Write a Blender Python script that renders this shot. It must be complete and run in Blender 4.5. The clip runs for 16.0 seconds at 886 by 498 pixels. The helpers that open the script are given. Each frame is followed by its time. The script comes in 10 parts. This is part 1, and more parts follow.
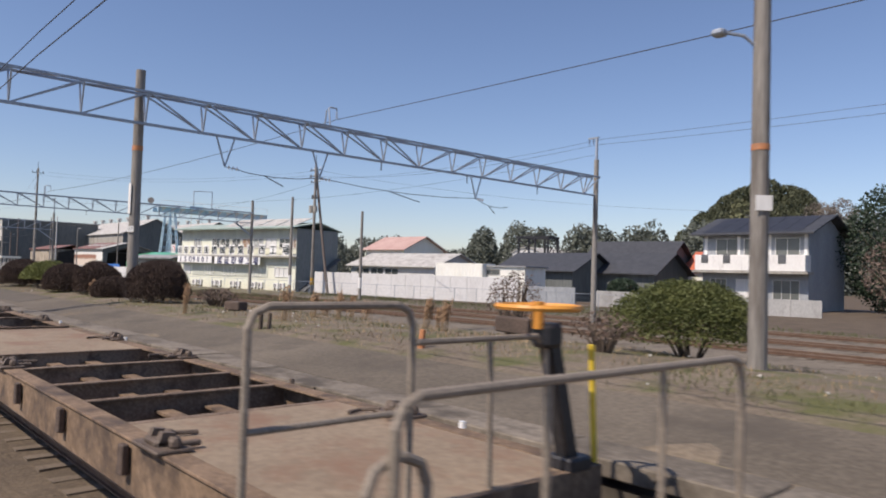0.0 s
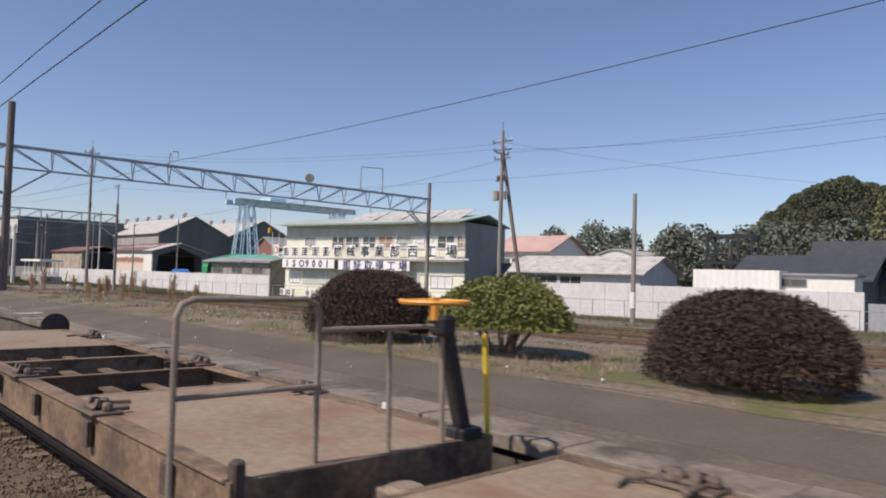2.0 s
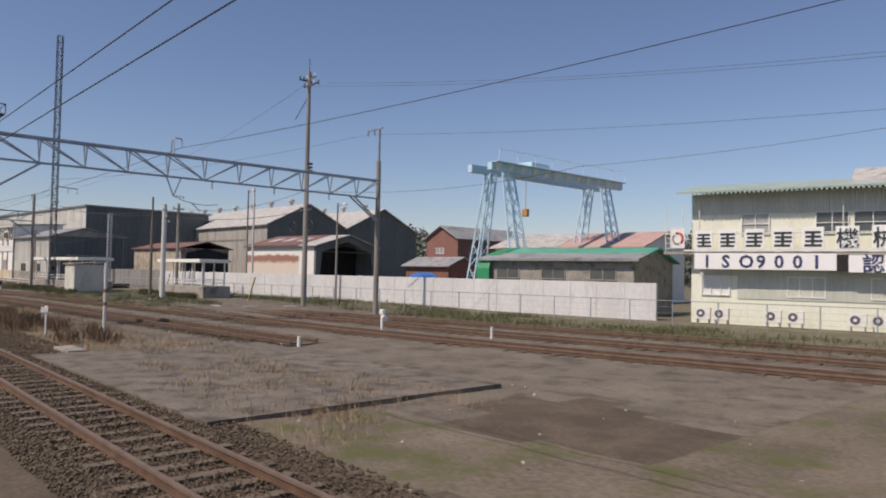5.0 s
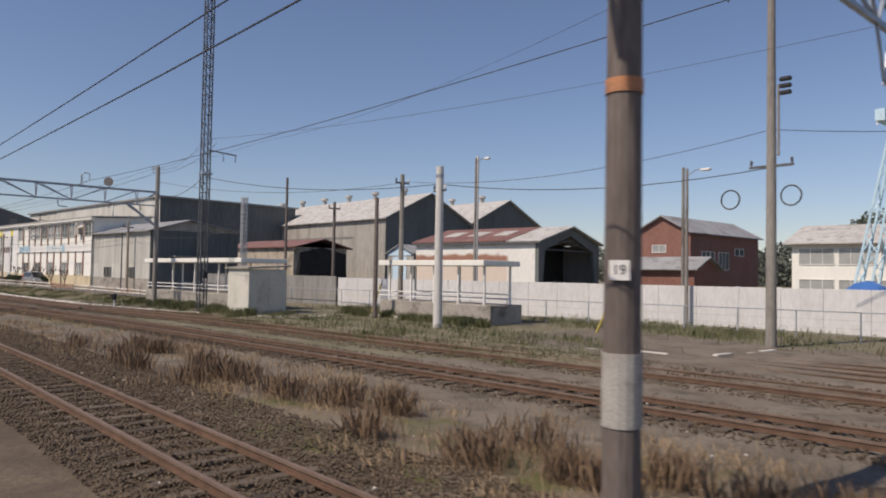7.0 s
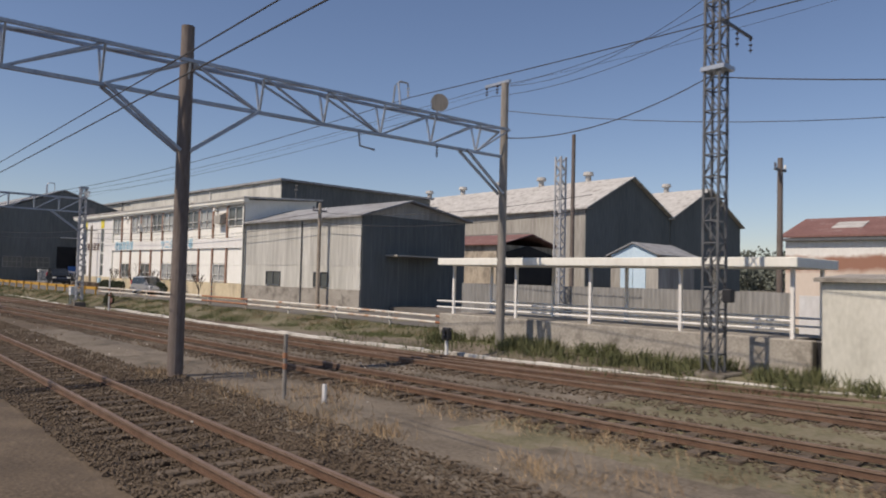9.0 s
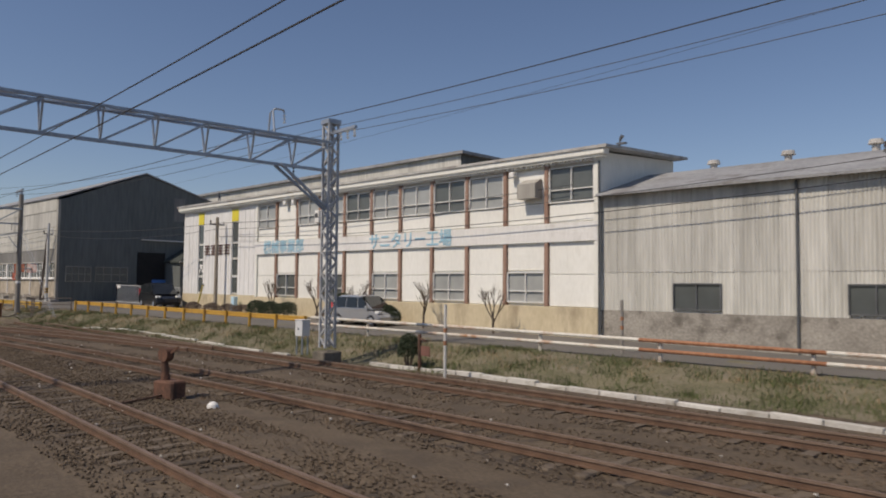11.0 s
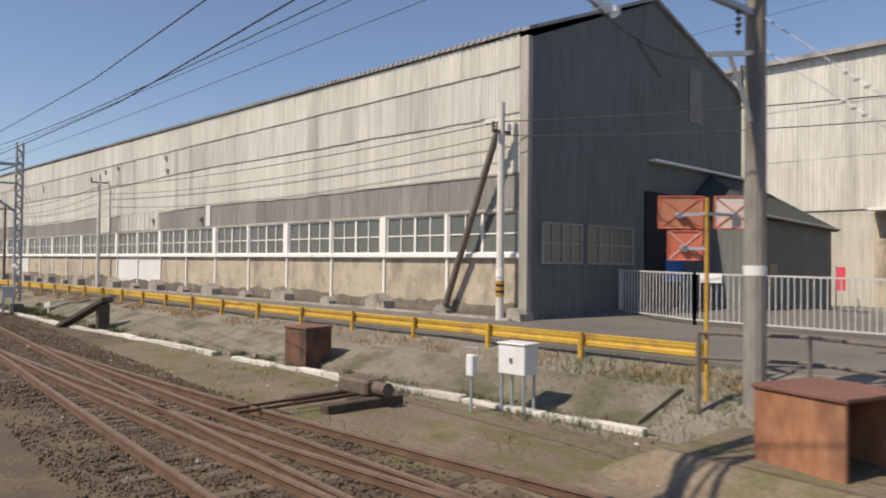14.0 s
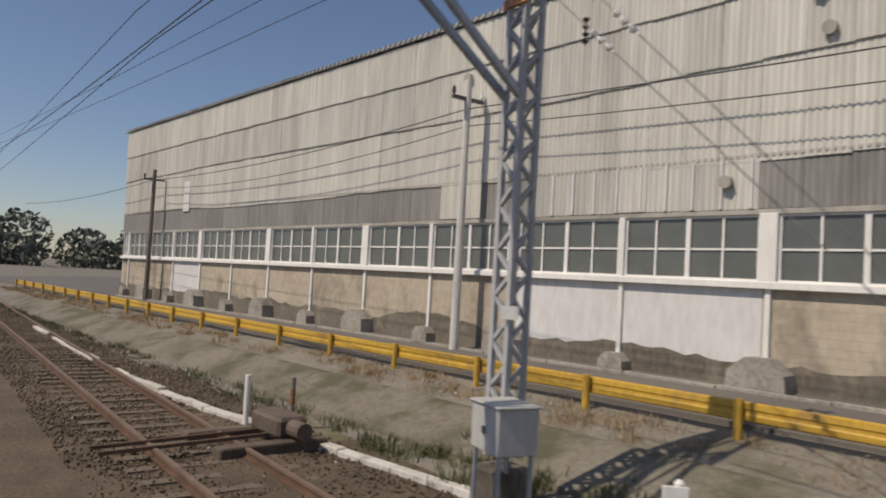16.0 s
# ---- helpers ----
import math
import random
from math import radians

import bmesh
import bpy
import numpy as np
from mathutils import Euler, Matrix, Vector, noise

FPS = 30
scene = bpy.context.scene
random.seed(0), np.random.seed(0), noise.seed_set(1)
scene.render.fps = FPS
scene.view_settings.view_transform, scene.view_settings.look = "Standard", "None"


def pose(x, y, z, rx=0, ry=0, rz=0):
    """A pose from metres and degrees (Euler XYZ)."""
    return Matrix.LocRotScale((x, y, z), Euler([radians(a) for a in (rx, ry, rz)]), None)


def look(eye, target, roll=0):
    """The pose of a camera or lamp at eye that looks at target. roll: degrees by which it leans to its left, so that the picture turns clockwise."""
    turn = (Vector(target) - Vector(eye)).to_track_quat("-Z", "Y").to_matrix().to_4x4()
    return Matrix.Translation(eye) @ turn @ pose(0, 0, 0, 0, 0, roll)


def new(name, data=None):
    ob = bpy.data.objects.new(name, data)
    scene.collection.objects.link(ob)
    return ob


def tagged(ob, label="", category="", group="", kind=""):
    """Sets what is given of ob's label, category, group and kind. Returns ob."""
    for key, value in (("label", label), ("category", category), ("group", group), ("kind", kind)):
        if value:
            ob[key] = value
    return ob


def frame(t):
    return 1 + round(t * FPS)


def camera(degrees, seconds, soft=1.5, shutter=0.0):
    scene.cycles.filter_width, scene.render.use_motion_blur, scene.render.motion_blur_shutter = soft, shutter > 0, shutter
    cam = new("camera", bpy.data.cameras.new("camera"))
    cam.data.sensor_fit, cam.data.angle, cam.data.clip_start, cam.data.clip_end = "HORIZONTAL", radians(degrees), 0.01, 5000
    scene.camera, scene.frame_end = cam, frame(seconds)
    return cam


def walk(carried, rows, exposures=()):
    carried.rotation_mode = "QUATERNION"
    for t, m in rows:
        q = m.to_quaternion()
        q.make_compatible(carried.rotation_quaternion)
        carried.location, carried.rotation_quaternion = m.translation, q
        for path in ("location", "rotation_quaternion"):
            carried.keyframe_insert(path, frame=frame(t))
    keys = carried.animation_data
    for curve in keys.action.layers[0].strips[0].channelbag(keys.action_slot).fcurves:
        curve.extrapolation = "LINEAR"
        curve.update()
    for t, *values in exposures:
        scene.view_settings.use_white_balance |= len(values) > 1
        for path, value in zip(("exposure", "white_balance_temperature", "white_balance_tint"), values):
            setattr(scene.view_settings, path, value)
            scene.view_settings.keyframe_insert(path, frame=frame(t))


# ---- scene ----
cam = camera(63.28, 16.0, soft=1.9, shutter=0.09)
PATH = [
    (0, (9.317, 0.229, 2.480), (7.8323, 1.5676, 2.5494), 1.75),
    (0.5, (1.794, 0.178, 2.480), (0.3153, 1.5231, 2.5562), 1.44),
    (1, (-5.738, 0.129, 2.480), (-7.2102, 1.4803, 2.5537), 1.53),
    (1.5, (-13.275, 0.080, 2.480), (-14.7454, 1.4340, 2.5564), 1.64),
    (2, (-20.824, 0.034, 2.480), (-22.2886, 1.3928, 2.5581), 1.74),
    (2.5, (-28.392, -0.011, 2.480), (-29.8593, 1.3457, 2.5557), 1.63),
    (3, (-35.979, -0.052, 2.480), (-37.4457, 1.3054, 2.5564), 1.63),
    (3.5, (-43.555, -0.087, 2.480), (-45.0179, 1.2749, 2.5573), 1.47),
    (3.7, (-46.590, -0.100, 2.480), (-48.0593, 1.2552, 2.5511), 1.60),
    (5.8, (-78.952, -0.099, 2.480), (-80.4299, 1.2463, 2.5478), 0.81),
    (6, (-82.108, -0.092, 2.480), (-83.5897, 1.2501, 2.5487), 0.78),
    (6.5, (-90.016, -0.071, 2.480), (-91.5017, 1.2660, 2.5494), 0.85),
    (7, (-97.980, -0.052, 2.480), (-99.4675, 1.2833, 2.5503), 0.98),
    (7.5, (-106.007, -0.036, 2.480), (-107.4952, 1.2979, 2.5544), 1.25),
    (8, (-114.085, -0.024, 2.480), (-115.5817, 1.3010, 2.5569), 1.39),
    (8.5, (-122.194, -0.015, 2.480), (-123.7014, 1.2972, 2.5577), 1.46),
    (8.7, (-125.439, -0.012, 2.480), (-126.9550, 1.2907, 2.5578), 1.46),
    (10.8, (-159.561, 0.004, 2.480), (-161.0582, 1.3257, 2.5804), 0.68),
    (11, (-162.816, 0.004, 2.480), (-164.3140, 1.3252, 2.5815), 0.57),
    (11.5, (-170.955, 0.004, 2.480), (-172.4519, 1.3267, 2.5849), 0.72),
    (12, (-179.107, 0.006, 2.480), (-180.6021, 1.3308, 2.5821), 0.63),
    (12.5, (-187.278, 0.010, 2.480), (-188.7641, 1.3466, 2.5487), -0.10),
    (13, (-195.476, 0.015, 2.480), (-196.9752, 1.3381, 2.5331), 0.49),
    (13.5, (-203.703, 0.021, 2.480), (-205.2188, 1.3254, 2.5205), 0.55),
    (14, (-211.945, 0.028, 2.480), (-213.4989, 1.2871, 2.5199), 0.66),
    (14.5, (-220.183, 0.037, 2.480), (-221.7336, 1.2995, 2.5378), 1.14),
    (15, (-228.422, 0.047, 2.480), (-229.9735, 1.3061, 2.5611), 2.22),
    (15.5, (-236.652, 0.057, 2.480), (-238.2423, 1.2666, 2.5652), 2.60),
    (16, (-244.865, 0.068, 2.480), (-246.4746, 1.2520, 2.5669), 3.36),
]
EXPOSURES = [(0, 0.1, 6550, 17), (0.5, -0.03, 6550, 17), (1, -0.1, 6550, 17), (1.5, 0.0, 6550, 17), (2, 0.05, 6550, 17), (2.5, -0.08, 6550, 17), (3.5, -0.25, 6600, 17), (6, -0.2, 6750, 17), (8.5, -0.2, 6800, 16), (11, -0.45, 6800, 14), (12, -0.5, 6800, 13), (13, -0.15, 6800, 13), (14, 0.12, 6950, 13), (15, -0.3, 6850, 13), (16, -0.4, 6900, 13)]
walk(cam, [(t, look(eye, target, roll)) for t, eye, target, roll in PATH], EXPOSURES)
SKY_STRENGTH, SUN_STRENGTH = 0.112, 4.5

# ---------------------------------------------------------------- light
SUN_FROM = Vector((-0.12, -0.80, 1.0)).normalized()
world = bpy.data.worlds.new("sky")
scene.world = world
world.use_nodes = True
wn = world.node_tree.nodes
wl = world.node_tree.links
wn.clear()
sky = wn.new("ShaderNodeTexSky")
sky.sky_type = "NISHITA"
sky.sun_disc = False
sky.sun_elevation = math.asin(SUN_FROM.z)
sky.sun_rotation = math.atan2(SUN_FROM.x, SUN_FROM.y)
sky.air_density, sky.dust_density, sky.ozone_density = 1.0, 0.35, 4.0
bg = wn.new("ShaderNodeBackground")
bg.inputs["Strength"].default_value = SKY_STRENGTH
wo = wn.new("ShaderNodeOutputWorld")
hue = wn.new("ShaderNodeMix")
hue.data_type, hue.blend_type = "RGBA", "MULTIPLY"
hue.inputs[0].default_value = 1.0
hue.inputs[7].default_value = (1.03, 0.985, 1.0, 1)
wl.new(sky.outputs["Color"], hue.inputs[6])
wl.new(hue.outputs[2], bg.inputs["Color"])
wl.new(bg.outputs["Background"], wo.inputs["Surface"])
sun = new("sun", bpy.data.lights.new("sun", "SUN"))
sun.data.energy, sun.data.angle, sun.data.color = SUN_STRENGTH, radians(0.53), (1.0, 0.905, 0.76)
sun.matrix_world = look(SUN_FROM * 50, (0, 0, 0))


# ---------------------------------------------------------------- materials
def mat(name, a, b, scale=1.0, rough=0.8, bump=0.15, metal=0.0, fine=14.0, streak=1.0, dirt=None, dirt_at=0.62, piece=0.0):
    """A surface of two tones at two scales. streak below 1 draws the tones out downwards; dirt is a third colour in blotches;
    piece varies the tone from piece to piece."""
    m = bpy.data.materials.new(name)
    m.use_nodes = True
    n, l = m.node_tree.nodes, m.node_tree.links
    p = n["Principled BSDF"]
    geo = n.new("ShaderNodeNewGeometry")
    mp = n.new("ShaderNodeMapping")
    mp.inputs["Scale"].default_value = (1, 1, streak)
    l.new(geo.outputs["Position"], mp.inputs["Vector"])
    big, small = n.new("ShaderNodeTexNoise"), n.new("ShaderNodeTexNoise")
    big.inputs["Scale"].default_value, big.inputs["Detail"].default_value = scale, 5
    small.inputs["Scale"].default_value, small.inputs["Detail"].default_value = scale * fine, 4
    l.new(mp.outputs["Vector"], big.inputs["Vector"])
    l.new(mp.outputs["Vector"], small.inputs["Vector"])
    add = n.new("ShaderNodeMath")
    add.operation = "MULTIPLY_ADD"
    add.inputs[1].default_value = 0.55
    l.new(small.outputs["Fac"], add.inputs[0])
    half = n.new("ShaderNodeMath")
    half.operation = "MULTIPLY"
    half.inputs[1].default_value = 0.45
    l.new(big.outputs["Fac"], half.inputs[0])
    l.new(half.outputs[0], add.inputs[2])
    fac = add.outputs[0]
    if piece:
        info = n.new("ShaderNodeObjectInfo")
        isl = n.new("ShaderNodeMath")
        isl.operation = "MULTIPLY_ADD"
        isl.inputs[1].default_value = piece
        sub = n.new("ShaderNodeMath")
        sub.operation = "SUBTRACT"
        sub.inputs[1].default_value = piece / 2
        l.new(info.outputs["Random"], isl.inputs[0])
        l.new(fac, isl.inputs[2])
        l.new(isl.outputs[0], sub.inputs[0])
        fac = sub.outputs[0]
    ramp = n.new("ShaderNodeValToRGB")
    ramp.color_ramp.elements[0].position, ramp.color_ramp.elements[1].position = 0.36, 0.66
    ramp.color_ramp.elements[0].color, ramp.color_ramp.elements[1].color = (*a, 1), (*b, 1)
    l.new(fac, ramp.inputs["Fac"])
    col = ramp.outputs["Color"]
    if dirt:
        blot = n.new("ShaderNodeTexNoise")
        blot.inputs["Scale"].default_value, blot.inputs["Detail"].default_value = scale * 1.7, 8
        blot.inputs["Roughness"].default_value = 0.65
        l.new(mp.outputs["Vector"], blot.inputs["Vector"])
        cut = n.new("ShaderNodeMapRange")
        cut.inputs[1].default_value, cut.inputs[2].default_value = dirt_at - 0.08, dirt_at + 0.08
        l.new(blot.outputs["Fac"], cut.inputs[0])
        mix = n.new("ShaderNodeMix")
        mix.data_type = "RGBA"
        mix.inputs[7].default_value = (*dirt, 1)
        l.new(cut.outputs[0], mix.inputs[0])
        l.new(col, mix.inputs[6])
        col = mix.outputs[2]
    l.new(col, p.inputs["Base Color"])
    p.inputs["Roughness"].default_value, p.inputs["Metallic"].default_value = rough, metal
    if bump:
        bp = n.new("ShaderNodeBump")
        bp.inputs["Strength"].default_value, bp.inputs["Distance"].default_value = min(1, bump), 0.02
        l.new(small.outputs["Fac"], bp.inputs["Height"])
        l.new(bp.outputs["Normal"], p.inputs["Normal"])
    return m


def glass_mat(name, tint=(0.05, 0.06, 0.06), rough=0.06):
    """A dark window pane: glossy, with the unlit room behind it as its colour."""
    m = mat(name, tint, tuple(c * 1.3 for c in tint), 0.5, rough, 0, fine=3)
    m.node_tree.nodes["Principled BSDF"].inputs["Specular IOR Level"].default_value = 0.6
    return m


M_BALLAST = mat("rusty_ballast", (0.062, 0.045, 0.029), (0.155, 0.117, 0.078), 0.8, 0.95, 1.0, fine=22, dirt=(0.08, 0.06, 0.041), dirt_at=0.58)
M_YARD = mat("dusty_yard_ballast", (0.11, 0.09, 0.066), (0.23, 0.195, 0.15), 0.6, 0.95, 0.9, fine=26, dirt=(0.085, 0.07, 0.05), dirt_at=0.58)
M_SLOPE = mat("dusty_grey_slope", (0.15, 0.135, 0.11), (0.25, 0.23, 0.19), 0.5, 0.95, 0.4, fine=24, dirt=(0.12, 0.11, 0.075), dirt_at=0.6)
M_STONE = mat("ballast_stone", (0.065, 0.047, 0.031), (0.185, 0.14, 0.097), 3, 0.9, 0.3, fine=9)
M_SOIL = mat("dry_grass_soil", (0.105, 0.083, 0.058), (0.225, 0.180, 0.130), 0.5, 0.95, 0.8, fine=25, dirt=(0.099, 0.101, 0.033), dirt_at=0.55)
M_BANK = mat("weedy_bank", (0.085, 0.082, 0.042), (0.205, 0.18, 0.112), 0.6, 0.95, 0.8, fine=22, dirt=(0.21, 0.18, 0.13), dirt_at=0.56)
M_ASPHALT = mat("worn_dusty_asphalt", (0.085, 0.070, 0.052), (0.160, 0.134, 0.101), 0.4, 0.92, 0.5, fine=40, dirt=(0.082, 0.068, 0.052), dirt_at=0.58)
M_ASPHALT_NEW = mat("dark_asphalt_patch", (0.072, 0.06, 0.046), (0.13, 0.11, 0.085), 0.8, 0.9, 0.4, fine=40)
M_ROAD = mat("grey_road", (0.110, 0.102, 0.092), (0.170, 0.158, 0.140), 0.5, 0.9, 0.4, fine=40)
M_CONC = mat("old_concrete", (0.24, 0.22, 0.19), (0.42, 0.39, 0.34), 0.9, 0.9, 0.35, dirt=(0.15, 0.135, 0.115), dirt_at=0.6)
M_CONC_EDGE = mat("dirty_edge_concrete", (0.135, 0.114, 0.088), (0.245, 0.21, 0.167), 0.9, 0.9, 0.35, dirt=(0.08, 0.066, 0.05), dirt_at=0.55, piece=0.16)
M_CONC_DARK = mat("stained_concrete", (0.11, 0.096, 0.076), (0.22, 0.195, 0.158), 0.7, 0.92, 0.4, streak=0.5, dirt=(0.075, 0.064, 0.05), dirt_at=0.56)
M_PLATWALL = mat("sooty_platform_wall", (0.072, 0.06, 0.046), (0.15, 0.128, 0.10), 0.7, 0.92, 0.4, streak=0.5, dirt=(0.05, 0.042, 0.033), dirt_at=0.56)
M_POLE = mat("concrete_pole", (0.20, 0.185, 0.165), (0.32, 0.30, 0.27), 1.2, 0.85, 0.25, streak=0.15, dirt=(0.13, 0.115, 0.10), dirt_at=0.6)
M_POLE_BROWN = mat("brown_painted_pole", (0.11, 0.088, 0.075), (0.20, 0.165, 0.145), 1.2, 0.75, 0.2, streak=0.2)
M_WHITEPOLE = mat("new_concrete_pole", (0.52, 0.51, 0.48), (0.66, 0.65, 0.62), 1.0, 0.8, 0.15, streak=0.2)
M_RAIL = mat("rusty_rail", (0.088, 0.05, 0.032), (0.195, 0.118, 0.076), 3, 0.7, 0.3, metal=0.2)
M_RAILTOP = mat("worn_rail_head", (0.16, 0.107, 0.075), (0.275, 0.196, 0.146), 3, 0.6, 0.1, metal=0.3)
M_SLEEPER = mat("weathered_sleeper", (0.052, 0.039, 0.028), (0.155, 0.122, 0.09), 2, 0.9, 0.5, piece=0.34)
M_STEEL = mat("galvanised_steel", (0.29, 0.325, 0.37), (0.46, 0.505, 0.56), 1.5, 0.5, 0.08, metal=0.55)
M_DARKSTEEL = mat("dull_dark_steel", (0.09, 0.095, 0.10), (0.17, 0.175, 0.18), 2, 0.6, 0.1, metal=0.4)
M_WIRE = mat("dark_wire", (0.03, 0.03, 0.032), (0.06, 0.06, 0.062), 3, 0.6, 0)
M_INSUL = mat("white_porcelain", (0.72, 0.72, 0.70), (0.82, 0.82, 0.80), 3, 0.25, 0)
M_INSUL_DARK = mat("brown_porcelain", (0.06, 0.045, 0.04), (0.10, 0.08, 0.07), 3, 0.3, 0)
M_WHITE = mat("white_paint", (0.70, 0.69, 0.66), (0.82, 0.81, 0.78), 0.7, 0.7, 0.08, streak=0.3, dirt=(0.52, 0.50, 0.46), dirt_at=0.66)
M_WALLWHITE = mat("whitewashed_block_wall", (0.55, 0.55, 0.545), (0.68, 0.68, 0.675), 0.5, 0.85, 0.12, streak=0.35, dirt=(0.53, 0.52, 0.495), dirt_at=0.64)
M_WALLGREY = mat("grey_block_wall", (0.33, 0.33, 0.32), (0.46, 0.455, 0.44), 0.6, 0.9, 0.2, streak=0.5, dirt=(0.27, 0.265, 0.25), dirt_at=0.6)
M_CREAM = mat("cream_wall_paint", (0.74, 0.735, 0.67), (0.84, 0.835, 0.77), 0.5, 0.8, 0.08, streak=0.3, dirt=(0.64, 0.62, 0.55), dirt_at=0.66)
M_PLINTH = mat("cream_plinth", (0.52, 0.44, 0.29), (0.66, 0.57, 0.40), 0.6, 0.85, 0.15, streak=0.4, dirt=(0.38, 0.31, 0.21), dirt_at=0.6)
M_GREYCORR = mat("grey_corrugated_cement", (0.30, 0.285, 0.25), (0.45, 0.43, 0.39), 0.4, 0.85, 0.2, streak=0.12, dirt=(0.23, 0.215, 0.19), dirt_at=0.58)
M_LIGHTCORR = mat("pale_corrugated_cement", (0.44, 0.42, 0.36), (0.60, 0.58, 0.51), 0.35, 0.85, 0.2, streak=0.12, dirt=(0.33, 0.31, 0.27), dirt_at=0.6)
M_DARKCORR = mat("dark_corrugated_cement", (0.16, 0.155, 0.15), (0.25, 0.245, 0.235), 0.5, 0.85, 0.2, streak=0.1, dirt=(0.30, 0.29, 0.27), dirt_at=0.64)
M_TANWALL = mat("tan_painted_blocks", (0.38, 0.325, 0.25), (0.52, 0.455, 0.36), 0.6, 0.88, 0.2, streak=0.5, dirt=(0.22, 0.19, 0.15), dirt_at=0.54)
M_TANBOARD = mat("tan_painted_boards", (0.37, 0.318, 0.246), (0.50, 0.437, 0.345), 0.6, 0.88, 0.1, streak=0.6, dirt=(0.25, 0.215, 0.17), dirt_at=0.56, piece=0.05)
# dark tone that carries the shade of end walls turned from the sun
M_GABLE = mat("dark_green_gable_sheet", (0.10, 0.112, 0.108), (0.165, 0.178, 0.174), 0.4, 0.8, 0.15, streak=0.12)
M_PORCHWALL = mat("dull_porch_sheet", (0.115, 0.125, 0.12), (0.17, 0.18, 0.172), 0.5, 0.85, 0.15, streak=0.3)
# very dark tone stands in for shade lying on the porch roof
M_PORCHROOF = mat("mossy_dark_sheet_roof", (0.028, 0.035, 0.032), (0.055, 0.065, 0.06), 0.6, 0.85, 0.2)
M_RIBWHITE = mat("white_ribbed_sheet", (0.70, 0.695, 0.675), (0.83, 0.825, 0.805), 0.5, 0.8, 0.08, streak=0.25, dirt=(0.58, 0.57, 0.545), dirt_at=0.66)
M_ROOFGREY = mat("grey_sheet_roof", (0.22, 0.225, 0.23), (0.36, 0.365, 0.37), 0.5, 0.75, 0.15, dirt=(0.17, 0.16, 0.15), dirt_at=0.6)
M_ROOFDARK = mat("dark_tile_roof", (0.035, 0.037, 0.042), (0.075, 0.078, 0.085), 1.5, 0.55, 0.3)
M_ROOFPALE = mat("pale_weathered_roof", (0.38, 0.37, 0.35), (0.55, 0.54, 0.51), 0.8, 0.8, 0.2, dirt=(0.27, 0.25, 0.23), dirt_at=0.58)
M_ROOFRED = mat("dull_red_roof", (0.15, 0.072, 0.06), (0.255, 0.135, 0.115), 0.6, 0.75, 0.15, dirt=(0.32, 0.25, 0.23), dirt_at=0.64)
M_ORANGEROOF = mat("orange_tile_roof", (0.40, 0.098, 0.052), (0.54, 0.16, 0.085), 1.0, 0.7, 0.3)
M_GREENROOF = mat("green_sheet_roof", (0.06, 0.30, 0.20), (0.11, 0.42, 0.29), 0.6, 0.6, 0.1)
M_BLUESHEET = mat("blue_sheet", (0.05, 0.17, 0.50), (0.08, 0.25, 0.66), 1.0, 0.5, 0.2)
M_REDWALL = mat("rust_red_wall", (0.19, 0.088, 0.068), (0.28, 0.14, 0.11), 0.5, 0.85, 0.15, streak=0.3)
M_RUST = mat("rusted_sheet", (0.24, 0.10, 0.05), (0.42, 0.21, 0.12), 0.7, 0.9, 0.3, streak=0.4, dirt=(0.14, 0.07, 0.045), dirt_at=0.6)
M_WAGON = mat("rusty_wagon_frame", (0.125, 0.082, 0.05), (0.275, 0.19, 0.122), 1.1, 0.85, 0.3, dirt=(0.075, 0.052, 0.038), dirt_at=0.55)
M_WAGONDARK = mat("dark_wagon_frame", (0.055, 0.04, 0.032), (0.12, 0.085, 0.066), 1.5, 0.85, 0.3)
M_WOOD = mat("grey_wood", (0.24, 0.20, 0.155), (0.38, 0.33, 0.27), 2.0, 0.85, 0.3)
M_CRANE = mat("pale_blue_crane_paint", (0.44, 0.63, 0.74), (0.56, 0.74, 0.83), 0.8, 0.6, 0.08, dirt=(0.28, 0.40, 0.50), dirt_at=0.66)
M_MASTPALE = mat("pale_mast_paint", (0.33, 0.34, 0.355), (0.48, 0.49, 0.50), 1.5, 0.55, 0.06, streak=0.3)
M_YELLOW = mat("yellow_guard_paint", (0.43, 0.235, 0.028), (0.58, 0.345, 0.055), 0.9, 0.6, 0.1, dirt=(0.29, 0.165, 0.05), dirt_at=0.62)
M_YELLOW_PANEL = mat("yellow_panel", (0.68, 0.57, 0.04), (0.76, 0.66, 0.07), 1, 0.6, 0.05)
M_ORANGE = mat("orange_paint", (0.42, 0.17, 0.07), (0.56, 0.25, 0.11), 2, 0.65, 0.1, dirt=(0.28, 0.15, 0.09), dirt_at=0.58)
M_POSTBROWN = mat("brown_painted_pilaster", (0.25, 0.15, 0.108), (0.35, 0.222, 0.168), 1, 0.75, 0.1, streak=0.3)
M_GLASS = glass_mat("dark_pane", (0.075, 0.085, 0.085), 0.12)
M_GLASS_PALE = glass_mat("blind_behind_pane", (0.30, 0.31, 0.30), 0.2)
# near-black colour standing in for shade inside openings
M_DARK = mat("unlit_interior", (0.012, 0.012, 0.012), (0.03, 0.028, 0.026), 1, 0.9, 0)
M_BLACK = mat("black_paint", (0.012, 0.012, 0.014), (0.03, 0.03, 0.034), 2, 0.5, 0)
M_NAVY = mat("navy_lettering", (0.03, 0.035, 0.10), (0.05, 0.055, 0.14), 2, 0.6, 0)
M_CYAN = mat("pale_blue_lettering", (0.28, 0.50, 0.62), (0.40, 0.61, 0.71), 2, 0.6, 0)
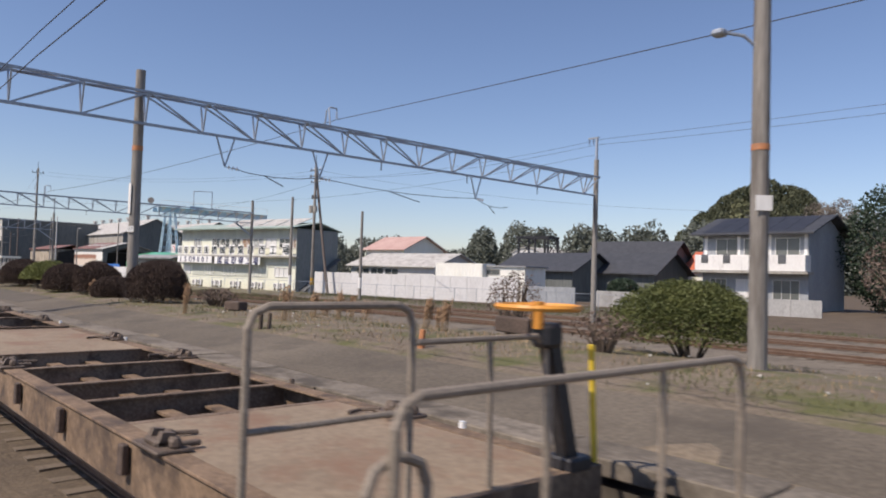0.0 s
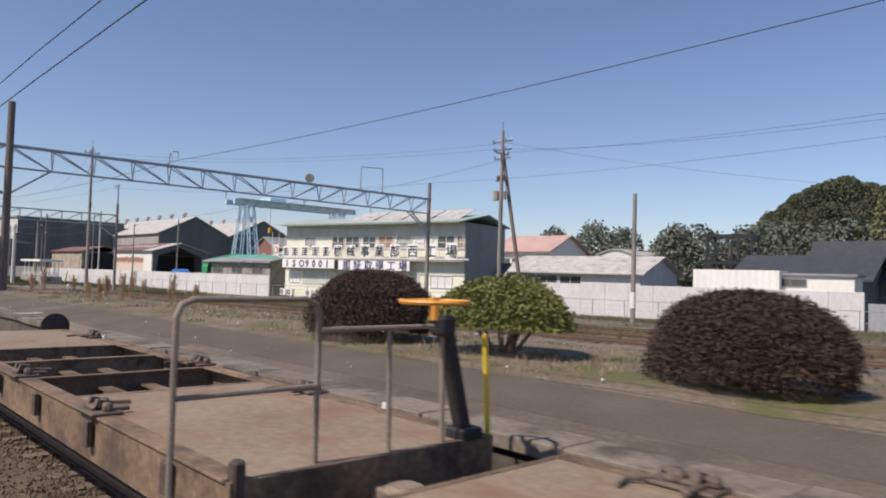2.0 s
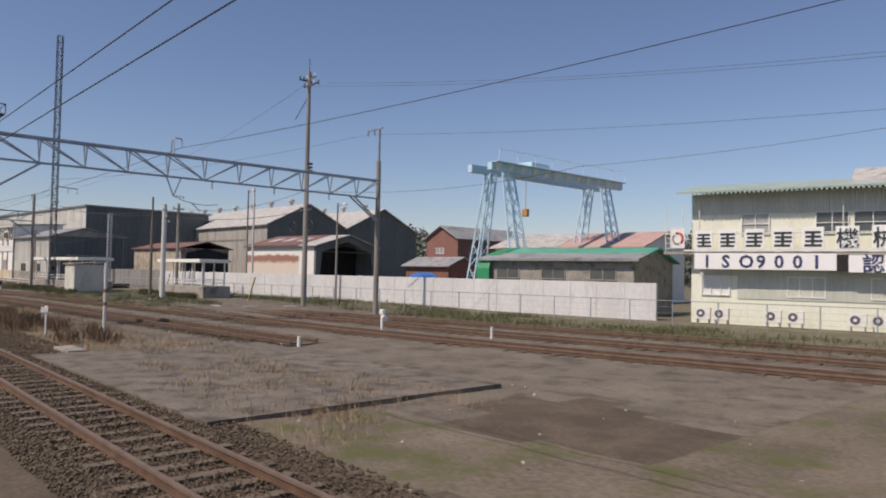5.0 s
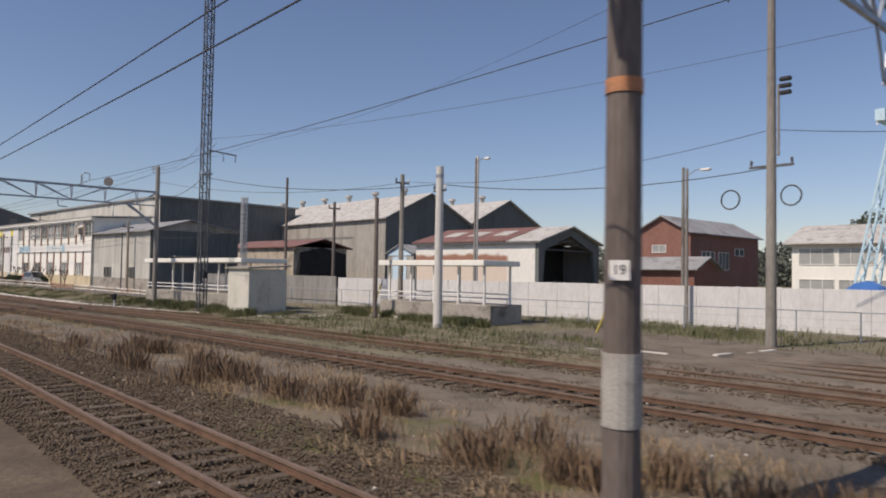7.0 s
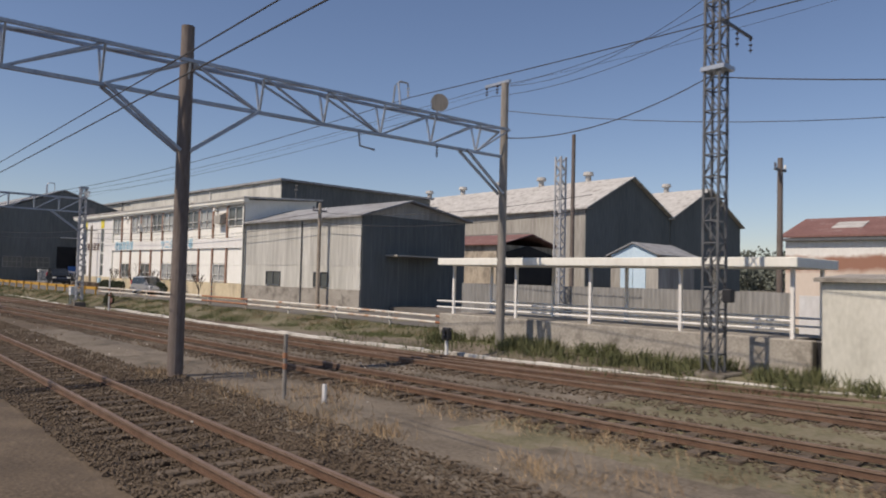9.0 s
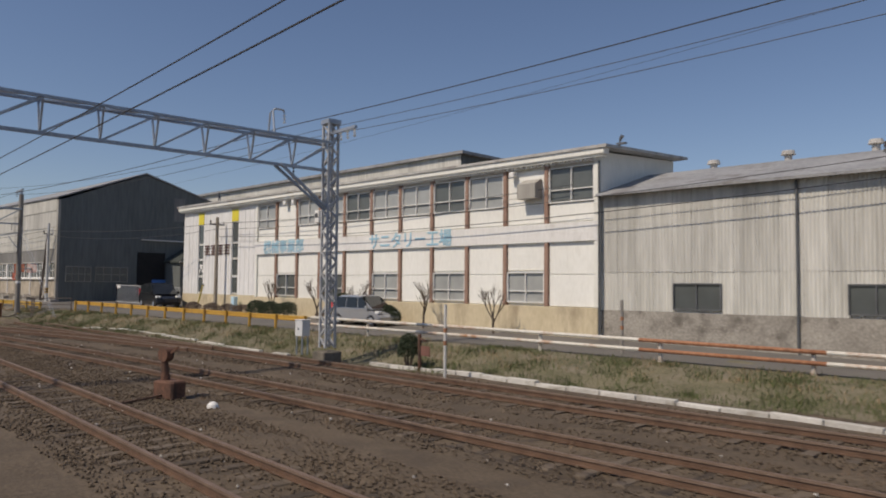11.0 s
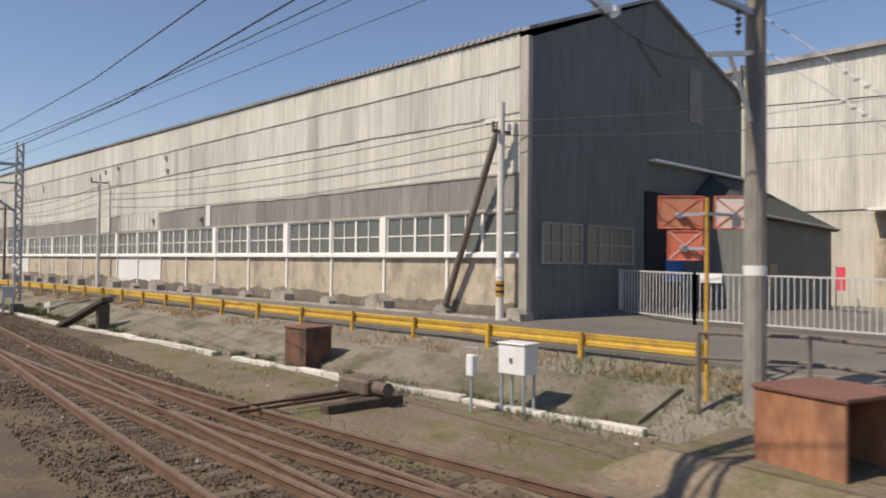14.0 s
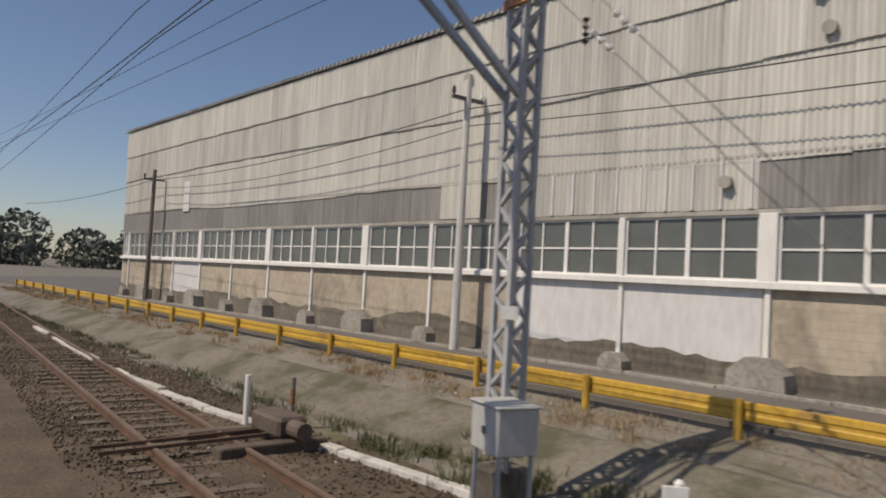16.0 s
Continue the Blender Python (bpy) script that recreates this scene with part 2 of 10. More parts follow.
M_RED = mat("red_paint", (0.50, 0.04, 0.045), (0.62, 0.07, 0.07), 2, 0.6, 0)
M_SIGNRED = mat("faded_red_board", (0.52, 0.12, 0.07), (0.66, 0.20, 0.13), 1.5, 0.7, 0.1)
M_SIGNFADED = mat("weathered_orange_board", (0.40, 0.16, 0.09), (0.52, 0.25, 0.155), 1.5, 0.75, 0.1)
M_BUSH = mat("purple_brown_leaves", (0.037, 0.025, 0.02), (0.088, 0.057, 0.044), 7, 0.95, 0.0, fine=6)
M_BUSHDARK = mat("dark_evergreen_leaves", (0.018, 0.03, 0.012), (0.05, 0.07, 0.028), 2.5, 0.7, 0.1, fine=8)
M_BUSHGREEN = mat("yellow_green_leaves", (0.075, 0.095, 0.02), (0.20, 0.21, 0.055), 2.5, 0.7, 0.1, fine=8)
# olive leaves lightened to take in distance haze
M_TREE = mat("tree_leaves", (0.075, 0.085, 0.04), (0.19, 0.19, 0.095), 0.5, 0.85, 0.1, fine=8)
M_TREEDARK = mat("cypress_leaves", (0.012, 0.028, 0.014), (0.035, 0.06, 0.03), 0.8, 0.75, 0.1, fine=8)
M_BARK = mat("bark", (0.075, 0.055, 0.04), (0.16, 0.125, 0.095), 3, 0.9, 0.4, streak=0.3)
M_DRY = mat("dry_grass_blades", (0.26, 0.175, 0.095), (0.48, 0.36, 0.22), 2.0, 0.85, 0)
M_REED = mat("reddish_dry_reeds", (0.33, 0.20, 0.11), (0.50, 0.34, 0.21), 2.0, 0.9, 0)
M_GRASS = mat("green_grass_blades", (0.062, 0.075, 0.026), (0.165, 0.165, 0.075), 1.5, 0.8, 0)

M_BANKGREEN = mat("bank_grass_blades", (0.068, 0.088, 0.028), (0.16, 0.178, 0.072), 1.2, 0.8, 0)
M_BUSHGREEN2 = mat("mid_green_leaves", (0.05, 0.065, 0.014), (0.13, 0.145, 0.04), 2.5, 0.7, 0.1, fine=8)
M_BUSHDRY = mat("dry_brown_twigs", (0.10, 0.07, 0.055), (0.19, 0.14, 0.11), 2.5, 0.8, 0.1, fine=8)
M_DRYBROWN = mat("brown_grass_blades", (0.135, 0.088, 0.053), (0.265, 0.18, 0.112), 1.5, 0.85, 0)
M_LITTER = mat("pale_scraps", (0.45, 0.42, 0.37), (0.68, 0.65, 0.60), 4, 0.9, 0.1)
# distance haze mixed into the leaf colour: paler and greyer green
M_FARWOOD = mat("far_leaves", (0.085, 0.10, 0.08), (0.155, 0.17, 0.14), 0.2, 0.9, 0, fine=8)


# ---------------------------------------------------------------- mesh tools
class Geo:
    """Collects vertices and faces; then one mesh."""

    def __init__(self):
        self.v, self.f = [], []

    def add(self, verts, faces):
        k = len(self.v)
        self.v += [tuple(p) for p in verts]
        self.f += [tuple(i + k for i in f) for f in faces]
        return self

    def box(self, x0, x1, y0, y1, z0, z1, m=None, bev=0.0):
        x0, x1, y0, y1, z0, z1 = min(x0, x1), max(x0, x1), min(y0, y1), max(y0, y1), min(z0, z1), max(z0, z1)
        if bev:
            b = min(bev, (x1 - x0) / 3, (y1 - y0) / 3, (z1 - z0) / 3)
            ring = [(x0 + b, y0), (x1 - b, y0), (x1, y0 + b), (x1, y1 - b), (x1 - b, y1), (x0 + b, y1), (x0, y1 - b), (x0, y0 + b)]
            cx, cy = (x0 + x1) / 2, (y0 + y1) / 2
            inner = [(x + math.copysign(b, cx - x) * 0.7, y + math.copysign(b, cy - y) * 0.7) for x, y in ring]
            vs = [(x, y, z) for pts, z in ((inner, z0), (ring, z0 + b), (ring, z1 - b), (inner, z1)) for x, y in pts]
            fs = [tuple(reversed(range(8))), tuple(range(24, 32))]
            fs += [(r * 8 + i, r * 8 + (i + 1) % 8, r * 8 + 8 + (i + 1) % 8, r * 8 + 8 + i) for r in range(3) for i in range(8)]
        else:
            vs = [(x, y, z) for z in (z0, z1) for x, y in ((x0, y0), (x1, y0), (x1, y1), (x0, y1))]
            fs = [(3, 2, 1, 0), (4, 5, 6, 7), (0, 1, 5, 4), (1, 2, 6, 5), (2, 3, 7, 6), (3, 0, 4, 7)]
        if m is not None:
            vs = [m @ Vector(p) for p in vs]
        return self.add(vs, fs)

    def tube(self, p, q, r0, r1=None, n=8, caps=True):
        p, q = Vector(p), Vector(q)
        r1 = r0 if r1 is None else r1
        d = q - p
        if d.length < 1e-6:
            return self
        t = d.to_track_quat("Z", "Y").to_matrix()
        vs = [c + t @ Vector((r * math.cos(a), r * math.sin(a), 0)) for c, r in ((p, r0), (q, r1)) for a in (2 * math.pi * i / n for i in range(n))]
        fs = [(i, (i + 1) % n, n + (i + 1) % n, n + i) for i in range(n)]
        if caps:
            fs += [tuple(reversed(range(n))), tuple(range(n, 2 * n))]
        return self.add(vs, fs)

    def bar(self, p, q, w, h=None):
        """A square bar from p to q."""
        p, q = Vector(p), Vector(q)
        h = h or w
        t = (q - p).to_track_quat("X", "Z").to_matrix().to_4x4()
        return self.box(0, (q - p).length, -w / 2, w / 2, -h / 2, h / 2, Matrix.Translation(p) @ t)

    def path(self, pts, r, n=6):
        pts = [Vector(p) for p in pts]
        vs, k, side = [], len(pts), None
        for i, c in enumerate(pts):
            a, b = (c - pts[max(0, i - 1)]).normalized(), (pts[min(k - 1, i + 1)] - c).normalized()
            d = a + b
            d = (b if d.length < 1e-4 else d).normalized()
            if side is None:
                side = d.orthogonal().normalized()
            side = (side - d * side.dot(d)).normalized()
            up = d.cross(side)
            vs += [c + side * (r * math.cos(w)) + up * (r * math.sin(w)) for w in (2 * math.pi * j / n for j in range(n))]
        fs = [(i * n + j, i * n + (j + 1) % n, (i + 1) * n + (j + 1) % n, (i + 1) * n + j) for i in range(k - 1) for j in range(n)]
        return self.add(vs, fs + [tuple(range(n)), tuple(range((k - 1) * n, k * n))])

    def prism(self, outline, d0, d1, axis="x"):
        """An outline in two axes, drawn out along the third."""
        k = len(outline)
        put = {"x": lambda a, b, d: (d, a, b), "y": lambda a, b, d: (a, d, b), "z": lambda a, b, d: (a, b, d)}[axis]
        vs = [put(a, b, d) for d in (d0, d1) for a, b in outline]
        fs = [tuple(reversed(range(k))), tuple(range(k, 2 * k))] + [(i, (i + 1) % k, k + (i + 1) % k, k + i) for i in range(k)]
        return self.add(vs, fs)

    def ball(self, c, r, n=8, rings=5, squash=1.0):
        vs = [(c[0], c[1], c[2] - r * squash)]
        for j in range(1, rings):
            a = -math.pi / 2 + math.pi * j / rings
            vs += [(c[0] + r * math.cos(a) * math.cos(2 * math.pi * i / n), c[1] + r * math.cos(a) * math.sin(2 * math.pi * i / n), c[2] + r * squash * math.sin(a)) for i in range(n)]
        vs.append((c[0], c[1], c[2] + r * squash))
        fs = [(0, 1 + (i + 1) % n, 1 + i) for i in range(n)]
        for j in range(rings - 2):
            fs += [(1 + j * n + i, 1 + j * n + (i + 1) % n, 1 + (j + 1) * n + (i + 1) % n, 1 + (j + 1) * n + i) for i in range(n)]
        top = len(vs) - 1
        fs += [(top, top - n + i, top - n + (i + 1) % n) for i in range(n)]
        return self.add(vs, fs)

    def mesh(self, name, material, smooth=False):
        me = bpy.data.meshes.new(name)
        me.from_pydata(self.v, [], self.f)
        bm = bmesh.new()
        bm.from_mesh(me)
        bmesh.ops.recalc_face_normals(bm, faces=bm.faces)
        bm.to_mesh(me)
        bm.free()
        me.materials.append(material)
        if smooth:
            me.shade_smooth()
        return me


def part(name, geo, material, parent, label="", smooth=False, m=None):
    ob = new(name, geo.mesh(name, material, smooth) if isinstance(geo, Geo) else geo)
    ob.parent = parent
    if m is not None:
        ob.matrix_local = m
    return tagged(ob, label)


def thing(name, label, category, m=None, group="", kind=""):
    ob = new(name)
    ob.empty_display_size = 0.2
    if m is not None:
        ob.matrix_world = m
    return tagged(ob, label, category, group, kind)


def solid(name, geo, material, label, category="", kind="", group="", m=None, smooth=False):
    ob = new(name, geo.mesh(name, material, smooth))
    if m is not None:
        ob.matrix_world = m
    return tagged(ob, label, category, group, kind)


def scatter(name, verts, faces, mats, material):
    """One mesh of many copies of a small shape: mats is an array of n 3 x 4 poses."""
    verts, mats = np.array(verts, float), np.array(mats, float)
    k = len(verts)
    out = np.einsum("nij,kj->nki", mats[:, :, :3], verts) + mats[:, None, :, 3]
    me = bpy.data.meshes.new(name)
    sizes = {len(f) for f in faces}
    fs = np.array(faces) if len(sizes) == 1 else None
    allf = (fs[None] + (np.arange(len(mats)) * k)[:, None, None]).reshape(-1, fs.shape[1])
    nv, nf, s = len(mats) * k, len(allf), fs.shape[1]
    me.vertices.add(nv)
    me.vertices.foreach_set("co", out.reshape(-1))
    me.loops.add(nf * s)
    me.loops.foreach_set("vertex_index", allf.reshape(-1).astype(np.int32))
    me.polygons.add(nf)
    me.polygons.foreach_set("loop_start", (np.arange(nf) * s).astype(np.int32))
    me.update(calc_edges=True)
    me.validate()
    me.materials.append(material)
    return me


def turns(rng, n, scale_lo, scale_hi, flat=1.0):
    """n random 3 x 3 turns, scaled."""
    q = rng.normal(size=(n, 4))
    q /= np.linalg.norm(q, axis=1)[:, None]
    w, x, y, z = q.T
    r = np.stack([1 - 2 * (y * y + z * z), 2 * (x * y - z * w), 2 * (x * z + y * w), 2 * (x * y + z * w), 1 - 2 * (x * x + z * z), 2 * (y * z - x * w),
                  2 * (x * z - y * w), 2 * (y * z + x * w), 1 - 2 * (x * x + y * y)], 1).reshape(n, 3, 3)
    return r * rng.uniform(scale_lo, scale_hi, n)[:, None, None]


def poses(turn, at):
    return np.concatenate([turn, np.asarray(at)[:, :, None]], 2)

# ---------------------------------------------------------------- ground
def along(table, x):
    """The value at x of a polyline given as (x, value), x falling."""
    xs, ys = [p[0] for p in table][::-1], [p[1] for p in table][::-1]
    return float(np.interp(x, xs, ys))


GUARD_LINE = [(60, 60), (-120, 28), (-150, 22.0), (-165, 19.9), (-179, 17.6), (-193, 15.6), (-204, 14.3), (-213, 13.3), (-222, 12.1), (-236, 10.6), (-247, 9.9), (-255, 9.2), (-270, 7.9), (-320, 4.5)]
ROAD_Z = [(60, -0.15), (-140, -0.12), (-150, 0.05), (-165, 0.25), (-180, 0.42), (-200, 0.55), (-213, 0.62), (-222, 0.64), (-250, 0.66), (-262, 0.58), (-320, 0.45)]
FLAT = -0.15


GAUGE = 1.12
TRACK_NEAR = [(45, 3.65), (-60, 3.65), (-90, 4.1), (-108, 4.25), (-131, 4.38), (-150, 4.42), (-172, 4.42), (-190, 4.15), (-197, 3.95), (-212, 3.62), (-224, 3.45), (-320, 3.4)]
TRACK_SIDING = [(-88.6, 13.6), (-95, 13.25), (-107, 12.75), (-118, 12.3), (-129, 11.95), (-136, 11.3), (-144, 10.6), (-155, 9.95), (-166, 9.4), (-171, 9.0), (-178, 8.45), (-188, 7.7), (-192, 7.3), (-196, 6.65), (-203, 5.85), (-210, 5.25), (-218, 4.5), (-226, 3.95), (-236, 3.5)]
TRACK_LOOP = [(45, 28), (-10, 28), (-30, 28.2), (-45, 26.5), (-58, 23.6), (-69, 21.8), (-80, 19.6), (-88, 18.4), (-95, 17.7), (-103, 17.6), (-110, 17.1), (-120, 16.3), (-127, 16.2), (-134, 15.6), (-140, 14.9), (-147, 14.1), (-157, 13.5), (-167, 13.0), (-173, 12.5), (-184, 12.1), (-190, 11.7), (-196, 11.1), (-201, 10.8), (-207, 10.45), (-215, 10.2)]
TRACK_FAR = [(45, 39.5), (-10, 38.0), (-30, 35.5), (-53, 33.0), (-63, 31.3), (-72, 29.6), (-90, 26.2), (-98, 24.5), (-105, 23.3), (-114, 21.0), (-122, 19.4), (-130, 18.2), (-136, 17.0), (-146, 14.9), (-152, 13.9)]
TRACK_MIDDLE = [(45, 33.4), (-10, 32.8), (-35, 31.6), (-52, 29.2), (-63, 27.2), (-75, 24.4), (-88, 22.3), (-97, 21.6), (-107, 20.6), (-116, 19.9), (-122, 19.4)]
TRACK_CROSS = [(-190, 11.5), (-195, 10.7), (-198.4, 9.9), (-202.3, 9.0), (-206.7, 7.85), (-209, 7.2), (-211.4, 6.6), (-215, 5.95), (-218.4, 5.4), (-223.5, 4.65), (-229, 3.95), (-236, 3.5)]


def ground_z(x, y):
    z = FLAT
    if x > -70:
        up = min(1.0, max(0.0, (x + 70) / 8)) if x < -62 else 1.0
        z = FLAT + up * float(np.interp(y, (5.65, 5.95, 7.5, 8.7, 10.5, 13.5, 17.0, 20.5), (0, 1.03, 1.22, 1.37, 1.35, 1.15, 0.6, 0)))
    if -160 < x < -100:
        v = min(1.0, max(0.0, (y - 16.6) / 1.6)) * min(1.0, (x + 160) / 12, (-100 - x) / 12)
        z = FLAT + 0.2 * v * v * (3 - 2 * v)
    if x < -135:
        low = z
        g, r = along(GUARD_LINE, x), along(ROAD_Z, x)
        t = min(1.0, max(0.0, (y - (g - 3.2)) / 2.9))
        z = FLAT + (r - FLAT) * t * t * (3 - 2 * t) * min(1, (-135 - x) / 15)
        if x < -217:
            z = float(np.interp(y, (g - 3.0, g - 2.6, g - 1.45, g - 0.2, g + 0.4), (FLAT, -0.12, 0.27, r - 0.13, r - 0.05)))
        z = max(z, low)
    return z


def make_ground():
    xs = np.concatenate([[-3000, -1500, -800, -500, -400], np.arange(-330, 61, 1.0), [100, 200, 400, 800, 1500, 3000]])
    ys = np.concatenate([[-3000, -1000, -300, -100, -40, -15], np.arange(-6, 30, 0.5), np.arange(30, 60, 2.0), [60, 75, 100, 150, 250, 500, 1000, 3000]])
    g = Geo()
    for x in xs:
        for y in ys:
            near = -330 < x < 61 and -6 < y < 30
            g.v.append((x, y, ground_z(x, y) + (0.045 * noise.noise((x * 0.6, y * 0.6, 3.0)) + 0.03 * noise.noise((x * 2.1, y * 2.1, 9.0)) - ((0.035 if x > -155 else 0.0) if y < 14 and x < -62 else 0) if near else 0)))
    ny = len(ys)
    kinds = []
    for i in range(len(xs) - 1):
        for j in range(ny - 1):
            g.f.append((i * ny + j, (i + 1) * ny + j, (i + 1) * ny + j + 1, i * ny + j + 1))
            x, y = (xs[i] + xs[i + 1]) / 2, (ys[j] + ys[j + 1]) / 2
            wob = 1.6 * noise.noise((x * 0.15, y * 0.15, 1.0))
            if x > -72 and 5.6 < y < 21 + wob:
                k = 1
            elif x > -118 and y >= 14 + wob and y < (42 if x > -60 else 28) + wob and x + 3 * wob > -118 + max(0, 24 - y):
                k = 3
            elif x < -217 + wob and y > along(GUARD_LINE, x) - 3.2:
                k = 4
            elif x < -140 and y > along(GUARD_LINE, x) - 3.4 + wob * 0.4:
                k = 2
            elif -140 <= x < -60 and y > 26 + wob - 0.28 * (-90 - x) * (x < -90) - 4 * (x < -90):
                k = 2
            elif -112 < x < -72 and 5.6 + wob * 0.6 < y < 9.5 + wob:
                k = 1
            elif -236 < x <= -204 and along(TRACK_NEAR, x) + 1.9 + wob * 0.5 < y < 14:
                k = 1
            elif -163 < x - 4 * wob <= -72 and y > along(TRACK_NEAR, x) + 1.6 + wob * 0.5:
                k = 3
            else:
                k = 0
            kinds.append(k)
    me = bpy.data.meshes.new("ground")
    me.from_pydata(g.v, [], g.f)
    for m in (M_BALLAST, M_SOIL, M_BANK, M_YARD, M_SLOPE):
        me.materials.append(m)
    me.polygons.foreach_set("material_index", kinds)
    me.shade_smooth()
    me.update()
    tagged(new("ground", me), "brown cinder and gravel yard ground with dry grass and weedy banks", "ground", "", "structure")


make_ground()


def sweep(geo, pts, w, z0, z1, side=0.0):
    """A flat bar of width w from z0 to z1 along a plan polyline, moved sideways by side."""
    vs, k = [], len(pts)
    for i, (x, y) in enumerate(pts):
        a, b = pts[max(0, i - 1)], pts[min(k - 1, i + 1)]
        d = Vector((b[0] - a[0], b[1] - a[1])).normalized()
        nx, ny = -d.y, d.x
        for s, z in ((-w / 2, z0), (w / 2, z0), (w / 2, z1), (-w / 2, z1)):
            vs.append((x + nx * (side + s), y + ny * (side + s), z))
    fs = [(i * 4 + j, i * 4 + (j + 1) % 4, i * 4 + 4 + (j + 1) % 4, i * 4 + 4 + j) for i in range(k - 1) for j in range(4)]
    fs += [(3, 2, 1, 0), tuple(range(4 * k - 4, 4 * k))]
    geo.add(vs, fs)


def smooth_line(table, step=2.0):
    """A polyline rounded off, a point every step metres."""
    n = max(2, int(abs(table[0][0] - table[-1][0]) / step))
    xs = np.linspace(table[0][0], table[-1][0], n)
    ys = np.array([along(table, x) for x in xs])
    for _ in range(10):
        ys[1:-1] = (ys[:-2] + 2 * ys[1:-1] + ys[2:]) / 4
    return list(zip(xs, ys))


SLEEPER = Geo().box(-0.1, 0.1, -1.02, 1.02, -0.14, 0, bev=0.02)


def make_track(table, label, parts):
    line = smooth_line(table)
    t = thing("railway_track", label, "track", kind="structure", group="yard tracks")
    for side in (-GAUGE / 2, GAUGE / 2):
        g = Geo()
        sweep(g, line, 0.11, -0.125, -0.105, side)
        sweep(g, line, 0.03, -0.105, -0.03, side)
        rail = part("rail", g, M_RAIL, t, "rust-brown steel rail")
        g = Geo()
        sweep(g, line, 0.066, -0.03, 0.008, side)
        part("rail_head", g, M_RAILTOP, rail, "dull worn rail head")
    me = SLEEPER.mesh("sleeper", M_SLEEPER)
    rest, n = Geo(), 0
    x, rng = line[0][0], random.Random(len(table))
    while x > line[-1][0]:
        y = float(np.interp(-x, [-p[0] for p in line], [p[1] for p in line]))
        slope = (float(np.interp(-(x - 1), [-p[0] for p in line], [p[1] for p in line])) - y) / -1
        m = pose(x, y, -0.128 + rng.uniform(-0.012, 0.008), 0, 0, math.degrees(math.atan(slope)) + rng.uniform(-1, 1))
        if parts and parts[0] > x > parts[1] and n < 290:
            part("sleeper", me, None, t, m=m)
            n += 1
        else:
            rest.box(-0.1, 0.1, -1.02, 1.02, -0.14, 0, m)
        x -= 0.62
    if rest.v:
        tagged(part("sleepers", rest, M_SLEEPER, t), kind="stuff")


make_track(TRACK_NEAR, "rusty narrow-gauge track on wooden sleepers in brown ballast", (-85, -246))
make_track(TRACK_SIDING, "disused rusty siding track half sunk in gravel", (-150, -238))
make_track(TRACK_LOOP, "long rusty loop track with dark sleepers", ())
make_track(TRACK_FAR, "far yard track curving in beside the fence", ())
make_track(TRACK_MIDDLE, "middle yard track joining the loop", ())
make_track(TRACK_CROSS, "rusty crossover track cutting across to the near line", (-196, -232))


# the goods platform beside the near track
def make_platform():
    t = thing("goods_platform", "low goods platform of worn asphalt with a concrete edge", "platform", kind="structure")
    part("surface", Geo().prism([(6.1, 0.6), (6.1, 0.915), (7.7, 1.125), (7.7, 0.6)], -62.2, 45), M_ASPHALT, t, "dark patched asphalt surface")
    g = Geo()
    x, rng = 45.0, random.Random(5)
    slab = Geo().box(-0.99, 0.99, 0, 0.62, -0.16, 0, bev=0.015).mesh("edge_slab", M_CONC_EDGE)
    while x > -61:
        part("edge_slab", slab, None, t, m=pose(x - 1, 5.48 + rng.uniform(-0.01, 0.01), 0.925 + rng.uniform(-0.012, 0.012), rng.uniform(-0.4, 0.4), 0, 0))
        x -= 2.0
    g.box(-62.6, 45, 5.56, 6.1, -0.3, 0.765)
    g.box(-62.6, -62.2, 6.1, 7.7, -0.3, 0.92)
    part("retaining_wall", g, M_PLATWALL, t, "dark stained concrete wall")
    part("repair_patch", Geo().prism([(5.64, 0.9), (5.64, 0.946), (6.1, 0.949), (6.38, 0.966), (6.38, 0.9)], -46.66, -46.05), M_CONC, t, "pale concrete patch")
    part("asphalt_patch", Geo().prism([(6.45, 0.9), (6.45, 0.968), (7.66, 1.127), (7.66, 1.06)], -47.0, -21), M_ASPHALT_NEW, t, "darker newer asphalt patch")
    part("edge_joint", Geo().box(-56, 45, 5.55, 5.565, 0.70, 0.76), M_BLACK, t, "dark open joint under the slabs")


make_platform()

# the road by the workshops
def make_road():
    g = Geo()
    xs = np.arange(-150, -322, -3.0)
    for x in xs:
        y, z = along(GUARD_LINE, x) + 0.35, along(ROAD_Z, x)
        far = 27.0 if x > -226 else 16.5
        up = float(np.interp(x, (-320, -228, -212, -150), (0.5, 0.42, 0.06, 0)))
        g.v += [(x, y, z - 0.25), (x, y, z + 0.012), (x, far, z + up + 0.012), (x, far, z - 0.25)]
    for i in range(len(xs) - 1):
        g.f += [(i * 4 + j, i * 4 + (j + 1) % 4, i * 4 + 4 + (j + 1) % 4, i * 4 + 4 + j) for j in range(4)]
    solid("road", g, M_ROAD, "grey asphalt works road behind the guard rail", "road", "structure")
    y2 = Geo().box(-232, -150, 26.9, 60, 0.3, 0.57)
    solid("works_yard", y2, M_ROAD, "grey paved yard between the workshops", "pavement", "structure")


make_road()


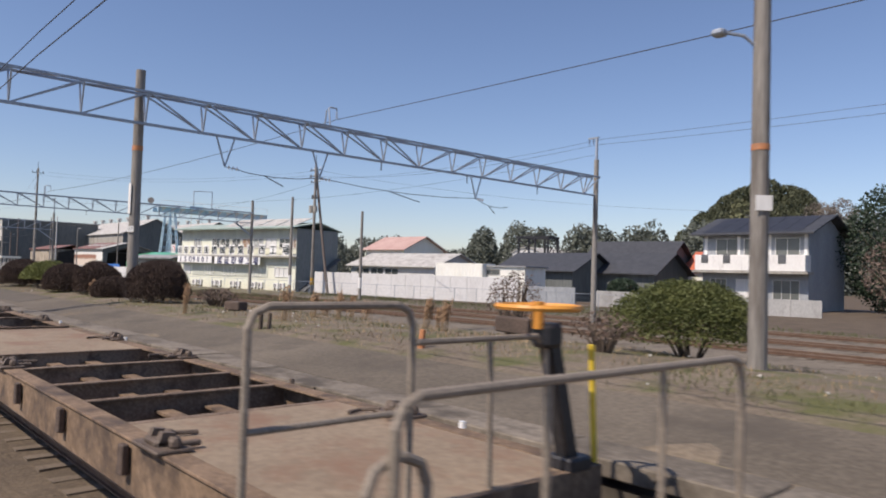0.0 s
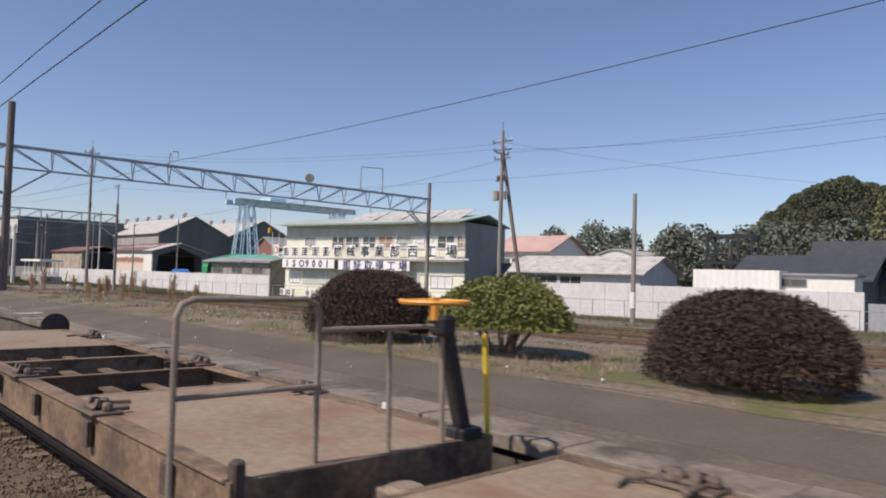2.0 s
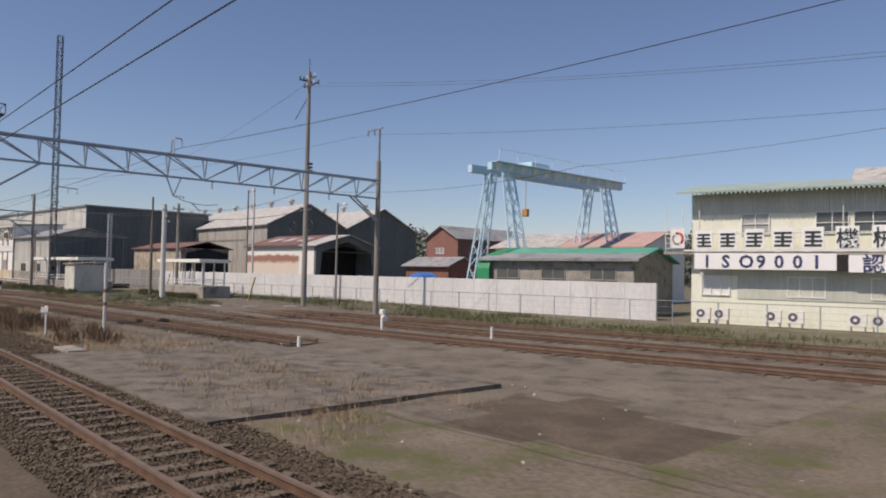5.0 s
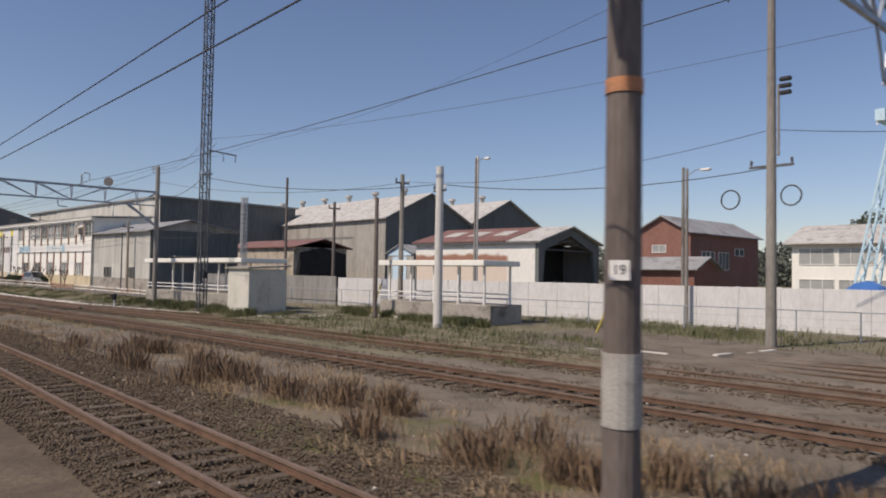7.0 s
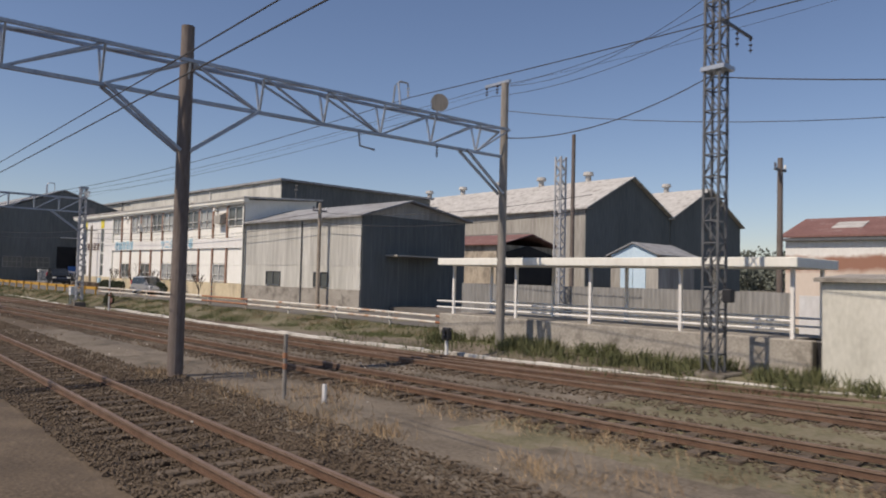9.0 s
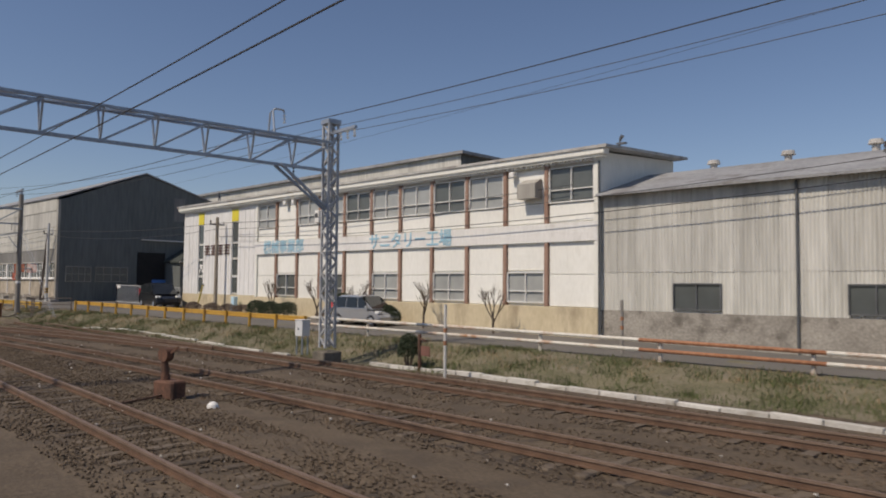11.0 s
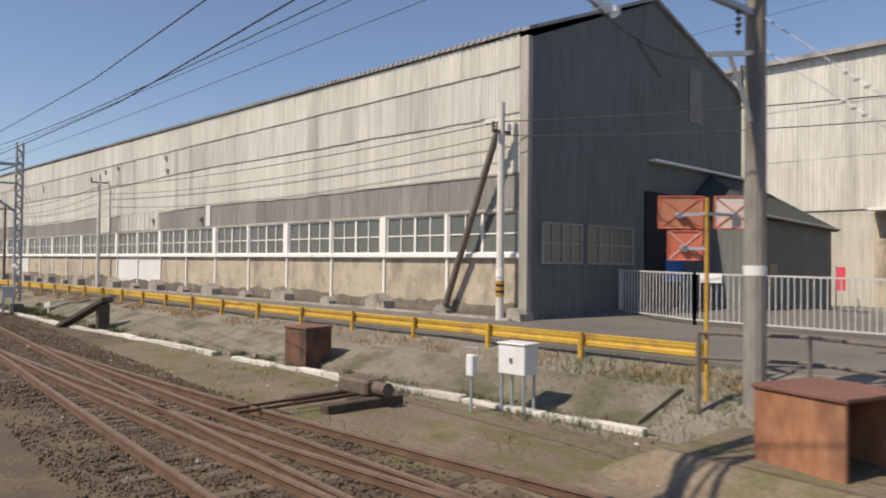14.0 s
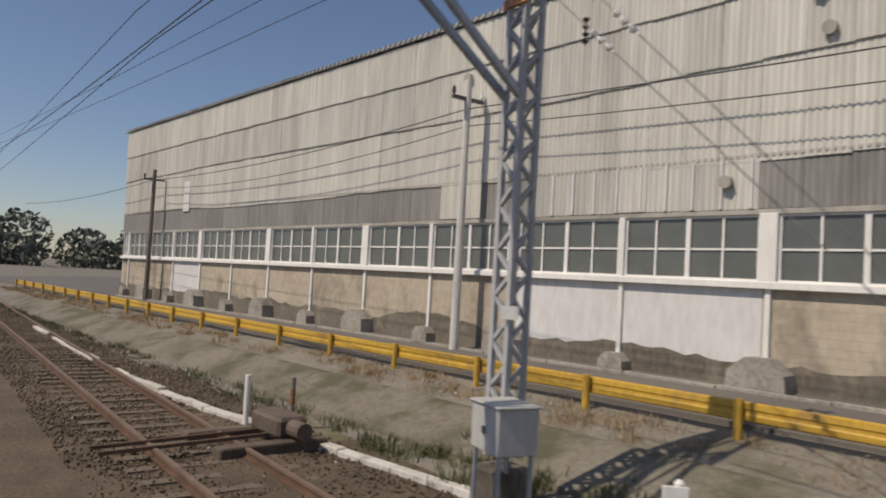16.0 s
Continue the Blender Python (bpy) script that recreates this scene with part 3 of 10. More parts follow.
# ---------------------------------------------------------------- overhead line
def lattice_beam(t, x, y0, y1, zt, zb, y_post, step, half=0.27):
    """A three-chord truss across the tracks: two top chords, one bottom chord, V posts, and diagonals that fall away from each post."""
    for dx in (-half, half):
        part("top_chord", Geo().bar((x + dx, y0, zt), (x + dx, y1, zt), 0.085), M_STEEL, t)
    part("bottom_chord", Geo().bar((x, y0, zb), (x, y1, zb), 0.095), M_STEEL, t)
    start = y_post if y_post is not None else y1
    ys = [start + step * k for k in range(-40, 41) if y0 + 0.2 < start + step * k < y1 - 0.2]
    ys = [y0] + ys + [y1]
    mid_r, mid_l = (start + y1) / 2, (start + y0) / 2
    for k, (a, b) in enumerate(zip(ys, ys[1:])):
        falls = a >= start - 0.1 and b <= mid_r + step / 2 or b <= mid_l
        p, q = (a, b) if falls else (b, a)
        for dx in (-half, half):
            part("diagonal", Geo().bar((x + dx, p, zt), (x, q, zb), 0.055), M_STEEL, t)
            if k:
                part("web_post", Geo().bar((x + dx, a, zt), (x, a, zb), 0.05), M_STEEL, t)
        part("top_tie", Geo().bar((x - half, a, zt + 0.01), (x + half, b, zt + 0.01), 0.045), M_STEEL, t)


def insulator(name, parent, p, q, n=4, material=None, r=0.06):
    p, q = Vector(p), Vector(q)
    g = Geo().tube(p, q, 0.012, n=6)
    for i in range(n):
        c = p.lerp(q, (i + 0.5) / n)
        d = (q - p).normalized() * 0.018
        g.tube(c - d, c + d, r, r * 0.6, n=8)
    part(name, g, material or M_INSUL, parent)


def gantry(x, y_near, y_far, zt, zb, knee, top_far, hooks, far_lattice=False, near_top=None, drops=(), z0=-0.15, far_z0=-0.15, near_z0=-0.15, label="", near_x=None, near_mat=None, step=2.05, mast_w=0.36):
    t = thing("catenary_gantry", label or "steel lattice portal beam on tall poles over the tracks", "gantry", group="overhead line gantries")
    lattice_beam(t, x, -8.5, y_far, zt, zb, y_near, step)
    if y_near is not None:
        nx = x if near_x is None else near_x
        g = Geo().tube((nx, y_near, near_z0 - 0.3), (nx, y_near, near_top or zt + 1.0), 0.2, 0.165, n=16)
        part("near_pole", g, near_mat or M_POLE_BROWN, t, "weathered round pole")
    part("outer_pole", Geo().tube((x, -8.5, z0 - 0.3), (x, -8.5, zt + 0.8), 0.2, 0.165, n=14), M_POLE_BROWN, t)
    if far_lattice:
        lattice_mast(t, x, y_far, far_z0, top_far, mast_w)
    else:
        part("far_pole", Geo().tube((x, y_far, far_z0 - 0.3), (x, y_far, top_far), 0.17, 0.14, n=12), M_POLE, t, "weathered round pole")
    if knee:
        for yy, s in ([(y_near, 1), (y_near, -1)] if y_near is not None else []) + [(y_far, -1)]:
            for dx in (-0.2, 0.2):
                part("knee_brace", Geo().bar((x + dx, yy + s * 2.0, zb), (x + dx * 0.6, yy + s * 0.12, zb - 1.35), 0.08), M_STEEL, t)
    for hy, hz in hooks:
        g = Geo()
        for dx in (-0.22, 0.22):
            g.path([(x + dx, hy, zt), (x + dx * 0.4, hy, zt + 0.75)], 0.035)
        g.path([(x, hy, zt + 0.75), (x, hy + 0.12, zt + 0.88), (x, hy + 0.42, zt + 0.88), (x, hy + 0.46, zt + 0.78)], 0.035)
        part("feeder_hook", g, M_STEEL, t, "pale hooked bracket")
        insulator("insulator", t, (x, hy + 0.46, zt + 0.76), (x, hy + 0.46, zt + 0.42), 3)
    for i, (dy, dz) in enumerate(drops):
        g = Geo()
        g.bar((x, dy - 0.38, zb), (x, dy, zb - dz), 0.05)
        g.bar((x, dy + 0.38, zb), (x, dy, zb - dz), 0.05)
        part("drop_arm", g, M_STEEL, t)
        insulator("insulator", t, (x, dy + 0.1, zb - dz - 0.01), (x, dy + 0.6, zb - dz - 0.04), 3, None, 0.085)
        end = drops[i + 1] if i + 1 < len(drops) else (dy + 2.4, dz + 0.25)
        a, b = Vector((x, dy, zb - dz)), Vector((x, end[0], zb - end[1]))
        part("span_wire", Geo().path([a.lerp(b, f) - Vector((0, 0, 0.8 * f * (1 - f))) for f in (0, 0.25, 0.5, 0.75, 1)], 0.016, 5), M_DARKSTEEL, t)
        part("steady_arm", Geo().path([a.lerp(b, 0.4) - Vector((0, 0, 0.18)), a.lerp(b, 0.45) - Vector((0, 0, 0.28)), a.lerp(b, 0.6) - Vector((0, 0, 0.52))], 0.022, 5), M_DARKSTEEL, t)
    k = 3 if y_far > 20 else 1
    for i in range(k):
        hy = y_far - (y_far - 9) * (i + 1) / (k + 2.0)
        insulator("insulator", t, (x, hy, zb - 0.03), (x, hy, zb - 0.42), 4, M_INSUL_DARK, 0.05)
    return t


def lattice_mast(t, x, y, z0, z1, w=0.42):
    h, b = w / 2, 0.05 + w * 0.06
    for dx in (-h, h):
        for dy in (-h, h):
            part("mast_leg", Geo().bar((x + dx, y + dy, z0), (x + dx, y + dy, z1), b), M_MASTPALE, t, "pale steel angle leg")
    n = round((z1 - z0) / w)
    for i in range(n):
        a, c = z0 + (z1 - z0) * i / n, z0 + (z1 - z0) * (i + 1) / n
        s = 1 if i % 2 else -1
        for k in (-h, h):
            part("lacing_bar", Geo().bar((x + k, y - s * h, a), (x + k, y + s * h, c), 0.045), M_MASTPALE, t)
            part("lacing_bar", Geo().bar((x - s * h, y + k, a), (x + s * h, y + k, c), 0.045), M_MASTPALE, t)
    part("footing", Geo().box(x - w, x + w, y - w, y + w, z0 - 0.9, z0 - 0.12, bev=0.03), M_CONC_DARK, t)


gantry(-16.8, 9.3, 36.1, 8.6, 7.5, False, 9.68, [(16.9, 0)], near_top=9.55, near_x=-17.45, near_mat=M_POLE, drops=[(12.35, 1.15), (16.6, 1.12), (25.9, 1.12)], near_z0=1.0, step=2.13)
gantry(-62.2, 8.35, 36.8, 8.45, 7.35, True, 9.72, [(16.6, 0)], near_top=10.6, near_x=-61.8, near_z0=1.0)
gantry(-102.2, 6.2, 27.06, 8.12, 7.02, True, 9.37, [(14.1, 0)], near_top=8.9, drops=[(14.2, 0.95)], step=1.92)
gantry(-148.6, 6.85, 18.5, 7.85, 6.9, True, 9.6, [(13.6, 0)], near_top=8.8)
gantry(-183.7, None, 13.25, 7.27, 6.35, True, 7.95, [(11.0, 0)], step=1.48, far_lattice=True, far_z0=0.35, label="steel lattice portal beam on a pale lattice mast")
gantry(-217.4, None, 10.5, 7.3, 6.3, False, 8.27, [(6.9, 0)], far_z0=0.7, drops=[(6.6, 0.7)], step=1.55)
gantry(-251.3, None, 5.85, 6.95, 6.05, True, 8.0, [], far_lattice=True, far_z0=0.45, mast_w=0.27, label="steel lattice portal beam on a pale lattice mast")


def wire(name, pts, sag, r, label, n=14):
    line = [Vector(pts[0])]
    for p, q in zip(pts, pts[1:]):
        p, q = Vector(p), Vector(q)
        for i in range(1, n + 1):
            c = p.lerp(q, i / n)
            c.z -= sag * 4 * (i / n) * (1 - i / n)
            line.append(c)
    solid(name, Geo().path(line, r, 5), M_WIRE, label, "cable", group="overhead wires")


def feeder(y_of, z, name, label, r=0.016, sag=0.35):
    xs = (45, -16.8, -62.2, -102.2, -148.6, -183.7, -217.4, -251.3, -300)
    wire(name, [(x, y, zz) for x, y, zz in zip(xs, y_of, z)], sag, r, label)


feeder((17.3, 17.36, 17.06, 14.56, 14.06, 11.46, 7.36, 4.2, 2), (9.2, 9.0, 8.85, 8.55, 8.25, 7.6, 7.7, 7.4, 7.4), "feeder_cable", "dark feeder cable hung from the gantry hooks", 0.014)
wire("catenary_wire", [(45, 3.7, 7.2), (-7, 3.7, 7.12), (-37, 3.7, 6.77), (-56, 3.7, 6.5), (-109, 3.75, 5.76), (-132, 3.75, 5.6), (-171, 3.75, 5.56), (-192, 3.7, 5.93), (-228, 3.7, 6.2), (-262, 3.7, 8.1), (-300, 3.7, 8.4)], 0.05, 0.011, "thin catenary wire over the next track")
wire("contact_wire", [(45, 3.7, 6.7), (-7, 3.7, 6.65), (-37, 3.7, 6.2), (-56, 3.7, 5.9), (-108, 3.7, 5.24), (-132, 3.7, 5.26), (-171, 3.7, 5.18), (-192, 3.7, 5.4), (-226, 3.7, 5.4), (-260, 3.7, 7.0), (-300, 3.7, 7.3)], 0.03, 0.012, "thin contact wire over the next track")


# concrete facing on the slope below the guard rail
M_FACING = mat("dusty_slope_concrete", (0.135, 0.12, 0.09), (0.23, 0.208, 0.165), 0.45, 0.92, 0.4, fine=24, dirt=(0.088, 0.083, 0.05), dirt_at=0.53, piece=0.06)
facing = thing("slope_facing", "grey concrete facing on the slope below the guard rail", "retaining wall", kind="structure")
x = -219.0
while x > -290:
    vs = []
    for a in (x, x - 7.985):
        g = along(GUARD_LINE, a)
        vs += [(a, g - 2.72, -0.2), (a, g - 2.66, -0.04), (a, g - 1.5, 0.36), (a, g - 1.36, 0.37), (a, g - 1.36, 0.1)]
    part("facing_panel", Geo().add(vs, [(i, (i + 1) % 5, 5 + (i + 1) % 5, 5 + i) for i in range(5)] + [(0, 1, 2, 3, 4), (9, 8, 7, 6, 5)]), M_FACING, facing)
    x -= 8.0


# ---------------------------------------------------------------- buildings
SIDE = Matrix(((0, -1, 0, 0), (1, 0, 0, 0), (0, 0, 1, 0), (0, 0, 0, 1)))
# In a building's own axes x runs along the front away from its right corner, y points out of the front, z up.
RIGHT_END = Matrix(((0, -1, 0, 0), (-1, 0, 0, 0), (0, 0, 1, 0), (0, 0, 0, 1)))  # front axes laid on the right end wall


def window(parent, u0, u1, z0, z1, y=0.0, cols=2, rows=((0.36,),), pane=None, frame=None, m=None, deep=0.06, label=""):
    """A framed window let into a wall face at y; rows gives the heights of the cross bars as fractions."""
    g, w = Geo(), 0.05
    o = [(u0, z0), (u1, z0), (u1, z1), (u0, z1)]
    q = [(u0 + w, z0 + w), (u1 - w, z0 + w), (u1 - w, z1 - w), (u0 + w, z1 - w)]
    vs = [(a, yy, b) for yy in (y - 0.02, y + deep) for a, b in o + q]
    fs = []
    for k in range(4):
        n = (k + 1) % 4
        fs += [(k, n, 4 + n, 4 + k), (8 + k, 8 + n, 12 + n, 12 + k), (k, n, 8 + n, 8 + k), (4 + k, 4 + n, 12 + n, 12 + k)]
    ob = part("window", g.add(vs, fs), frame or M_WHITE, parent, label, m=m)
    for c in range(1, cols):
        u = u0 + (u1 - u0) * c / cols
        part("mullion", Geo().box(u - 0.022, u + 0.022, y - 0.018, y + deep - 0.012, z0 + w, z1 - w), frame or M_WHITE, ob)
    for f in rows[0]:
        z = z0 + (z1 - z0) * f
        part("glazing_bar", Geo().box(u0 + w, u1 - w, y - 0.018, y + deep - 0.018, z - 0.02, z + 0.02), frame or M_WHITE, ob)
    part("pane", Geo().box(u0 + 0.01, u1 - 0.01, y - 0.015, y + 0.012, z0 + 0.01, z1 - 0.01), pane or M_GLASS, ob)
    return ob


def letters(parent, text, u, z, size, y, material, bold=0.0, deep=0.02, m=None):
    """Words on a front, in the built-in font, starting at u and running to the right."""
    c = bpy.data.curves.new("lettering", "FONT")
    c.body, c.size, c.extrude, c.offset = text, size, deep, bold
    c.materials.append(material)
    c.resolution_u = 2
    ob = new("lettering", c)
    ob.parent = parent
    t = Matrix(((-1, 0, 0, u), (0, 0, 1, y), (0, 1, 0, z), (0, 0, 0, 1)))
    ob.matrix_local = (m @ t) if m is not None else t
    return ob


def glyph_bars(parent, u, z, s, y, material, seed):
    """A sign that is not lettered: one plain comb-like shape in its place and size."""
    rng = random.Random(seed)
    mid = rng.uniform(0.4, 0.6)
    left, right = [], []
    for i in range(4):
        za, zb = z + s * (0.06 + 0.25 * i), z + s * (0.19 + 0.25 * i)
        a, b = s * rng.uniform(0.0, 0.12), s * (1 - rng.uniform(0.0, 0.12))
        right += [(u - a, za), (u - a, zb), (u - s * (mid - 0.08), zb)]
        left += [(u - s * (mid + 0.08), za), (u - b, za), (u - b, zb), (u - s * (mid + 0.08), zb)]
        if i < 3:
            right.append((u - s * (mid - 0.08), z + s * (0.06 + 0.25 * (i + 1))))
    part("sign_mark", Geo().prism(right + left[::-1], y, y + 0.022, "y"), material, parent)


def corrugated(u0, u1, z0, z1, pitch=0.13, deep=0.034, across=False):
    """One corrugated sheet in the plane y = 0."""
    g, n = Geo(), max(2, round((u1 - u0) / pitch * 2))
    for i in range(n + 1):
        u, y = u0 + (u1 - u0) * i / n, deep if i % 2 else 0.0
        g.v += [(u, y, z0), (u, y, z1)]
    g.f = [(2 * i, 2 * i + 2, 2 * i + 3, 2 * i + 1) for i in range(n)]
    return g


def sheet_row(parent, u0, u1, z0, z1, y, material, wide=0.8, pitch=0.13, m=None, seed=0, slip=0.01, name="sheet", grow=0.0, ragged=0.0):
    n = max(1, round((u1 - u0) / wide))
    w = (u1 - u0) / n
    me = corrugated(0.004, w - 0.004, 0, z1 - z0, pitch).mesh(name, material)
    rng = random.Random(seed)
    for i in range(n):
        t = pose(u0 + i * w, y + rng.uniform(0, slip), z0 + rng.uniform(-0.015, 0.015) + ragged * noise.noise((i * w * 0.16, seed * 3.7, 0.5))) @ Matrix.Diagonal((1, 1, 1 + grow * i / n, 1))
        part(name, me, None, parent, m=(m @ t) if m is not None else t)


def gable_house(name, label, category, m, length, depth, eave, ridge, wall_mat, roof_mat, over=0.4, at=0.5, group="", ridge_end=True, thick=0.12):
    """Walls and a two-sided roof, with the ridge along the front."""
    t = thing(name, label, category, m, group)
    yr = -depth * at
    part("wall", Geo().prism([(0, -0.4), (0, eave), (yr, ridge), (-depth, eave), (-depth, -0.4)], 0, length), wall_mat, t)
    for a, b, h in ((0, yr, eave), (-depth, yr, eave)):
        s = (ridge - h) / abs(b - a)
        out = a + (over if a > b else -over)
        z = h - s * over
        part("roof_slope", Geo().prism([(out, z + 0.02), (b, ridge + 0.02), (b, ridge + 0.02 + thick), (out, z + 0.02 + thick)], -over, length + over), roof_mat, t)
    return t


# -- the long workshop with the window band
def make_workshop():
    t = thing("workshop", "long workshop clad in weathered corrugated sheets with a window band", "factory", pose(-226.65, 14.95, 0.8, 0, 0, 185.1))
    L, D = 61.5, 14.3
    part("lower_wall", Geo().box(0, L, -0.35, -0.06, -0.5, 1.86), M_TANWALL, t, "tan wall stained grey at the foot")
    g = Geo().box(0.0, L, -0.35, -0.03, 3.27, 8.3)
    part("upper_wall", g, M_GREYCORR, t)
    part("rear_wall", Geo().box(0, L, -D, -D + 0.2, -0.5, 8.85), M_GREYCORR, t)
    part("left_end_wall", Geo().prism([(-0.36, -0.5), (-0.36, 8.7), (-6.95, 11.1), (-D, 8.85), (-D, -0.5)], L - 0.25, L), M_GREYCORR, t)
    # end wall by the gate, its shade put into a dark sheet colour
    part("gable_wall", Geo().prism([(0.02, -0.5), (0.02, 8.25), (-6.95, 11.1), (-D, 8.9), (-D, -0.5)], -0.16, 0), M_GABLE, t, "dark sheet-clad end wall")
    part("corner_post", Geo().box(-0.22, 0.1, -0.1, 0.12, 0.0, 8.3, bev=0.02), M_GREYCORR, t)
    roof = Geo().prism([(0.2, 8.42), (-6.95, 11.16), (-6.95, 11.28), (0.2, 8.52)], -0.3, L + 0.5)
    roof.v = [(x, y, z + (0.48 * (x + 0.5) / (L + 1) if y > 0 else 0)) for x, y, z in roof.v]
    part("roof_slope", roof, M_ROOFGREY, t)
    part("roof_slope", Geo().prism([(-D - 0.1, 8.84), (-6.95, 11.16), (-6.95, 11.28), (-D - 0.1, 8.96)], -0.3, L + 0.5), M_ROOFGREY, t)
    g = Geo()
    for i in range(int(L / 0.26)):
        g.box(i * 0.26, i * 0.26 + 0.13, 0.16, 0.24, 8.44 + 0.0078 * i * 0.26, 8.54 + 0.0078 * i * 0.26)
    tagged(part("eave_ripples", g, M_ROOFGREY, t), kind="stuff")
    # cladding
    sheet_row(t, 0.1, L, 3.35, 4.36, 0.0, M_DARKCORR_P, 0.80, seed=1)
    sheet_row(t, 0.1, L, 4.3, 6.3, 0.03, M_LIGHTCORR_P, 0.80, seed=2, ragged=0.14)
    sheet_row(t, 0.1, L, 6.14, 7.6, 0.07, M_MIDCORR_P, 0.80, seed=3, ragged=0.12)
    sheet_row(t, 0.1, L, 7.45, 8.4, 0.11, M_LIGHTCORR_P, 0.80, seed=6, grow=0.5, ragged=0.03)
    sheet_row(t, 25.6, 31.2, 3.36, 4.34, 0.03, M_MIDCORR_P, 0.80, seed=4)
    sheet_row(t, 33.0, 34.6, 3.36, 4.34, 0.03, M_LIGHTCORR_P, 0.80, seed=5)
    for k in range(10):
        part("batten", Geo().box(25.7 + k * 0.6, 25.76 + k * 0.6, 0.03, 0.085, 3.37, 4.32), M_WALLWHITE, t, "pale sheet joint strip")
    part("ledge", Geo().box(0, L, -0.02, 0.06, 4.33, 4.385), M_GREYCORR, t)
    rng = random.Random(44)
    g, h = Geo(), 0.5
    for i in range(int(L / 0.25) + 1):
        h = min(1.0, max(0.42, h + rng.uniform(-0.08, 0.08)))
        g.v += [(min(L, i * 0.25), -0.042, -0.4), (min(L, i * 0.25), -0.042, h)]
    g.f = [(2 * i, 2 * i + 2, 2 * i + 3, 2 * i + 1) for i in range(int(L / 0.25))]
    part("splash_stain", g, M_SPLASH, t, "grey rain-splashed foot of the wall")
    # lapped boards below the windows, bay by bay
    lap = [(-0.09, 0.0), (-0.048, 0.0), (-0.0505, 0.1585), (-0.09, 0.1585)]
    board = Geo().prism([(a, b) for a, b in lap], 0.02, 3.15).mesh("wall_board", M_TANBOARD)
    for k in range(int(L / 3.1725)):
        for row in range(12):
            part("wall_board", board, None, t, m=pose(k * 3.1725, 0, -0.06 + row * 0.16))
    # a low kerb at the foot of the wall
    kerb = Geo().box(0.01, 1.99, -0.06, 0.06, -0.25, 0.0, bev=0.012).mesh("kerb_stone", M_CONC)
    for k in range(30):
        u = 2.0 * k + 1.0
        wx, wy = -226.65 - 0.996 * u, 14.95 - 0.0889 * u - 0.56
        g0 = along(GUARD_LINE, wx) + 0.35
        up = float(np.interp(wx, (-320, -228), (0.5, 0.42)))
        part("kerb_stone", kerb, None, t, m=pose(2.0 * k, 0.56, along(ROAD_Z, wx) + up * (wy - g0) / (16.5 - g0) - 0.8 + 0.07))
    # windows
    part("sill", Geo().box(0, L, -0.06, 0.10, 1.86, 2.0, bev=0.015), M_WHITE, t, "white painted sill")
    part("lintel", Geo().box(0, L, -0.06, 0.05, 3.24, 3.34, bev=0.01), M_GREYCORR, t)
    # near-black sheet in place of the shade behind the windows
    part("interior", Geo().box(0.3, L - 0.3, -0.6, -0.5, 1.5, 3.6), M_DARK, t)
    P = 6.345
    pillar = Geo().box(-0.17, 0.17, -0.08, 0.09, 1.98, 3.26, bev=0.01).mesh("pillar", M_WHITE)
    post = Geo().box(-0.075, 0.075, -0.08, 0.07, 1.98, 3.26, bev=0.01).mesh("post", M_WHITE)
    foot_w = Geo().prism([(-0.62, -0.6), (0.62, -0.6), (0.52, 0.36), (0.2, 0.62), (-0.2, 0.62), (-0.52, 0.36)], -0.3, 0.42, "y").mesh("footing", M_CONC)
    foot_n = Geo().prism([(-0.36, -0.6), (0.36, -0.6), (0.3, 0.2), (0.14, 0.36), (-0.14, 0.36), (-0.3, 0.2)], -0.3, 0.3, "y").mesh("footing", M_CONC)
    strip = Geo().box(-0.055, 0.055, -0.1, 0.02, 0.0, 1.87, bev=0.01).mesh("wall_strip", M_WHITE)
    part("footing", foot_n, None, t, m=pose(0.05, 0.15, 0.05))
    k = 0
    while 0.3 + k * P / 2 < L:
        u = k * P / 2
        if k:
            part("pillar" if k % 2 == 0 else "post", pillar if k % 2 == 0 else post, None, t, m=pose(u, 0, 0))
            part("wall_strip", strip, None, t, m=pose(u, 0, 0))
            part("footing", foot_w if k % 2 == 0 else foot_n, None, t, m=pose(u, 0, 0))
        a, b = u + (0.17 if k % 2 == 0 else 0.075), min(L, u + P / 2) - (0.17 if k % 2 else 0.075)
        window(t, a, (a + b) / 2, 1.99, 3.25, -0.05, 2, ((0.48,),), M_GLASS_MID)
        window(t, (a + b) / 2, b, 1.99, 3.25, -0.05, 2, ((0.48,),), M_GLASS_MID)
        k += 1
    part("white_wall_section", Geo().box(25.5, 31.6, -0.1, -0.045, 0.35, 1.85), M_WALLWHITE, t, "patch of white painted wall")
    part("white_wall_section", Geo().box(50.9, 54.0, -0.1, -0.045, 0.35, 1.85), M_WALLWHITE, t, "patch of white painted wall")
    part("white_sheet", Geo().box(0.95, 1.5, 0.03, 0.08, 5.95, 7.3), M_WALLWHITE, t, "new white sheet patch")
    part("vent_panel", Geo().box(19.5, 19.95, 0.01, 0.08, 3.36, 4.36), M_WALLWHITE, t, "white vent panel")
    part("vent_panel", Geo().box(52.3, 53.0, 0.03, 0.09, 4.2, 5.6), M_WALLWHITE, t, "white vent panel")
    for u, z in ((24.6, 7.2), (24.4, 6.5), (31.5, 7.25), (33.6, 7.2), (20.4, 3.75), (26.2, 3.9)):
        part("vent_cowl", Geo().tube((u, 0.0, z), (u, 0.22, z - 0.03), 0.11, 0.13, 10), M_GREYCORR, t)
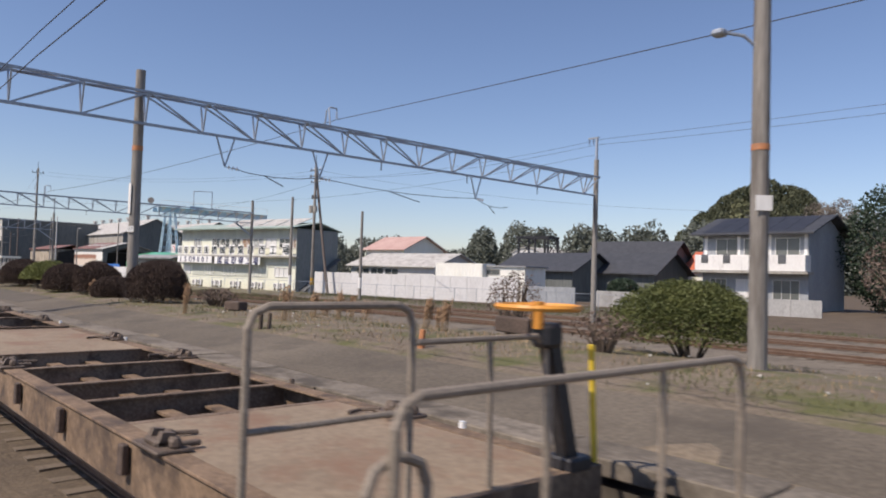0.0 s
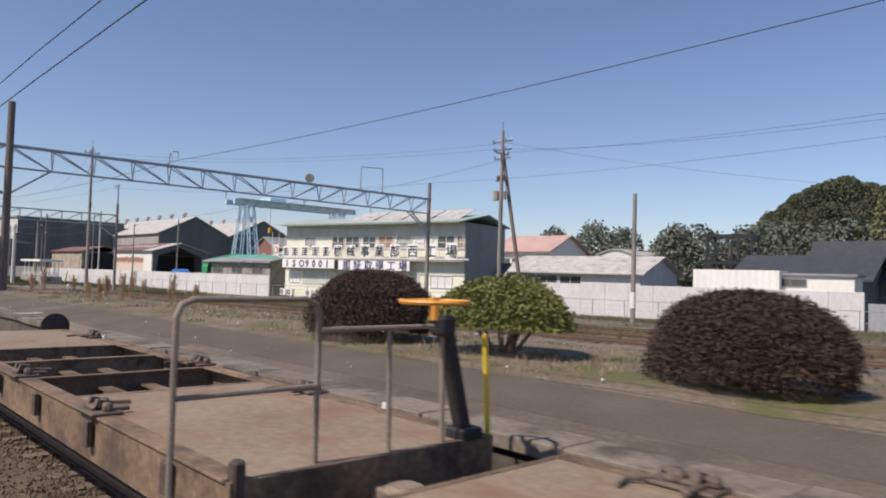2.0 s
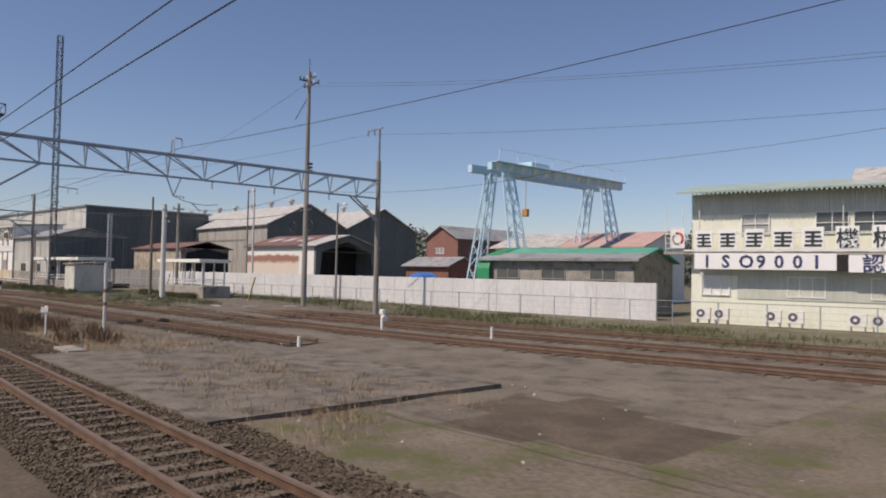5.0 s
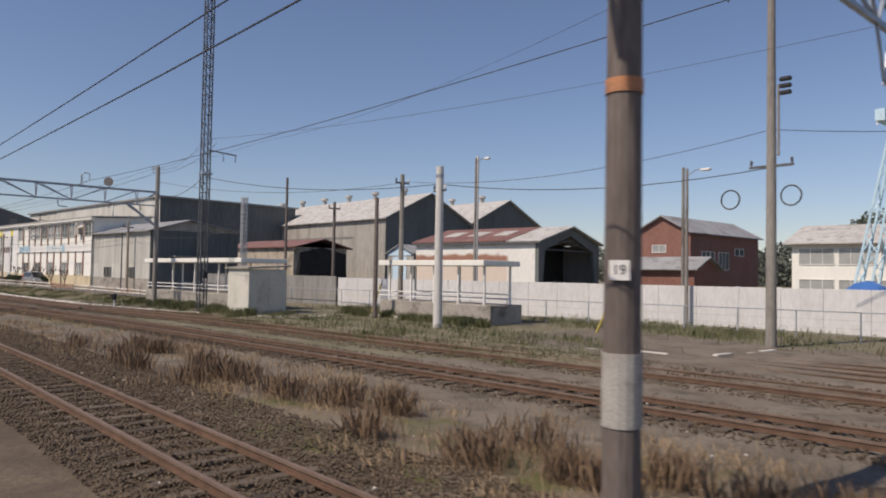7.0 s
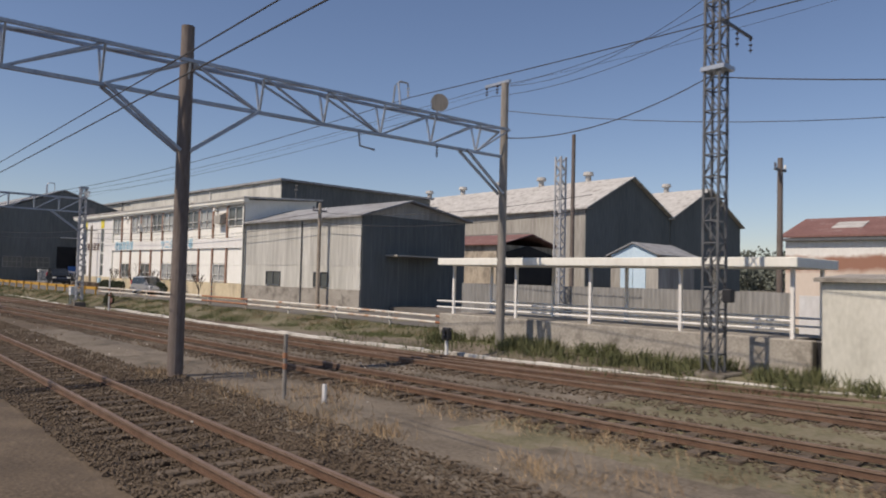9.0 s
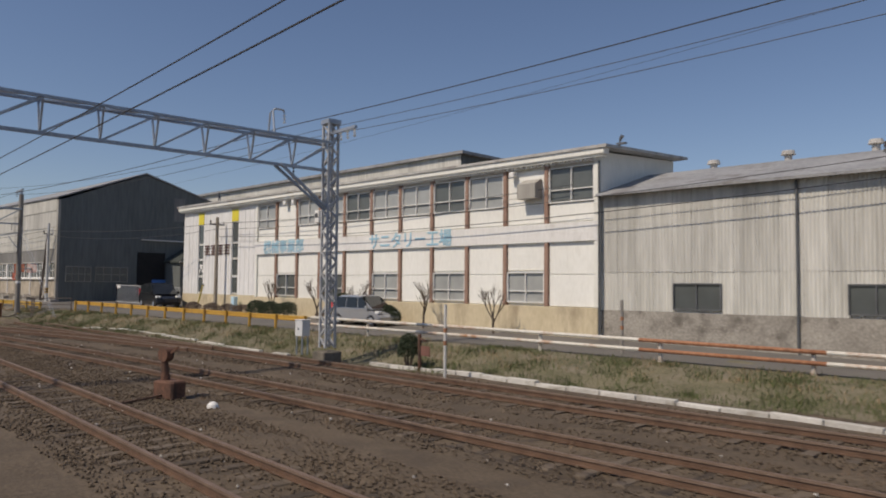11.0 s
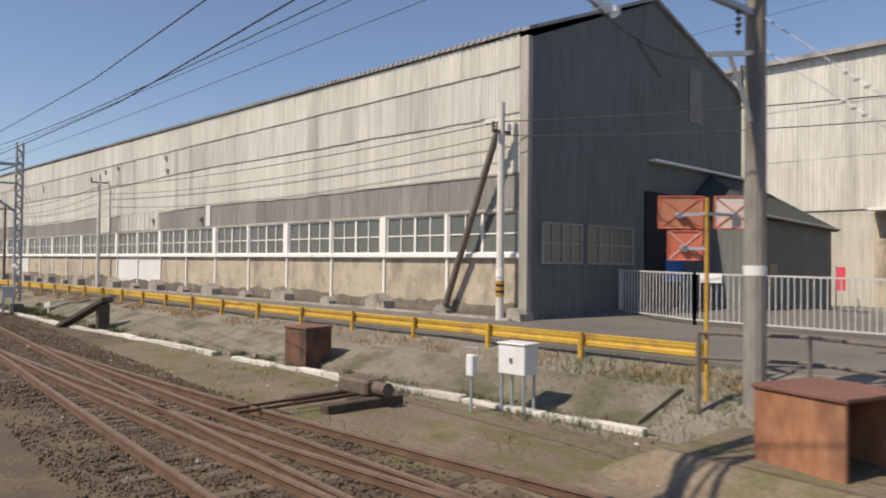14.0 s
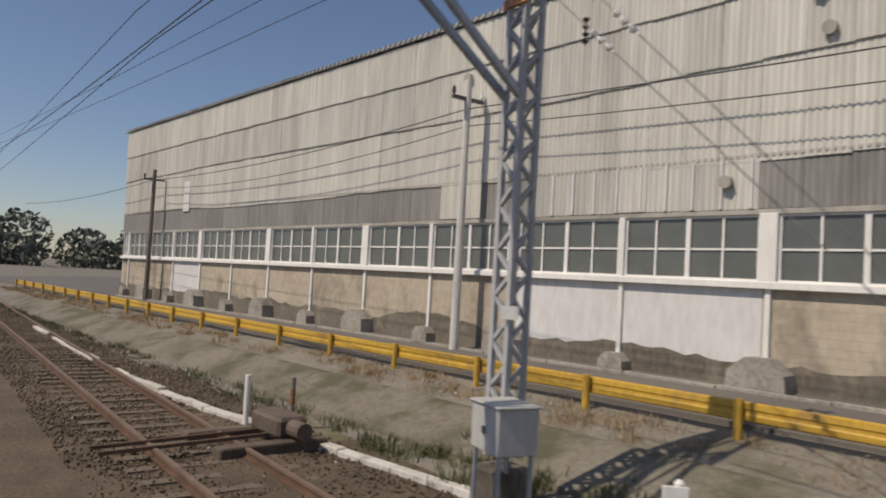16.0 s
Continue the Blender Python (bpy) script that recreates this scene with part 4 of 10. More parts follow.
    # the gable end: strip windows, awning and lean-to
    for a, b in ((0.6, 2.6), (2.9, 5.6)):
        window(t, a, b, 1.7, 2.95, 0.17, 4, ((0.5,),), M_GLASS_MID, M_GREYCORR, m=RIGHT_END)
    # a sheet-clad porch stands out from the end wall
    porch = Geo().add([(-0.2, -11.4, 5.35), (-0.2, -14.6, 5.35), (-3.25, -8.7, 3.5), (-3.25, -16.6, 3.3), (-0.2, -8.7, 3.6), (-0.2, -16.6, 3.4)]
                      + [(-0.2, -11.4, 5.25), (-0.2, -14.6, 5.25), (-3.25, -8.7, 3.38), (-3.25, -16.6, 3.18), (-0.2, -8.7, 3.48), (-0.2, -16.6, 3.28)],
                      [(0, 1, 3, 2), (0, 2, 4), (1, 5, 3), (6, 8, 9, 7), (6, 10, 8), (7, 9, 11), (2, 3, 9, 8), (4, 2, 8, 10), (3, 5, 11, 9), (0, 4, 10, 6), (5, 1, 7, 11), (1, 0, 6, 7)])
    part("porch_roof", porch, M_PORCHROOF, t, "dark green hipped porch roof")
    part("porch_wall", Geo().box(-3.05, -2.9, -16.4, -8.9, -0.5, 3.35), M_PORCHWALL, t, "dull grey-green porch front")
    part("porch_side", Geo().box(-2.9, -0.17, -16.4, -16.25, -0.5, 3.3), M_PORCHWALL, t)
    # shaded side of the porch, painted in the dark end-wall colour
    part("porch_return", Geo().box(-2.9, -0.17, -9.05, -8.9, -0.5, 3.4), M_GABLE, t)
    part("porch_gutter", Geo().tube((-3.3, -16.6, 3.27), (-3.3, -8.7, 3.46), 0.05, n=8), M_GREYCORR, t, "grey eave gutter")
    part("flashing", Geo().box(-0.42, -0.17, -14.6, -6.7, 5.36, 5.45), M_WHITE, t, "pale flashing strip over the porch")
    part("porch_window", Geo().box(-3.08, -3.04, -10.6, -9.9, 0.9, 1.8), M_GLASS, t)
    # flat near-black panel paints the shade of the doorway
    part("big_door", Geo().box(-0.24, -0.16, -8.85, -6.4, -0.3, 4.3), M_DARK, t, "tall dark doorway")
    part("vent_panel", Geo().box(-0.2, -0.16, -10.6, -9.6, 7.2, 9.3), M_DARKCORR, t, "paler sheet in the end wall")
    o = part("outrigger", Geo().bar((-0.3, -13.9, 8.6), (-0.3, -13.9, 10.2), 0.08), M_DARKSTEEL, t, "dark steel cable outrigger at the eave")
    for p, q in (((-0.3, -13.9, 10.2), (-0.3, -15.0, 10.15)), ((-0.3, -13.6, 9.3), (-0.3, -16.3, 9.25)), ((-0.3, -14.0, 8.4), (-0.3, -16.2, 9.25)), ((-0.3, -14.2, 8.6), (-0.3, -14.0, 10.1))):
        part("brace", Geo().bar(p, q, 0.06), M_DARKSTEEL, o)
    part("door_sign", Geo().box(-0.26, -0.22, -9.9, -9.4, 2.28, 2.5), M_WHITE, t, "small white notice")
    part("blue_board", Geo().box(-0.34, -0.26, -9.3, -7.7, 1.1, 1.95), M_BLUESHEET, t, "blue board by the door")


# -- the two-storey works office
OFFICE_AT = pose(-180.0, 23.3, 0.585, 0, 0, 184.5) @ Matrix.Scale(0.956, 4)

def make_office():
    t = thing("works_office", "two-storey cream works office with brown pilasters and a sign band", "office building", OFFICE_AT)
    L, D, H = 36.5, 6.6, 7.55
    xs = [0.05, 2.58, 4.9, 7.28, 9.68, 12.05, 14.4, 16.78, 19.15, 21.5, 23.8, 26.12]
    part("wall", Geo().box(0, L, -D, -0.12, -0.5, H), M_CREAM, t, "cream wall")
    part("plinth", Geo().box(-0.02, 26.15, -0.2, 0.06, -0.5, 1.12, bev=0.02), M_PLINTH, t, "ochre cream plinth with water stains")
    for i, u in enumerate(xs):
        part("pilaster", Geo().box(u - 0.1, u + 0.1, -0.12, 0.07, 4.72 if i else 1.12, H - 0.02, bev=0.012), M_POSTBROWN if 0 < i < 11 else M_CREAM, t)
        if i:
            part("pilaster", Geo().box(u - 0.1, u + 0.1, -0.12, 0.07, 1.125, 3.95, bev=0.012), M_POSTBROWN if i < 11 else M_CREAM, t)
    part("sign_band", Geo().box(-0.02, 26.2, -0.12, 0.085, 3.9, 4.72, bev=0.01), M_WHITE, t, "white sign band across the front")
    for i in range(11):
        a, b = xs[i] + 0.12, xs[i + 1] - 0.12
        if i not in (1, 9):
            window(t, a, b, 5.6, 7.15, -0.1, 2, ((0.36,),), M_GLASS_PALE if i % 3 else M_GLASS_MID, deep=0.12)
            part("wall_panel", Geo().box(a, b, -0.12, -0.05, 4.78, 5.55, bev=0.01), M_CREAM_P, t)
        else:
            for za, zb in ((4.78, 5.95), (5.97, 7.15)):
                part("wall_panel", Geo().box(a, b, -0.12, -0.05, za, zb, bev=0.01), M_CREAM_P, t)
        if i % 2 == 1:
            window(t, a, b, 1.25, 2.62, -0.1, 2, ((0.38,),), M_GLASS if i in (7, 9) else M_GLASS_PALE, deep=0.12)
            part("wall_panel", Geo().box(a, b, -0.12, -0.05, 2.7, 3.9, bev=0.01), M_CREAM_P, t)
        else:
            for za, zb in ((1.14, 2.5), (2.52, 3.9)):
                part("wall_panel", Geo().box(a, b, -0.12, -0.05, za, zb, bev=0.01), M_CREAM_P, t)
    # left bay: ribbed white sheets with two glazed strips
    part("rib_plinth", Geo().box(26.2, L, -0.2, 0.02, -0.5, 1.2), M_PLINTH, t)
    for a, b in ((26.22, 28.52), (29.45, 33.4), (34.25, L)):
        n = max(1, round((b - a) / 0.28))
        w = (b - a) / n
        rib = Geo().box(0.01, w - 0.012, -0.1, 0.0, 1.2, 7.3, bev=0.006)
        me = rib.mesh("rib_panel", M_RIBWHITE)
        for k in range(n):
            part("rib_panel", me, None, t, m=pose(a + k * w, 0.008 if k % 2 else 0.0, 0))
    for a, b in ((28.52, 29.45), (33.4, 34.25)):
        part("yellow_panel", Geo().box(a + 0.03, b - 0.03, -0.1, 0.02, 6.3, 7.12), M_YELLOW_PANEL, t, "bright yellow panel")
        for z0, z1 in ((4.83, 6.27), (3.72, 4.8), (2.5, 3.69), (1.3, 2.45)):
            window(t, a + 0.02, b - 0.02, z0, z1, -0.1, 1, ((),), M_GLASS, deep=0.08)
    part("white_figure", Geo().prism([(33.5, 2.75), (33.6, 2.75), (33.82, 3.1), (34.05, 2.75), (34.15, 2.75), (33.95, 3.15), (34.1, 3.35), (33.55, 3.35), (33.7, 3.15)], -0.07, -0.05, "y"), M_WHITE, t)
    for k in range(4):
        glyph_bars(t, 33.2 - k * 0.93, 3.98, 0.8, 0.03, M_POSTBROWN_DARK, 40 + k)
    # eaves
    part("fascia", Geo().box(-0.5, L + 0.4, -0.1, 0.36, 7.42, 7.72, bev=0.04), M_CREAM, t, "pale eaves board")
    part("soffit", Geo().box(-0.4, L + 0.3, -0.1, 0.28, 7.34, 7.42), M_CREAM, t)
    g = Geo()
    for k in range(int(L / 0.22)):
        g.box(k * 0.22, k * 0.22 + 0.1, 0.05, 0.2, 7.24, 7.34)
    tagged(part("eave_scallop", g, M_WHITE, t), kind="stuff")
    part("roof", Geo().prism([(0.42, 7.68), (-D - 0.3, 8.1), (-D - 0.3, 8.22), (0.42, 7.80)], -0.65, L + 0.5), M_ROOFPALE, t, "pale sheet roof")
    part("end_wall", Geo().prism([(0, -0.5), (0, 7.6), (-D, 8.05), (-D, -0.5)], -0.06, 0.0), M_CREAM, t)
    letters(t, "サニタリー工場", 14.5, 4.02, 0.9, 0.09, M_CYAN, 0.012)
    letters(t, "機械事業部", 25.15, 4.02, 0.9, 0.09, M_CYAN, 0.012)
    # small things on the wall
    part("air_conditioner", Geo().box(19.0, 19.42, -0.05, 0.24, 5.65, 6.4, bev=0.03), M_WHITE, t, "white outdoor unit on the wall")
    part("fan_grille", Geo().tube((19.21, 0.24, 6.1), (19.21, 0.26, 6.1), 0.15, 0.15, 14), M_DARKSTEEL, t)
    for u in (21.7, 22.6):
        part("floodlight", Geo().box(u - 0.14, u + 0.14, 0.02, 0.3, 6.95, 7.2, bev=0.03), M_WHITE, t, "white floodlight")
    part("vent_hood", Geo().prism([(0.0, 6.75), (0.5, 6.5), (0.5, 5.85), (0.0, 5.85)], 2.85, 3.85), M_GREYCORR, t, "grey sheet vent hood")
    part("floodlight", Geo().box(4.2, 4.5, 0.02, 0.3, 6.9, 7.15, bev=0.03), M_WHITE, t, "white floodlight")
    part("drainpipe", Geo().tube((-0.1, 0.06, 0), (-0.1, 0.06, 7.2), 0.05, n=8), M_DARKSTEEL, t)
    part("roof_antenna", Geo().tube((2.7, -6.4, 8.0), (2.7, -6.4, 9.6), 0.035, n=8).box(2.35, 2.85, -6.5, -6.3, 9.2, 9.28).tube((2.7, -6.4, 9.4), (2.5, -6.3, 9.6), 0.05, 0.1, n=10), M_DARKSTEEL, t, "small dark aerial on the rear of the roof")
    part("letter_box", Geo().box(27.9, 28.3, 0.3, 0.6, 0.0, 1.1, bev=0.02), M_CRANE, t, "pale blue meter box")


def make_grey_hall():
    t = thing("grey_workshop", "plain grey corrugated workshop with a low gable", "factory", pose(-166.5, 24.55, 0.43, 0, 0, 184.5) @ Matrix.Scale(0.966, 4))
    L, D = 14.1, 9.5
    part("wall", Geo().prism([(-0.05, -0.5), (-0.05, 5.85), (-D * 0.42, 7.05), (-D, 6.2), (-D, -0.5)], 0, L - 0.1), M_GREYCORR, t)
    part("base_wall", Geo().box(0, L - 0.1, -0.05, 0.05, -0.5, 1.2), M_CONC, t, "smooth grey base wall")
    sheet_row(t, 0.0, L - 0.1, 1.2, 2.75, 0.0, M_LIGHTCORR_P, 0.8, seed=11)
    sheet_row(t, 0.0, L - 0.1, 2.72, 5.85, 0.015, M_MIDCORR_P, 0.8, seed=12)
    # right end sheets: the shade there is in their colour
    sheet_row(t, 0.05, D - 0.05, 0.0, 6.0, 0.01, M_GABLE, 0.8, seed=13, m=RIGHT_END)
    for a, b in ((9.0, 10.85), (3.3, 4.9)):
        window(t, a, b, 1.3, 2.3, 0.03, 2, ((),), M_GLASS, M_DARKSTEEL, deep=0.08)
    part("drainpipe", Geo().tube((L - 7.7, 0.1, 0), (L - 7.7, 0.1, 5.8), 0.05), M_DARKSTEEL, t)
    part("roof_slope", Geo().prism([(0.4, 5.8), (-D * 0.42, 7.1), (-D * 0.42, 7.2), (0.4, 5.9)], -0.4, L - 0.08), M_ROOFGREY, t)
    part("roof_slope", Geo().prism([(-D - 0.4, 6.1), (-D * 0.42, 7.1), (-D * 0.42, 7.2), (-D - 0.4, 6.2)], -0.4, L - 0.08), M_ROOFGREY, t)
    part("end_canopy", Geo().box(-1.2, -0.03, -6.5, -2.0, 3.4, 3.5), M_GREYCORR, t)


# -- the two-storey building with the big sign
def make_sign_building():
    t = thing("sign_building", "two-storey pale green works building with large sign boards", "office building", pose(-64.0, 45.1, -0.1, 0, 0, 192.9))
    L, D, E, U = 24.6, 7.0, 7.5, 2.1
    part("wall", Geo().box(U, L, -D, -0.1, -0.3, E), M_PALEGREEN, t, "pale green painted wall")
    # end wall coloured darker than the front to paint its shade
    part("end_wall", Geo().box(U - 0.08, U, -D, 0, -0.3, E), M_ENDGREY, t, "dull grey-green end wall")
    sheet_row(t, U, L, 6.3, E, -0.08, M_GREENGREY_P, 0.8, seed=21)
    part("roof_slope", Geo().prism([(1.0, E - 0.02), (-D * 0.5, 8.35), (-D * 0.5, 8.45), (1.0, E + 0.08)], U - 0.35, L + 0.6), M_ROOFGREEN2, t)
    part("roof_slope", Geo().prism([(-D - 0.5, E - 0.1), (-D * 0.5, 8.35), (-D * 0.5, 8.45), (-D - 0.5, E)], U - 0.35, L + 0.6), M_ROOFGREEN2, t)
    for k in range(4):
        part("roof_panel", Geo().prism([(-0.4, 7.75), (-D * 0.5, 8.95), (-D * 0.5, 9.02), (-0.4, 7.82)], 3.2 + k * 3.4, 6.2 + k * 3.4), M_ROOFPALE, t, "pale new roof sheet")
    g = Geo()
    for k in range(9, int(L / 0.24)):
        g.box(k * 0.24, k * 0.24 + 0.11, 0.9, 1.0, E - 0.12, E + 0.04)
    tagged(part("eave_ripples", g, M_ROOFGREEN2, t), kind="stuff")
    # upper floor: gallery behind the sign
    part("gallery_floor", Geo().box(U - 0.4, L + 1.4, -0.1, 0.75, 3.95, 4.1), M_GREYCORR, t)
    # shade below the gallery floor, painted as a grey-green panel
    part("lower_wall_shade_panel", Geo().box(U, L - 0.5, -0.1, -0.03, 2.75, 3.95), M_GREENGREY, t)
    for a, b, pane in ((2.2, 3.0, M_WOODPANE), (3.2, 5.1, M_GLASS), (5.6, 7.6, M_WHITEPANE), (8.0, 9.9, M_GLASS_PALE), (10.2, 12.0, M_WOODPANE), (12.3, 14.0, M_GLASS), (14.4, 16.2, M_GLASS), (16.4, 18.0, M_GLASS), (20.3, 21.8, M_GLASS_PALE)):
        window(t, a, b, 5.1, 6.3, -0.1, 2, ((0.5,),), pane, deep=0.1)
    for k in range(10):
        part("gallery_post", Geo().tube((1.9 + k * 2.45, 0.7, 4.1), (1.9 + k * 2.45, 0.7, 6.5 if k % 3 == 0 else 5.2), 0.03), M_WHITE, t)
    part("gallery_rail", Geo().tube((U - 0.3, 0.7, 5.15), (L + 1.3, 0.7, 5.15), 0.025), M_WHITE, t)
    for z in (4.3, 4.6, 4.9, 5.2, 5.5):
        part("ladder_rung", Geo().tube((L + 0.3, 0.7, z), (L + 1.3, 0.7, z), 0.02), M_WHITE, t)
    for u in (L + 0.3, L + 1.3):
        part("ladder_rail", Geo().tube((u, 0.7, 3.9), (u, 0.7, 6.9), 0.025), M_WHITE, t)
    part("sign_rail", Geo().box(1.2, L + 0.2, 0.72, 0.8, 4.12, 4.22), M_WHITE, t)
    # sign plates: one a character
    plates = [24.15, 22.85, 21.45, 20.0, 18.55, 16.95, 15.3, 13.5, 11.75, 9.9, 7.85, 5.85, 3.6]
    words = "     機械事業部西工場"
    logo = part("logo_board", Geo().box(24.75, 25.6, 0.78, 0.83, 4.3, 5.45, bev=0.01), M_WHITE, t, "white board with a red curved device")
    arc = [(25.17 + 0.3 * math.cos(a), 0.84, 4.87 + 0.34 * math.sin(a)) for a in (math.radians(70 + 20 * i) for i in range(9))]
    part("red_device", Geo().path(arc, 0.06, 6), M_RED, logo)
    part("grey_device", Geo().path([(25.17 - 0.9 * (p[0] - 25.17), 0.84, 4.87 - 0.9 * (p[2] - 4.87)) for p in arc], 0.05, 6), M_GREYCORR, logo)
    for i, u in enumerate(plates):
        s = 1.0 + 0.022 * i
        p = part("sign_plate", Geo().box(u - s * 0.98, u, 0.78, 0.82, 4.24, 4.24 + s * 1.08, bev=0.01), M_SIGNWHITE, t, "square white sign plate")
        if i < 5:
            glyph_bars(p, u - 0.06, 4.32, s * 0.86, 0.82, M_BLACKGREEN, 60 + i)
        else:
            letters(p, words[i], u - 0.02, 4.41, s * 0.98, 0.83, M_BLACKGREEN, 0.012)
    b1 = part("sign_board", Geo().box(16.9, 24.2, 0.72, 0.78, 3.1, 4.0, bev=0.01), M_SIGNWHITE, t, "long white sign board")
    b2 = part("sign_board", Geo().box(7.6, 16.35, 0.72, 0.78, 3.02, 3.92, bev=0.01), M_SIGNWHITE, t, "long white sign board")
    for k, ch in enumerate("ISO9001"):
        letters(b1, ch, 23.6 - k * 0.92, 3.22, 0.98, 0.785, M_NAVY, 0.022)
    for k, ch in enumerate("認証取得工場"):
        letters(b2, ch, 15.75 - k * 1.38, 3.1, 1.02, 0.785, M_NAVY, 0.014)
    part("dark_gap", Geo().box(16.36, 16.88, 0.70, 0.74, 3.08, 3.95), M_DARK, t)
    # ground floor
    for a, b, pane in ((3.4, 5.8, M_WHITEPANE), (8.2, 10.4, M_GLASS), (13.0, 15.4, M_GLASS), (17.5, 19.4, M_GLASS), (22.4, 24.0, M_WHITEPANE)):
        window(t, a, b, 1.6, 2.75, -0.1, 3, ((),), pane, deep=0.1)
    # ground-floor shade put into a grey-green band
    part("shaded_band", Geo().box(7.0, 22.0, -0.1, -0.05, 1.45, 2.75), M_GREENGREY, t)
    part("end_stair", Geo().prism([(-0.6, -0.1), (-6.6, 3.9), (-6.6, 4.1), (-0.6, 0.1)], U - 1.1, U - 0.15), M_DARKSTEEL, t, "dark steel outside stair")
    n = 0
    for u in (23.6, 22.6, 19.9, 18.8, 15.9, 14.9, 12.2, 11.2, 8.2, 7.0, 4.2, 3.2):
        ac = thing("outdoor_unit", "small white air-conditioner outdoor unit on the ground", "air conditioner", group="outdoor units by the sign building")
        ac.matrix_world = t.matrix_world @ pose(u, 1.0, 0.15)
        part("casing", Geo().box(-0.4, 0.4, -0.16, 0.16, 0.1, 0.75, bev=0.02), M_WHITE, ac)
        part("fan_grille", Geo().tube((0.12, 0.16, 0.43), (0.12, 0.18, 0.43), 0.23, 0.23, 16), M_DARKSTEEL, ac)
        part("fan_hub", Geo().tube((0.12, 0.18, 0.43), (0.12, 0.19, 0.43), 0.09, 0.09, 10), M_WHITE, ac)
        part("foot", Geo().box(-0.35, -0.28, -0.15, 0.15, -0.16, 0.1), M_CONC, ac)
        part("foot", Geo().box(0.28, 0.35, -0.15, 0.15, -0.16, 0.1), M_CONC, ac)
        n += 1


def mesh_fence(pts, h, label, step=2.4, z0=-0.15):
    """A pipe fence: posts, a top rail and thin wires."""
    t = thing("wire_fence", label, "fence", group="wire fences")
    total = [0.0]
    for p, q in zip(pts, pts[1:]):
        total.append(total[-1] + math.dist(p, q))
    n = int(total[-1] / step)
    me = Geo().tube((0, 0, -0.3), (0, 0, h), 0.03, n=8).mesh("post", M_STEEL)
    spots = []
    for i in range(n + 1):
        d = total[-1] * i / n
        x, y = float(np.interp(d, total, [p[0] for p in pts])), float(np.interp(d, total, [p[1] for p in pts]))
        spots.append((x, y))
        part("post", me, None, t, m=pose(x, y, z0))
    for f, r in ((1.0, 0.022), (0.5, 0.006), (0.1, 0.006), (0.75, 0.006), (0.3, 0.006)):
        part("rail" if r > 0.01 else "wire", Geo().path([(x, y, z0 + h * f) for x, y in spots], r, 5), M_STEEL, t)


def block_wall(pts, h, label, material, step=2.0, z0=-0.15):
    t = thing("block_wall", label, "wall", kind="structure")
    for p, q in zip(pts, pts[1:]):
        d = math.dist(p, q)
        n = max(1, round(d / step))
        a = math.degrees(math.atan2(q[1] - p[1], q[0] - p[0]))
        me = Geo().box(0.006, d / n - 0.006, -0.07, 0.07, -0.3, h, bev=0.01).mesh("wall_panel", material)
        pm = Geo().box(-0.09, 0.09, -0.1, 0.1, -0.3, h + 0.02, bev=0.01).mesh("wall_pier", material)
        rng = random.Random(int(d * 10))
        for i in range(n):
            f = i / n
            part("wall_panel", me, None, t, m=pose(p[0] + (q[0] - p[0]) * f, p[1] + (q[1] - p[1]) * f, z0 + rng.uniform(-0.01, 0.01), 0, 0, a))
            if i % 3 == 0:
                part("wall_pier", pm, None, t, m=pose(p[0] + (q[0] - p[0]) * f, p[1] + (q[1] - p[1]) * f, z0, 0, 0, a))


def make_walls():
    block_wall([(-89.9, 38.9), (-115, 35.2), (-143, 30.0)], 2.25, "long whitewashed concrete panel wall along the yard", M_WALLWHITE)
    block_wall([(-36.2, 50.9), (-62.6, 45.2)], 2.45, "whitewashed concrete panel wall beside the houses", M_WALLWHITE)
    block_wall([(-25.0, 58.5), (-31.8, 57.0)], 1.5, "pale grey block garden wall by the houses", M_WALLGREY)
    block_wall([(-13.2, 61.5), (-19.6, 60.0)], 1.4, "low pale grey block wall before the balcony house", M_WALLGREY)
    block_wall([(-30.9, 52.6), (-36.0, 51.3)], 1.75, "dark blue-grey panel fence by the houses", M_GREYBLUE)
    mesh_fence([(-14, 51.5), (-36.0, 47.2), (-62, 41.4), (-90, 35.2), (-115, 31.0), (-132, 27.4)], 1.35, "grey pipe and wire fence along the yard edge")
    mesh_fence([(-133.5, 30.9), (-143, 29.2), (-150, 28.0)], 1.4, "grey pipe and wire fence before the end of the white wall")


def make_sheet_fence():
    t = thing("sheet_fence", "grey corrugated sheet fence behind the shelters", "fence", pose(-143.2, 29.9, -0.1, 0, 0, 190), kind="structure")
    sheet_row(t, 0, 17, -0.2, 2.3, 0, M_DARKCORR_P, 0.9, 0.2, seed=77)
    for k in range(10):
        part("post", Geo().box(k * 1.85, k * 1.85 + 0.08, -0.1, -0.01, -0.3, 2.3), M_DARKSTEEL, t)


def far_window_row(t, u0, u1, n, z0, z1, pane, cols=2, m=None, y=0.0, gap=0.25):
    w = (u1 - u0) / n
    for i in range(n):
        window(t, u0 + i * w + gap / 2, u0 + (i + 1) * w - gap / 2, z0, z1, y, cols, ((),), pane, m=m)


